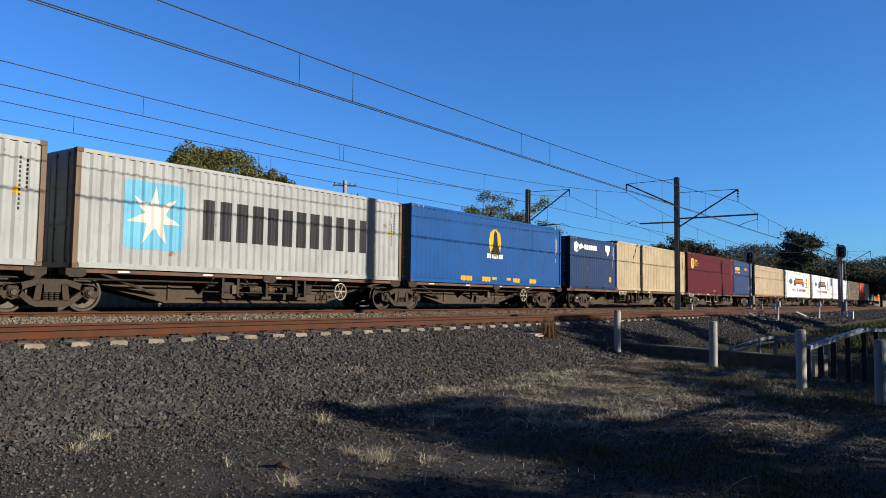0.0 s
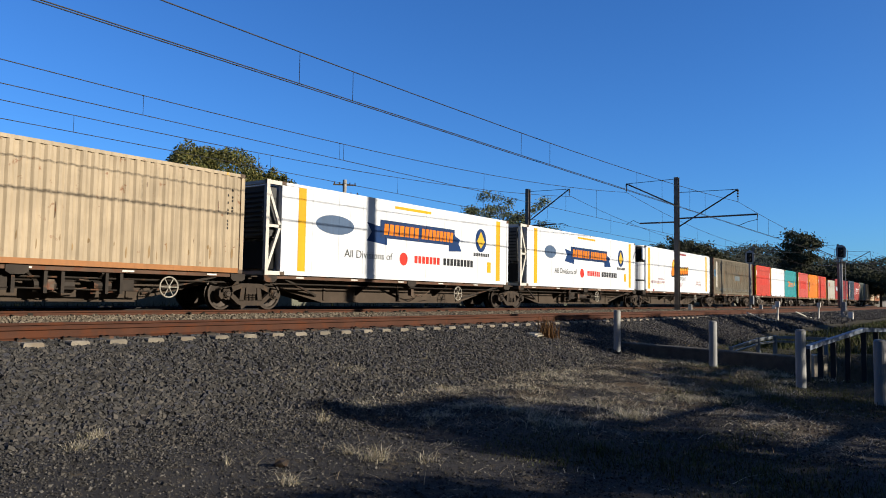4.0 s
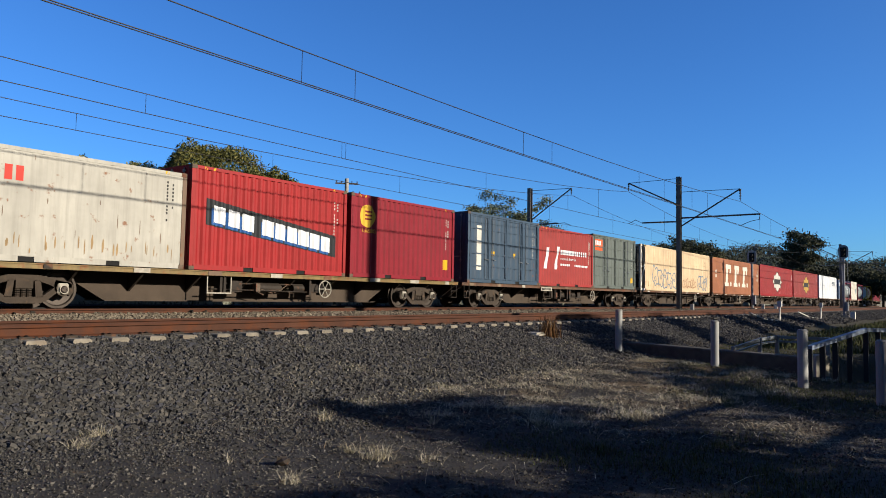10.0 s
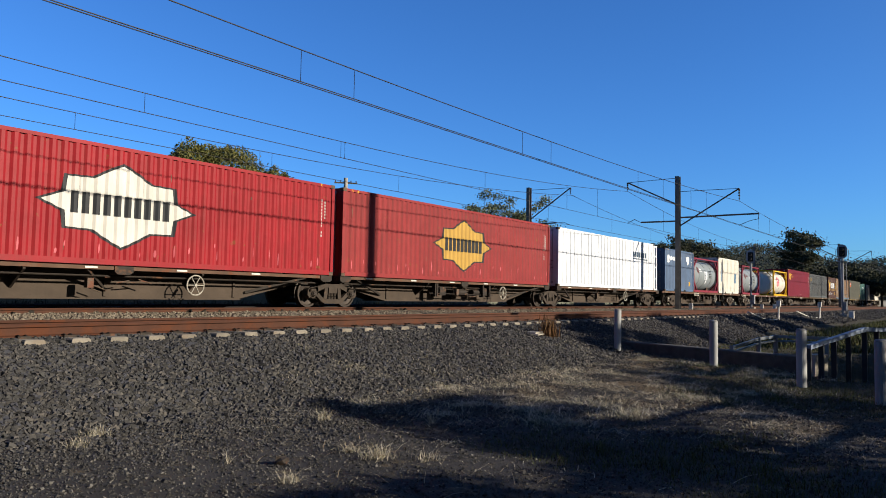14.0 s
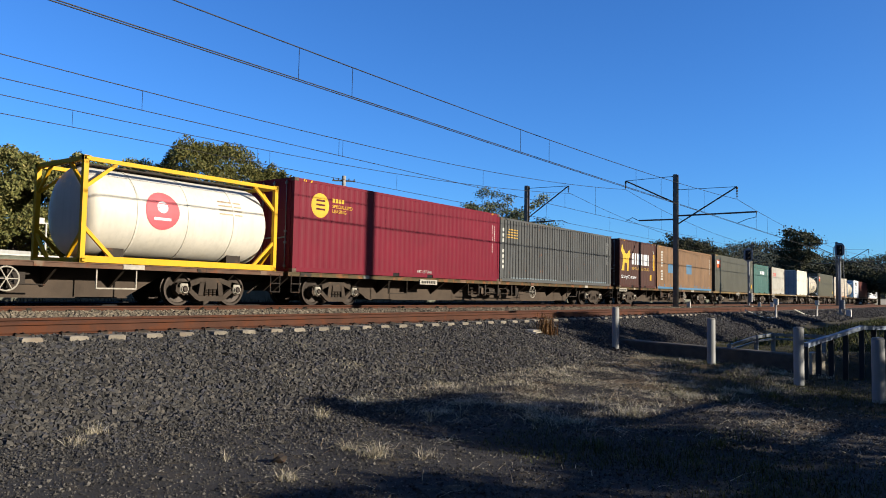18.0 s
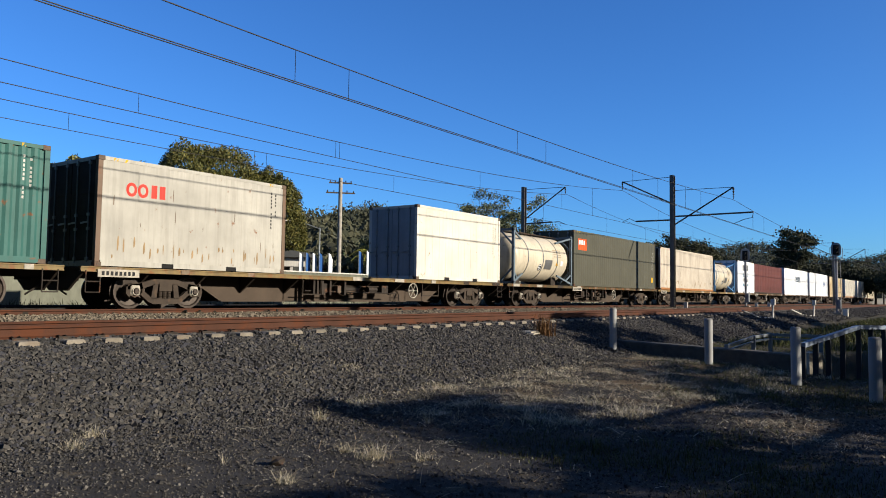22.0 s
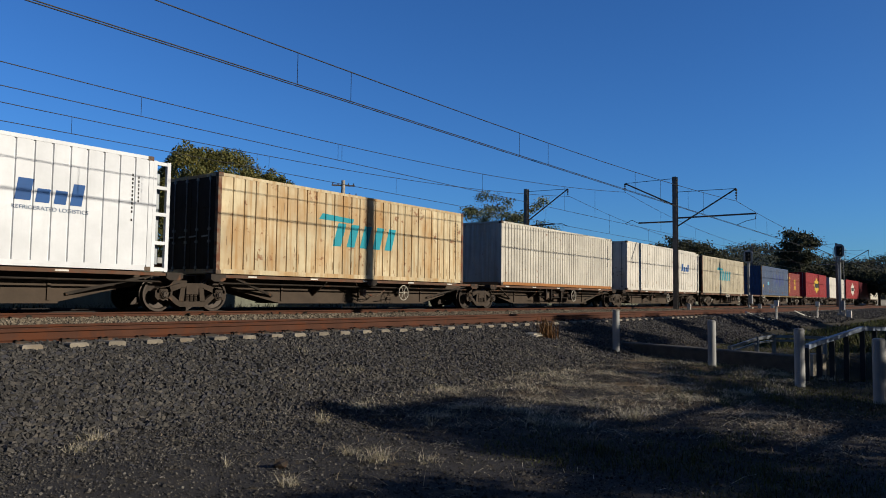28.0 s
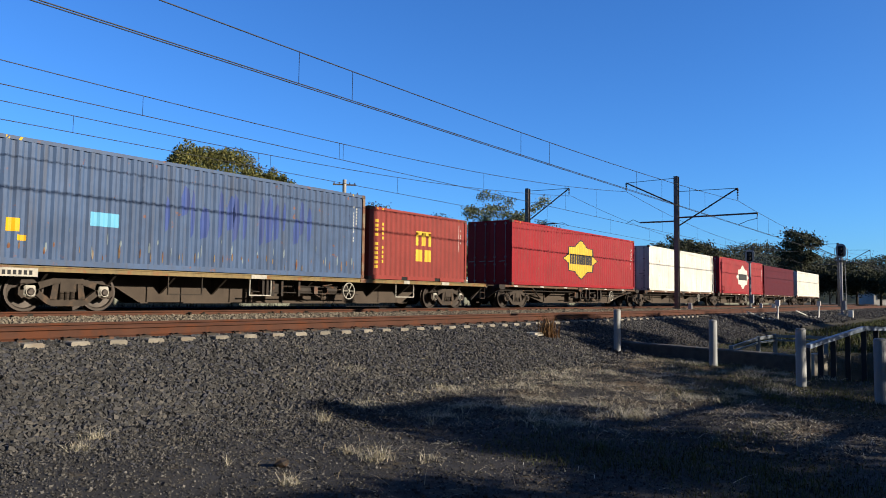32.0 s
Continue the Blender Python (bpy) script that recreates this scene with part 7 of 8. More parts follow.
part("limb", made(lambda bm: (tube(bm, (-0.1, 0, 3.0), (-2.4, 0.2, 3.25), 0.085, 7, 0.07), tube(bm, (-2.4, 0.2, 3.25), (-4.6, 0.45, 3.25), 0.07, 7, 0.05))), M_BARK, _p)


def power_pole(bm, h, r):
    tube(bm, (0, 0, 0), (0, 0, h), r, 14, r * 0.86)


_p = thing("power_pole", pose(25.5, -3.8, 0), "tall round timber power pole on the verge", "pole")
part("shaft", made(power_pole, 14.5, 0.27), M_BARK, _p)
part("cross_arm", made(lambda bm: box(bm, -0.06, 0.06, -1.1, 1.1, 13.7, 13.85)), M_BARK, _p)


# unseen trees, added behind and left of the camera to block sky light
_r = np.random.RandomState(5)
solid("tree_belt", leaf_cloud(np.stack([_r.uniform(-150, 220, 15000), _r.uniform(-62, -44, 15000), 15 * _r.rand(15000)], 1), 1, 0.3, 1.1, 6), M_FAR, "dense belt of dark trees across the road", "trees", kind="stuff")
solid("tree_belt", leaf_cloud(np.concatenate([np.stack([_r.uniform(-75, -6, 16000), _r.uniform(-44, 5, 16000), 19 * _r.rand(16000)], 1), np.stack([_r.uniform(-75, 2, 9000), _r.uniform(30, 64, 9000), 16 * _r.rand(9000)], 1)]), 1, 0.3, 1.1, 8),
      M_FAR, "dense belt of tall dark trees on both sides of the cutting", "trees", kind="stuff")


def bearing(px, dist):
    """A place at a bearing, in degrees from the line across the tracks, and a distance."""
    return dist * math.sin(radians(px)), dist * math.cos(radians(px))


def dome(x, y, h, wide, base, label, seed, leaves=26000, size=0.17, group="fig trees beyond the car park", leaf=None, open_=0.22):
    """A broad tree: a short trunk with limbs, and a close crown whose lumpy outside is a dome."""
    r = np.random.RandomState(seed)
    z = ground_z(x, y) - 0.05
    ob = thing("tree", pose(x, y, z), label, "tree", group)
    bm = bmesh.new()
    limbs(bm, Vector((0, 0, 0)), Vector((0.3, 0.2, h * 0.75)), 0.5, random.Random(seed), 10, wide * 0.55)
    part("trunk", bm, M_BARK, ob, smooth=True)
    d = r.normal(0, 1, (leaves, 3))
    d /= np.linalg.norm(d, axis=1)[:, None]
    lump = np.array([1 + 0.15 * noise.noise((a * 2.2 + seed, b * 2.2, c * 2.2)) + 0.15 * noise.noise((a * 5, b * 5 + seed, c * 5)) for a, b, c in d])
    k = (lump * (0.84 + 0.16 * r.rand(leaves) ** 0.5))[:, None]
    pts = d * k * np.array((wide, wide, (h - base) / 1.5)) + np.array((0, 0, base + (h - base) / 3))
    pts = pts[pts[:, 2] > base * 0.8]
    gap = np.array([noise.noise((a * 0.42 + seed, b * 0.42, c * 0.55)) for a, b, c in pts])
    pts = pts[gap < open_ + 0.6 * np.clip((pts[:, 2] - h * 0.62) / (h * 0.15), 0, 1)]
    part("crown", leaf_cloud(pts, 1, 0.1, size * 1.6, seed), leaf or M_LEAF, ob)
    return ob


# far side: figs beyond the car park, gums and bush behind
for _k, (_a, _d, _h, _w, _b) in enumerate(((35.9, 70, 14.2, 6.9, 2.4), (31.5, 72, 12.2, 4.8, 3.6), (40.8, 69, 12.2, 3.3, 2.4), (27.6, 72, 12.2, 5.6, 4.0), (23.4, 70, 12.2, 5.2, 4.0), (19.4, 70, 12.0, 4.8, 3.6))):
    dome(*bearing(_a, _d), _h, _w, _b, "broad dark olive fig tree with a domed crown", 11 + _k, 100000 if _k == 0 else 60000, 0.075 if _k < 3 else 0.1, leaf=M_OLIVE if _k in (1, 3, 4, 5) else M_LEAF, open_=0.22 if _k in (0, 2) else 0.1)
for _k, (_a, _d, _h, _w) in enumerate(((58.4, 92, 12.0, 4.2), (56.3, 90, 10.2, 4.0), (59.8, 94, 10.6, 3.6), (48.6, 95, 8.0, 2.4), (50.0, 99, 7.0, 2.2))):
    tree(*bearing(_a, _d), _h, _w, "sparse gum tree with open clumps of grey-green leaves", M_GUM, 0.3, 13, 130, 0.42, 0.14, 31 + _k, 0.4, "gum trees", "gum_tree", 0.05, 0.55)
for _k, (_a, _d, _h, _w) in enumerate(((46.6, 110, 4.6, 3.0), (43.0, 110, 4.6, 3.0), (52.2, 110, 6.2, 3.6), (54.6, 115, 6.0, 3.8), (66.3, 140, 10.4, 1.3), (67.6, 145, 9.0, 2.0))):
    tree(*bearing(_a, _d), _h, _w, "dark green tree beyond the railway yard", M_FAR, 0.3, 11, 60, 0.7, 0.3, 41 + _k, 0.1, "trees beyond the yard")
for _k, (_a, _d, _h, _w) in enumerate(((70.2, 170, 12.6, 3.0), (71.6, 172, 14.0, 3.2), (73.0, 176, 13.6, 3.2), (74.2, 182, 12.0, 2.8), (79.6, 152, 13.0, 2.7), (79.2, 158, 8.4, 2.2))):
    tree(*bearing(_a, _d), _h, _w, "tall olive bushland tree near the line", M_BUSH, 0.35, 15, 110, 0.62, 0.24, 61 + _k, 0.25, "bushland trees", flatness=0.6)
for _k, (_a, _d, _h, _w) in enumerate(((68.4, 180, 5.5, 2.6), (75.8, 200, 7.0, 2.8), (77.0, 190, 6.2, 2.8), (78.2, 180, 5.4, 2.6), (80.6, 165, 5.6, 2.6), (81.8, 165, 7.0, 2.6), (83.0, 165, 6.0, 2.6), (84.4, 160, 5.2, 2.4), (85.8, 155, 5.2, 2.4), (87.2, 150, 5.2, 2.4))):
    tree(*bearing(_a, _d), _h, _w, "dark low bush beside the far line", M_BUSH, 0.25, 12, 120, 0.7, 0.24, 81 + _k, 0.02, "bushland trees", flatness=0.7)


def ridge(a, j, m, a0, a1, rise, seed):
    u = (a - a0) / (a1 - a0)
    edge = min(1, 4 * u, 4 * (1 - u))
    return rise * edge * math.cos((j - m / 2) / m * math.pi) * (0.85 + 0.3 * noise.noise((a * 0.15, j * 0.3, seed))) - 4


def hill(bm, a0, a1, dist, rise, seed):
    """A wooded ridge between two bearings."""
    n, m = 60, 10
    g = [[bm.verts.new((*bearing(a0 + (a1 - a0) * i / n, dist + 90 * (j - m / 2)), ridge(a0 + (a1 - a0) * i / n, j, m, a0, a1, rise, seed))) for j in range(m + 1)] for i in range(n + 1)]
    for p, q in zip(g, g[1:]):
        for j in range(m):
            bm.faces.new((p[j], q[j], q[j + 1], p[j + 1]))


def canopy(a0, a1, dist, rise, seed, count, size):
    """The treetops over the near half of a ridge."""
    r = np.random.RandomState(seed)
    out = []
    for k in range(count):
        a, j = r.uniform(a0, a1), r.uniform(0.3, 5.6)
        out.append((*bearing(a, dist + 90 * (j - 5)), ridge(a, j, 10, a0, a1, rise, seed) + size * (0.5 + 1.6 * max(0, noise.noise((a * 3, j * 4, seed))) + r.rand())))
    return leaf_cloud(np.array(out), 10, size * 0.6, size * 0.22, seed)


M_HILLTREE = island_mat("hill_leaf", ("#4a4c3c", "#535443", "#3f4234", "#5d5b46"), 0.9)
M_HILL = mat("wooded_hill", "#2c3a30", 1.0, 0, 0.5, 0.06, 1.0, 0.5)
for _a0, _a1, _d, _rise, _seed, _n, _s in ((62, 112, 1100, 70, 3, 9000, 5.0), (33, 54.5, 520, 56, 7, 7000, 3.0)):
    solid("backdrop_hill", made(hill, _a0, _a1, _d, _rise, _seed), M_HILL, "dark wooded ridge behind the railway", "hill", kind="structure", smooth=True)
    solid("hill_canopy", canopy(_a0, _a1, _d, _rise, _seed, _n, _s), M_HILLTREE, "treetops over a distant wooded ridge", "trees", kind="stuff")


# ---- beside the path: bollards, culvert, rails, weeds ----
M_POST = paint("bollard_grey", "#b2b3b2", 0.35)
M_CAP = paint("bollard_cap", "#8e8c88", 0.3)
for _x, _y, _h, _lab in ((18.9, 8.0, 1.12, "white round bollard on the grass verge"), (17.75, 5.15, 1.07, "white round bollard near a concrete kerb"), (15.21, 2.81, 1.08, "white round bollard in the shade"), (13.1, 1.31, 1.0, "white round bollard in deep shade")):
    _b = thing("bollard", pose(_x, _y, ground_z(_x, _y) - 0.03), _lab, "bollard", "bollards along the verge")
    part("post", made(lambda bm: tube(bm, (0, 0, 0), (0, 0, _h), 0.092, 20)), M_POST, _b, smooth=False)
    part("cap", made(lambda bm: tube(bm, (0, 0, _h), (0, 0, _h + 0.03), 0.097, 20, 0.07)), M_CAP, _b)

M_OLDCONC = mat("dark_concrete", "#5d5850", 0.9, 0, 0.35, 3, 0.4, 40, 0.3, "#3a382f", 0.3)
_c = thing("culvert_wall", pose(18.1, 3.2, -0.05, 0, 0, math.degrees(math.atan2(5.05, 2.1))), "low weathered concrete culvert wall beside the path", "wall")
part("wall", made(lambda bm: (box(bm, 0, 5.5, -0.2, 0.2, 0, 0.4), bmesh.ops.bevel(bm, geom=bm.edges[:], offset=0.025, segments=1, affect="EDGES"))), M_OLDCONC, _c)
part("end_block", made(lambda bm: box(bm, -0.3, -0.01, -0.24, 0.24, 0, 0.46)), M_CONC, _c, "paler concrete end block")
_g = thing("guard_rail", pose(0, 0, 0), "bent galvanised guard rail beside the culvert", "guard rail")
_pts = [(20.6, 5.5, 0.3), (22.0, 5.15, 0.5), (22.9, 4.9, 0.55), (23.0, 3.6, 0.55)]
for _a, _b in zip(_pts, _pts[1:]):
    part("rail", made(lambda bm: (beam(bm, _a, _b, 0.05, 0.08), beam(bm, (_a[0], _a[1], _a[2] - 0.12), (_b[0], _b[1], _b[2] - 0.12), 0.05, 0.05))), M_GALV, _g)
for _p in _pts:
    part("post", made(lambda bm: box(bm, _p[0] - 0.05, _p[0] + 0.05, _p[1] - 0.05, _p[1] + 0.05, -0.1, _p[2] + 0.05)), M_GALV, _g)
_h = thing("handrail", pose(0, 0, 0), "blue-grey painted steel handrail with posts along a ramp", "handrail")
# posts darkened for the shade here; the rail's blue-grey holds the sky's tint
M_BLUEGREY = paint("dark_grey_post", "#3a3d40", 0.3)
M_RAILTOP = paint("blue_grey_rail", "#8894a6", 0.3)
_pts = [(15.95, 2.82, 0.67), (16.78, 2.73, 0.73), (17.61, 2.62, 0.78), (18.44, 2.46, 0.86), (19.47, 2.27, 0.95), (20.29, 2.11, 0.93), (21.41, 1.95, 0.90), (22.6, 1.8, 0.9)]
for _a, _b in zip(_pts, _pts[1:]):
    part("top_rail", made(lambda bm: beam(bm, _a, _b, 0.1, 0.09)), M_RAILTOP, _h, "galvanised flat top rail")
for _p in _pts:
    part("post", made(lambda bm: box(bm, _p[0] - 0.05, _p[0] + 0.05, _p[1] - 0.05, _p[1] + 0.05, -0.9, _p[2] - 0.02)), M_BLUEGREY, _h)


def rubble(bm, seed):
    r = random.Random(seed)
    for k in range(5):
        x, y, w, d, t = r.uniform(-0.6, 0.6), r.uniform(-0.2, 0.2), r.uniform(0.12, 0.3), r.uniform(0.1, 0.25), r.uniform(0.04, 0.1)
        slab(bm, [(x - w, 0.0), (x + w * 0.9, 0.02), (x + w * 0.7, t), (x - w * 0.8, t * 0.8)], y - d, y + d)


solid("concrete_rubble", made(rubble, 4), M_CONC, "flat broken pieces of pale concrete on the ballast", "rubble", at=pose(17.3, 9.55, ground_z(17.3, 9.55) - 0.01))
_r = np.random.RandomState(77)
_xy = np.stack([17.45 + 0.16 * _r.randn(260), 9.3 + 0.12 * _r.randn(260)], 1)
blades("dead_weed", on_ground(_xy, -0.02), 0.25 + 0.5 * _r.rand(260), island_mat("dead_weed", ("#6a4a2c", "#7a5a38", "#5a4028", "#866844")), "upright dead brown weed on the ballast", 78, 0.35, 0.006, "weed", "")


def lump(bm):
    box(bm, -0.1, 0.1, -0.07, 0.07, -0.02, 0.12)
    bmesh.ops.bevel(bm, geom=bm.edges[:], offset=0.04, segments=1, affect="EDGES")
    for k, v in enumerate(bm.verts):
        v.co += Vector((0.03 * math.sin(k * 2), 0.02 * math.cos(k * 3), 0.02 * math.sin(k)))


solid("stone", made(lambda bm: (lump(bm), bm.transform(Matrix.Scale(0.6, 4)))), M_STEEL, "dark angular stone on the gravel", "stone", at=pose(4.62, 5.15, ground_z(4.62, 5.15)))


# ---- signals and boxes beside the line ----
M_SIGNAL = paint("grey_signal_steel", "#94979a", 0.3)
def signal(x, y, z, h, label, ladder):
    ob = thing("railway_signal", pose(x, y, z), label, "signal", "signals")
    part("post", made(lambda bm: tube(bm, (0, 0, 0), (0, 0, h - 0.9), 0.09, 12)), M_SIGNAL, ob)
    part("backing_board", made(lambda bm: (lathe_board(bm, h))), M_GALV, ob, "grey rounded backing board")
    part("signal_head", made(lambda bm: box(bm, -0.14, -0.055, -0.2, 0.2, h - 0.95, h - 0.2)), M_BLACK, ob, "black lamp housing")
    part("hood", made(lambda bm: [tube(bm, (-0.14, 0, h - 0.75 + k * 0.34), (-0.34, 0, h - 0.72 + k * 0.34), 0.12, 10) for k in range(2)]), M_BLACK, ob)
    part("base", made(lambda bm: box(bm, -0.3, 0.3, -0.3, 0.3, -0.2, 0.3)), M_CONC, ob)
    part("junction_box", made(lambda bm: box(bm, -0.25, 0.1, -0.28, -0.1, 0.6, 1.3)), M_SIGNAL, ob, "pale metal junction box")
    if ladder:
        part("platform", made(lambda bm: box(bm, -0.35, 0.55, -0.4, 0.4, h - 1.35, h - 1.3)), M_SIGNAL, ob)
        part("guard", made(lambda bm: [tube(bm, (sx, sy, h - 1.3), (sx, sy, h - 0.4), 0.02, 6) for sx in (-0.33, 0.53) for sy in (-0.38, 0.38)] + [beam(bm, (-0.33, sy, h - 0.4), (0.53, sy, h - 0.4), 0.03, 0.03) for sy in (-0.38, 0.38)]), M_SIGNAL, ob)
        part("ladder", made(lambda bm: [tube(bm, (0.95, sy, 0), (0.45, sy, h - 1.3), 0.025, 6) for sy in (-0.2, 0.2)] + [tube(bm, (0.95 - 0.5 * k / 12, -0.2, k * (h - 1.3) / 12), (0.95 - 0.5 * k / 12, 0.2, k * (h - 1.3) / 12), 0.014, 5) for k in range(1, 12)]), M_SIGNAL, ob, "steel ladder leaning on the post")
        part("cabinet", made(lambda bm: box(bm, -0.2, 0.2, -0.75, -0.4, -0.1, 0.55)), P["post_white"], ob, "white cabinet")
    return ob


def lathe_board(bm, h):
    pts = [(math.cos(k * math.tau / 24) * 0.36, math.sin(k * math.tau / 24) * 0.36 + (h - 0.36 if math.sin(k * math.tau / 24) >= 0 else h - 0.75)) for k in range(24)]
    a = [bm.verts.new((-0.06, y, z)) for y, z in pts]
    b = [bm.verts.new((-0.02, y, z)) for y, z in pts]
    for k in range(24):
        bm.faces.new((a[k], a[(k + 1) % 24], b[(k + 1) % 24], b[k]))
    bm.faces.new(a)
    bm.faces.new(b[::-1])


signal(65.0, 9.0, 0.35, 5.75, "railway signal on a post with a ladder beside the line", True)
signal(63.0, 15.3, 0.75, 4.95, "small railway signal between the tracks", False)
for _x, _y in ((46.6, 14.9), (63.9, 14.7), (60.0, 12.9)):
    solid("marker_post", made(lambda bm: (box(bm, -0.05, 0.05, -0.12, 0.12, 0, 0.62), bmesh.ops.bevel(bm, geom=bm.edges[:], offset=0.015, segments=1, affect="EDGES"))), P["post_white"], "short white marker post between the tracks", "marker post", "marker posts", at=pose(_x, _y, 0.72))
for _x, _y in ((43.5, 9.15), (55.0, 9.0)):
    _e = thing("trackside_unit", pose(_x, _y, ground_z(_x, _y)), "white pipe and equipment stand beside the ballast", "equipment", "trackside units")
    part("stand", made(lambda bm: tube(bm, (0, 0, -0.1), (0, 0, 0.82), 0.05, 8)), P["post_white"], _e)
    part("box", made(lambda bm: box(bm, -0.09, 0.09, -0.11, 0.11, 0.8, 1.12)), P["post_white"], _e, "white equipment box")
    part("conduit", made(lambda bm: (tube(bm, (-0.1, 0, 0.05), (-1.6, 0.35, 0.12), 0.04, 8), tube(bm, (-1.6, 0.35, 0.12), (-3.2, 0.8, 0.5), 0.04, 8), tube(bm, (-0.1, 0, 0.05), (0, 0, 0.6), 0.04, 8))), P["post_white"], _e, "white conduit lying on the stones")


# ---- beyond the tracks: fence, car park, buildings ----
_f = thing("paling_fence", pose(0, 28.7, 0.58), "long pale grey paling fence along the railway", "fence")
M_FENCE = mat("fence_paint", "#7b7d6e", 0.8, 0, 0.2, 2, 0.1, 30, 0.4, spread=0.08)
part("rail", made(lambda bm: (box(bm, 0, 130, 0.02, 0.08, 0.3, 0.4), box(bm, 0, 130, 0.02, 0.08, 1.6, 1.7))), M_FENCE, _f)
part("cap", made(lambda bm: box(bm, 0, 130, -0.05, 0.1, 2.08, 2.14)), P["post_white"], _f, "white capping rail")
for _x in np.arange(6, 70, 0.3):
    part("paling", shared("paling", lambda bm: box(bm, -0.1497, 0.1497, -0.012, 0.012, 0, 2.08)), M_FENCE, _f, at=pose(_x, 0, 0))
part("fence_stretch", made(lambda bm: [box(bm, x - 0.1497, x + 0.1497, -0.012, 0.012, 0, 2.08) for x in list(np.arange(70, 130, 0.3)) + list(np.arange(0, 6, 0.3))]), M_FENCE, _f)["kind"] = "stuff"
for _x in np.arange(1, 130, 2.4):
    part("post", shared("fence_post", lambda bm: box(bm, -0.05, 0.05, 0.08, 0.18, -0.2, 2.1)), M_FENCE, _f, at=pose(_x, 0, 0))

# weeds added to darken the strip under the wagons, where only shade lies
_xy, _r = scatter(16000, 4, 95, 26.6, 28.6, 141, 1.2)
blades("fence_weeds", on_ground(_xy, -0.02), 0.2 + 0.5 * _r.rand(len(_xy)), island_mat("dark_weed", ("#33361f", "#3d3f26", "#2b2d1b", "#4a452c"), 0.9), "dark rank weeds along the foot of the fence", 142, 0.8, 0.02)
M_BRICK = mat("brown_brick", "#6b4a3c", 0.9, 0, 0.25, 6, 0.4, 25)
M_GLASS = mat("dark_window", "#1b2226", 0.12, 0, 0.1, 2, 0, spec=0.6)
M_ROOF = paint("pale_roof", "#cfcfca", 0.3)


def building(name, x, y, turn, wide, deep, high, wall, roof, label, windows):
    ob = thing(name, pose(x, y, 0.2, 0, 0, turn), label, "building", "buildings beyond the car park")
    part("wall", made(lambda bm: box(bm, 0, wide, 0, deep, 0, high)), wall, ob)
    part("roof", made(lambda bm: slab(bm, [(-0.4, high), (wide + 0.4, high), (wide + 0.4, high + 0.32), (wide / 2, high + 0.4), (-0.4, high + 0.32)], -0.6, deep + 0.6)), roof, ob)
    for k in range(windows):
        u = 0.6 + k * (wide - 1.2) / windows
        w = part("window", made(lambda bm: box(bm, u, u + (wide - 1.2) / windows - 0.5, -0.05, 0.02, high * 0.45, high * 0.82)), P["post_white"], ob)
        part("pane", made(lambda bm: box(bm, u + 0.08, u + (wide - 1.2) / windows - 0.58, -0.07, -0.052, high * 0.45 + 0.08, high * 0.82 - 0.08)), M_GLASS, w)
    return ob


def open_pavilion(x, y, turn, wide, deep, high, label):
    """A flat roof with a deep white fascia on columns, with a dark counter at the back."""
    ob = thing("pavilion", pose(x, y, 0.2, 0, 0, turn), label, "building", "buildings beyond the car park")
    part("roof", made(lambda bm: slab(bm, [(-0.4, high), (wide + 0.4, high), (wide + 0.6, high + 0.25), (wide * 0.5, high + 0.55), (-0.6, high + 0.3)], -0.5, deep + 0.4)), P["charcoal"], ob)
    part("fascia", made(lambda bm: box(bm, -0.1, wide + 0.1, -0.08, 0.0, high - 0.75, high - 0.02)), P["post_white"], ob, "white sign board")
    part("back_wall", made(lambda bm: box(bm, 0, wide, deep - 0.1, deep, 0, high - 0.02)), P["charcoal"], ob)
    part("counter", made(lambda bm: box(bm, 0.2, wide - 0.2, 0.6, 1.1, 0, 1.1)), M_BRICK, ob)
    for u in np.linspace(0.1, wide - 0.1, 3):
        for v in (0.12, deep - 0.3):
            part("column", shared(("column", high), lambda bm: box(bm, -0.11, 0.11, -0.11, 0.11, 0, high - 0.03)), P["post_white"], ob, at=pose(u, v, 0))
    return ob


building("shed", *bearing(20.8, 47), -23, 3.3, 4, 2.9, P["post_white"], M_ROOF, "small white shed with a pale roof beyond the fence", 1)
open_pavilion(*bearing(41.3, 62), -42, 2.7, 3.2, 4.3, "small open white pavilion with columns beside the car park")
open_pavilion(*bearing(37.6, 62), -38, 3.4, 3.2, 4.5, "open white pavilion with a brown counter under a tree")
building("shop", *bearing(30.9, 55), -31, 3.0, 4, 3.5, M_BRICK, M_ROOF, "low brown brick building with a white fascia", 3)
building("house", *bearing(84.0, 175), -60, 9.0, 7, 4.2, P["post_white"], P["charcoal"], "small pale house beside the far line", 3)
building("house", *bearing(17.2, 48), -19, 5.4, 5, 2.6, P["ivory"], M_ROOF, "pale low building beyond the fence", 3)
for _a, _w, _h in ((42.2, 0.5, 2.6), (43.0, 0.7, 3.0)):
    _x, _y = bearing(_a, 56)
    solid("panel_sign", made(lambda bm: (box(bm, -_w / 2, _w / 2, -0.06, 0.06, 0, _h), bmesh.ops.bevel(bm, geom=bm.edges[:], offset=0.02, segments=1, affect="EDGES"))), P["post_white"], "plain white upright panel in the car park", "sign", "panels in the car park", at=pose(_x, _y, 0.1, 0, 0, -43))
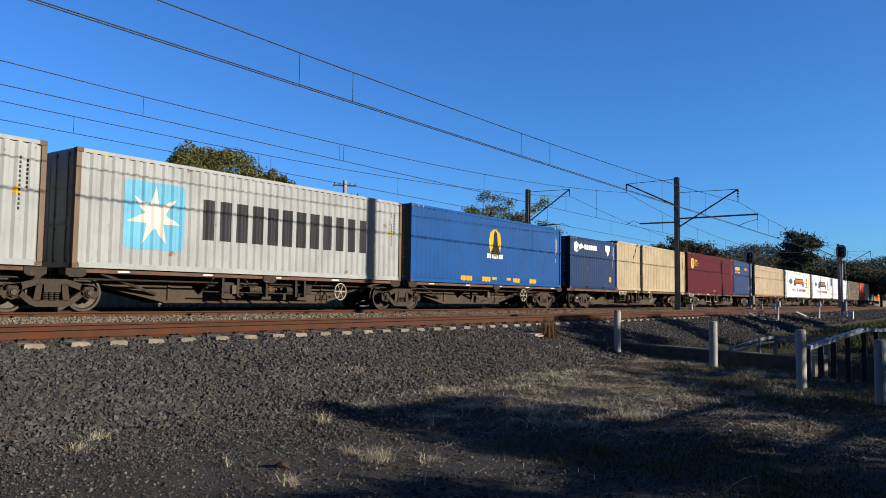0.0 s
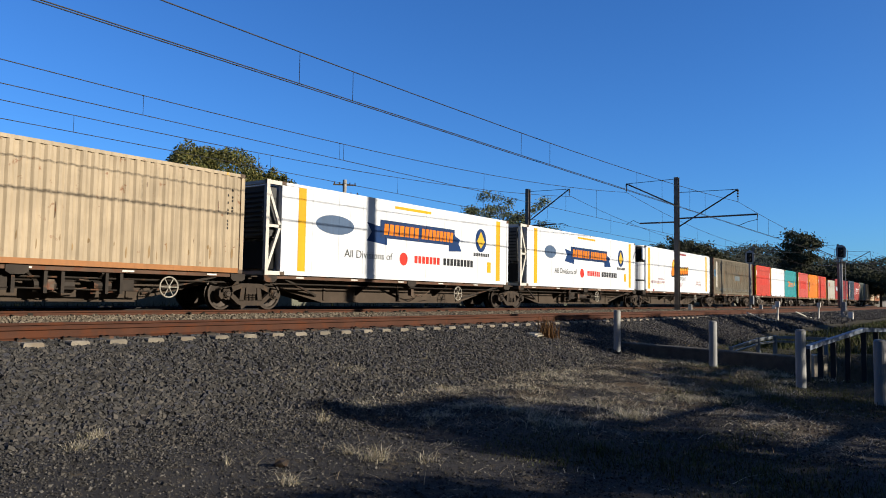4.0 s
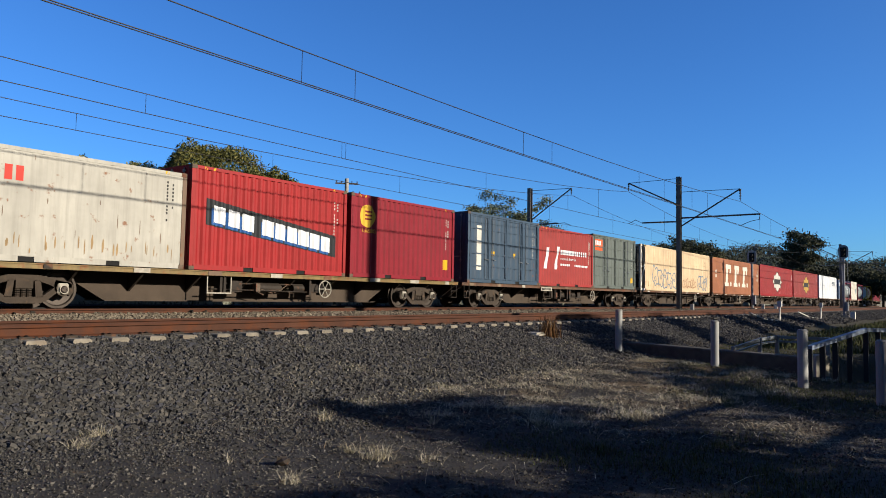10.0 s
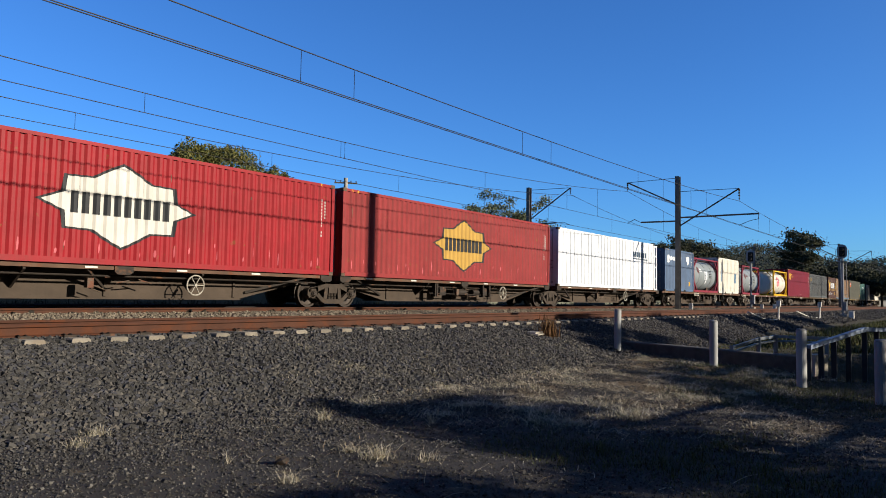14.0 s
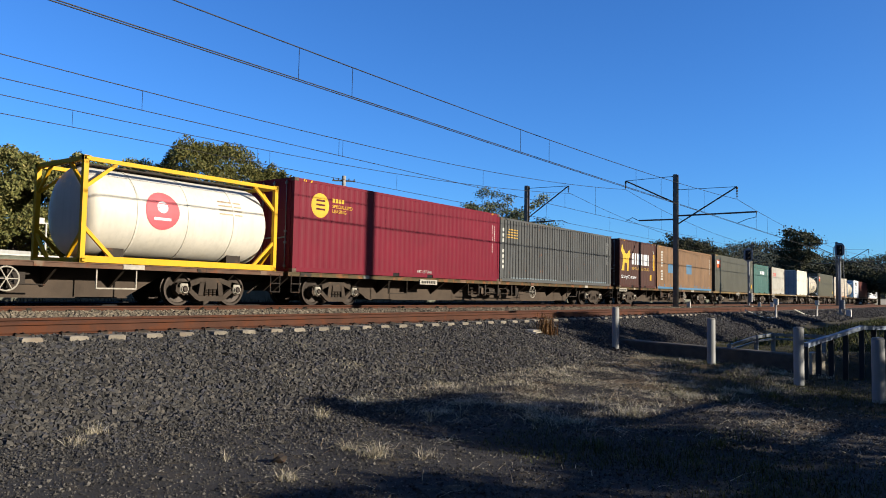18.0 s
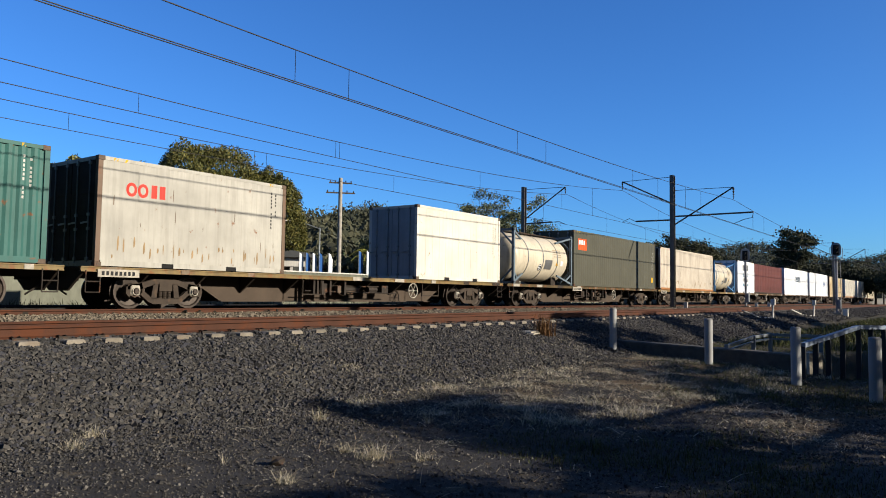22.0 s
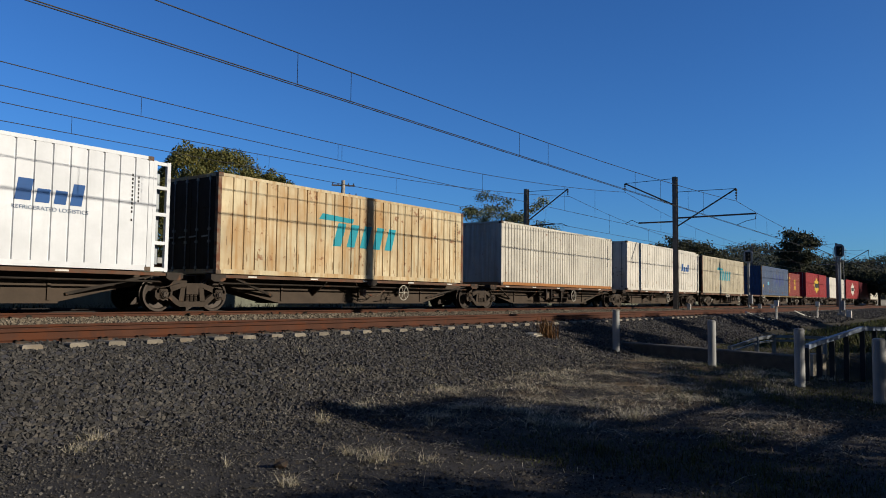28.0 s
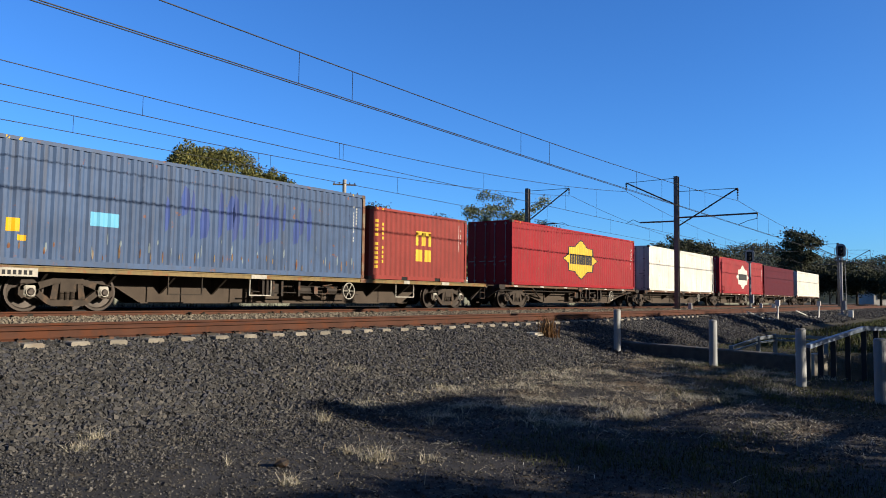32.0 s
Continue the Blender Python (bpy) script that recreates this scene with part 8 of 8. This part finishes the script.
for _k, (_x, _y) in enumerate([bearing(a, 58) for a in (43.1, 43.6, 44.1, 44.6, 45.3)] + [bearing(a, 54) for a in (47.6, 48.2, 49.2, 49.9)]):
    _b = thing("banner_flag", pose(_x, _y, 0.1), "blue and white upright banner flag on a pole", "banner", "banner flags")
    part("pole", made(lambda bm: tube(bm, (0, 0, 0), (0, 0, 4.6), 0.03, 6)), M_GALV, _b)
    part("cloth", made(lambda bm: slab(bm, [(0.03, 1.6), (0.42, 1.8), (0.45, 4.1), (0.25, 4.5), (0.03, 4.6)], -0.012, 0.012)), P["mid_blue"] if _k % 2 else WHITE, _b)
for _x, _y, _h in ((14.2, 36.0, 4.6), (*bearing(25.6, 46), 4.95), (36.0, 46.0, 4.6)):
    _l = thing("car_park_light", pose(_x, _y, 0.1), "white floodlight pole with a pair of lamps", "lamp post", "lights of the car park")
    part("pole", made(lambda bm: tube(bm, (0, 0, 0), (0, 0, _h), 0.07, 8, 0.05)), P["post_white"], _l)
    for _s in (-1, 1):
        part("lamp_head", made(lambda bm: box(bm, _s * 0.42 - 0.22, _s * 0.42 + 0.22, -0.2, 0.1, _h - 0.1, _h + 0.22)), P["post_white"], _l)
    part("bracket", made(lambda bm: beam(bm, (-0.45, 0, _h - 0.05), (0.45, 0, _h - 0.05), 0.05, 0.05)), P["post_white"], _l)

_x, _y = bearing(46.1, 74)
_p = thing("power_pole", pose(_x, _y, 0.1), "timber power pole with two cross arms", "pole")
part("shaft", made(power_pole, 13.0, 0.22), mat("weathered_pole", "#b0aaa0", 0.9, 0, 0.3, 3, 0.4, 20), _p)
for _z, _w in ((12.5, 1.15), (11.5, 1.45)):
    part("cross_arm", made(lambda bm: beam(bm, (-_w * 0.75, _w * 0.65, _z), (_w * 0.75, -_w * 0.65, _z), 0.1, 0.14)), M_BARK, _p)
    for _k in (-0.9, -0.45, 0.45, 0.9):
        part("insulator", made(lambda bm: tube(bm, (_w * 0.75 * _k, -_w * 0.65 * _k, _z + 0.05), (_w * 0.75 * _k, -_w * 0.65 * _k, _z + 0.25), 0.05, 8)), M_STEEL, _p)

_x, _y = bearing(44.6, 70)
_l = thing("street_lamp", pose(_x, _y, 0.1), "tall grey street lamp with a long outreach arm", "street lamp")
part("pole", made(lambda bm: tube(bm, (0, 0, 0), (0, 0, 7.6), 0.09, 8, 0.06)), M_GALV, _l)
part("arm", made(lambda bm: (tube(bm, (0, 0, 7.5), (-1.2, 0.9, 8.0), 0.05, 6), tube(bm, (-1.2, 0.9, 8.0), (-2.3, 1.6, 8.15), 0.045, 6))), M_GALV, _l)
part("lamp_head", made(lambda bm: beam(bm, (-2.2, 1.55, 8.12), (-2.8, 1.95, 8.18), 0.2, 0.1)), P["post_white"], _l)


def frond(bm, az, seed):
    """One arching palm frond of narrow leaflets."""
    r = random.Random(seed)
    c, s = math.cos(az), math.sin(az)
    pts = [Vector((c * 1.9 * u, s * 1.9 * u, 0.9 * u - 1.5 * u * u)) for u in (0, 0.25, 0.5, 0.75, 1)]
    for p, q in zip(pts, pts[1:]):
        tube(bm, p, q, 0.03, 5)
        for k in range(4):
            e = p.lerp(q, k / 4)
            for w in (-1, 1):
                tip = e + Vector((-s * w * 0.5 + c * 0.25, c * w * 0.5 + s * 0.25, -0.25 - 0.15 * r.random()))
                a = e + (q - p).normalized() * 0.05
                bm.faces.new([bm.verts.new(v) for v in (e, a, tip)])


M_PALM = mat("palm_leaf", "#8a8a3a", 0.6, 0, 0.3, 4, 0.1, 30)
_x, _y = bearing(48.3, 76)
_p = thing("palm_tree", pose(_x, _y, 0.1), "small yellow-green palm tree beside the car park", "palm tree")
part("trunk", made(lambda bm: tube(bm, (0, 0, 0), (0, 0, 5.4), 0.2, 8, 0.15)), M_BARK, _p)
for _k in range(13):
    part("frond", made(frond, _k * 2.4, _k), M_PALM, _p, at=pose(0, 0, 5.4 + 0.5 * (_k % 3)))


# ---- overhead line ----
def wire(bm, pts, r=0.009):
    for a, b in zip(pts, pts[1:]):
        tube(bm, a, b, r, 5, caps=False)


MASTS = (-20.0, 45.4, 108.0, 170.0, 232.0)
CONTACT = {NEAR: 6.02, MID: 6.43, FAR: 6.45}
LOW = {NEAR: 6.72, MID: 6.97, FAR: 6.97}
HIGH = {NEAR: 7.45, MID: 8.5, FAR: 8.5}


def messenger(track, x):
    for a, b in zip(MASTS, MASTS[1:]):
        if a <= x <= b:
            u = (x - a) / (b - a)
            return LOW[track] + (HIGH[track] - LOW[track]) * abs(2 * u - 1) ** 2.2
    return HIGH[track]


for _t in (NEAR, MID, FAR):
    _xs = [x for a, b in zip(MASTS, MASTS[1:]) for x in np.linspace(a, b, 25)]
    _w = thing("overhead_line", pose(0, _t, 0), "dark overhead contact and carrier wires above a track", "overhead line", "overhead lines")
    part("messenger_wire", made(wire, [(x, 0, messenger(_t, x)) for x in _xs], 0.013), M_WIRE, _w)
    for _d in ((-0.05, 0.05) if _t == NEAR else (0,)):
        part("contact_wire", made(wire, [(x, _d, CONTACT[_t]) for x in (MASTS[0], MASTS[-1])], 0.012), M_WIRE, _w)
    for x in {NEAR: (10.65, 12.3, 20.0, 21.9, 29.6, 32.6, 36.5, 39.0, 50, 53, 60, 63, 72, 80), MID: (11.3, 19.0, 19.2, 28.5, 36.8, 40.8, 52, 60, 68, 76), FAR: (11.4, 18.6, 19.2, 27, 34.5, 42, 52, 60, 70)}[_t]:
        part("dropper", made(lambda bm: tube(bm, (x, 0, CONTACT[_t]), (x, 0, messenger(_t, x)), 0.007, 5)), M_WIRE, _w)

M_MAST = mat("mast_steel", "#7a756e", 0.55, 0.5, 0.25, 3, 0.1, 40, 0.3)
M_PORC = mat("white_insulator", "#d8d4c8", 0.25, 0, 0.1, 4, 0)


def mast_column(bm, h):
    box(bm, -0.15, -0.13, -0.13, 0.13, 0, h)
    box(bm, 0.13, 0.15, -0.13, 0.13, 0, h)
    box(bm, -0.13, 0.13, -0.01, 0.01, 0, h)
    box(bm, -0.28, 0.28, -0.3, 0.3, 0, 0.2)


def insulator(bm, a, b):
    a, b = Vector(a), Vector(b)
    for k in range(4):
        p = a.lerp(b, (k + 0.2) / 4)
        tube(bm, p, p.lerp(b, 0.18), 0.055, 10)
    tube(bm, a, b, 0.02, 6)


M_ARM = mat("weathered_tube", "#5c5a58", 0.5, 0.4, 0.2, 3, 0.1, 40)


def mast(x, y, h, arms):
    """A column with, for each track it serves, a raked strut, a hanger, a registration bar and a steady arm."""
    ob = thing("catenary_mast", pose(x, y, 0.78), "tall dark steel overhead line mast beside the tracks", "mast", "masts")
    part("column", made(mast_column, h), M_MAST, ob)
    for to, low, top, hang, bar, reach, steady in arms:
        d = to - y
        w = 1 if d > 0 else -1
        part("strut", made(lambda bm: tube(bm, (0, 0.15 * w, low), (0, d, top), 0.045, 8)), M_ARM, ob, "raked tubular strut")
        part("tie_rod", made(lambda bm: tube(bm, (0, 0.15 * w, top + 0.05 if top < h else h - 0.15), (0, d, top), 0.018, 6)), M_WIRE, ob)
        part("insulator", made(insulator, (0, d, top), (0, d, hang)), M_STEEL, ob, "hanging insulator")
        part("registration_bar", made(lambda bm: tube(bm, (0, 0.15 * w, bar), (0, reach, bar + 0.02), 0.05, 8)), M_ARM, ob)
        part("insulator", made(insulator, (0, reach * 0.42, bar), (0, reach * 0.5, bar)), M_PORC, ob, "white ribbed insulator")
        part("steady_arm", made(lambda bm: (tube(bm, (0, reach, bar), (0, reach - 0.05 * w, bar - 0.28), 0.02, 6) if abs(reach) > abs(d) else None,
                                            tube(bm, (0, reach, bar - (0.28 if abs(reach) > abs(d) else 0)), (0, (reach + d) / 2, steady + 0.22), 0.018, 6),
                                            tube(bm, (0, (reach + d) / 2, steady + 0.22), (0, d, steady), 0.018, 6))), M_STEEL, ob)
    return ob


for _x in MASTS[1:]:
    mast(_x, 15.3, 8.43, ((NEAR, 5.35, 7.42, 6.7, 5.85, -4.75, CONTACT[NEAR] - 0.78), (MID, 6.72, 8.28, 7.75, 5.64, 2.35, CONTACT[MID] - 0.78)))
    mast(_x - 0.3, 25.7, 8.43, ((FAR, 6.2, 8.2, 7.75, 5.85, -2.2, CONTACT[FAR] - 0.78),))


# ---- what moves ----
def gone(t):
    """How far the train has come by then."""
    u = t / 32
    return 570.651 * u + 3.927 * u ** 2 - 1.901 * u ** 3 - 5.015 * u ** 4


def motions():
    for ob, s, y, z in TRAIN:
        walk(ob, [(t, pose(s - gone(t), y, z)) for t in range(33)])
    for w, dx, s in BOGIES:
        # a wheel is keyed at every thirtieth of a second while it is near
        t0 = max(0.0, min(31.0, (s - 62) / 17.8))
        t1 = max(t0 + 0.5, min(32.0, (s - 3) / 17.8))
        if s < 3:
            continue
        steps = [0.0] + [k / 30 for k in range(math.ceil(t0 * 30) + 1, math.floor(t1 * 30))] + [32.0]
        start, rows = gone(steps[1]), []
        for k, t in enumerate(steps):
            d = 0 if k == 0 else (gone(min(t, steps[-2])) - start)
            rows.append((t, pose(dx, 0, 0.46, 0, -math.degrees(d / 0.46), 0)))
        walk(w, rows)


motions()
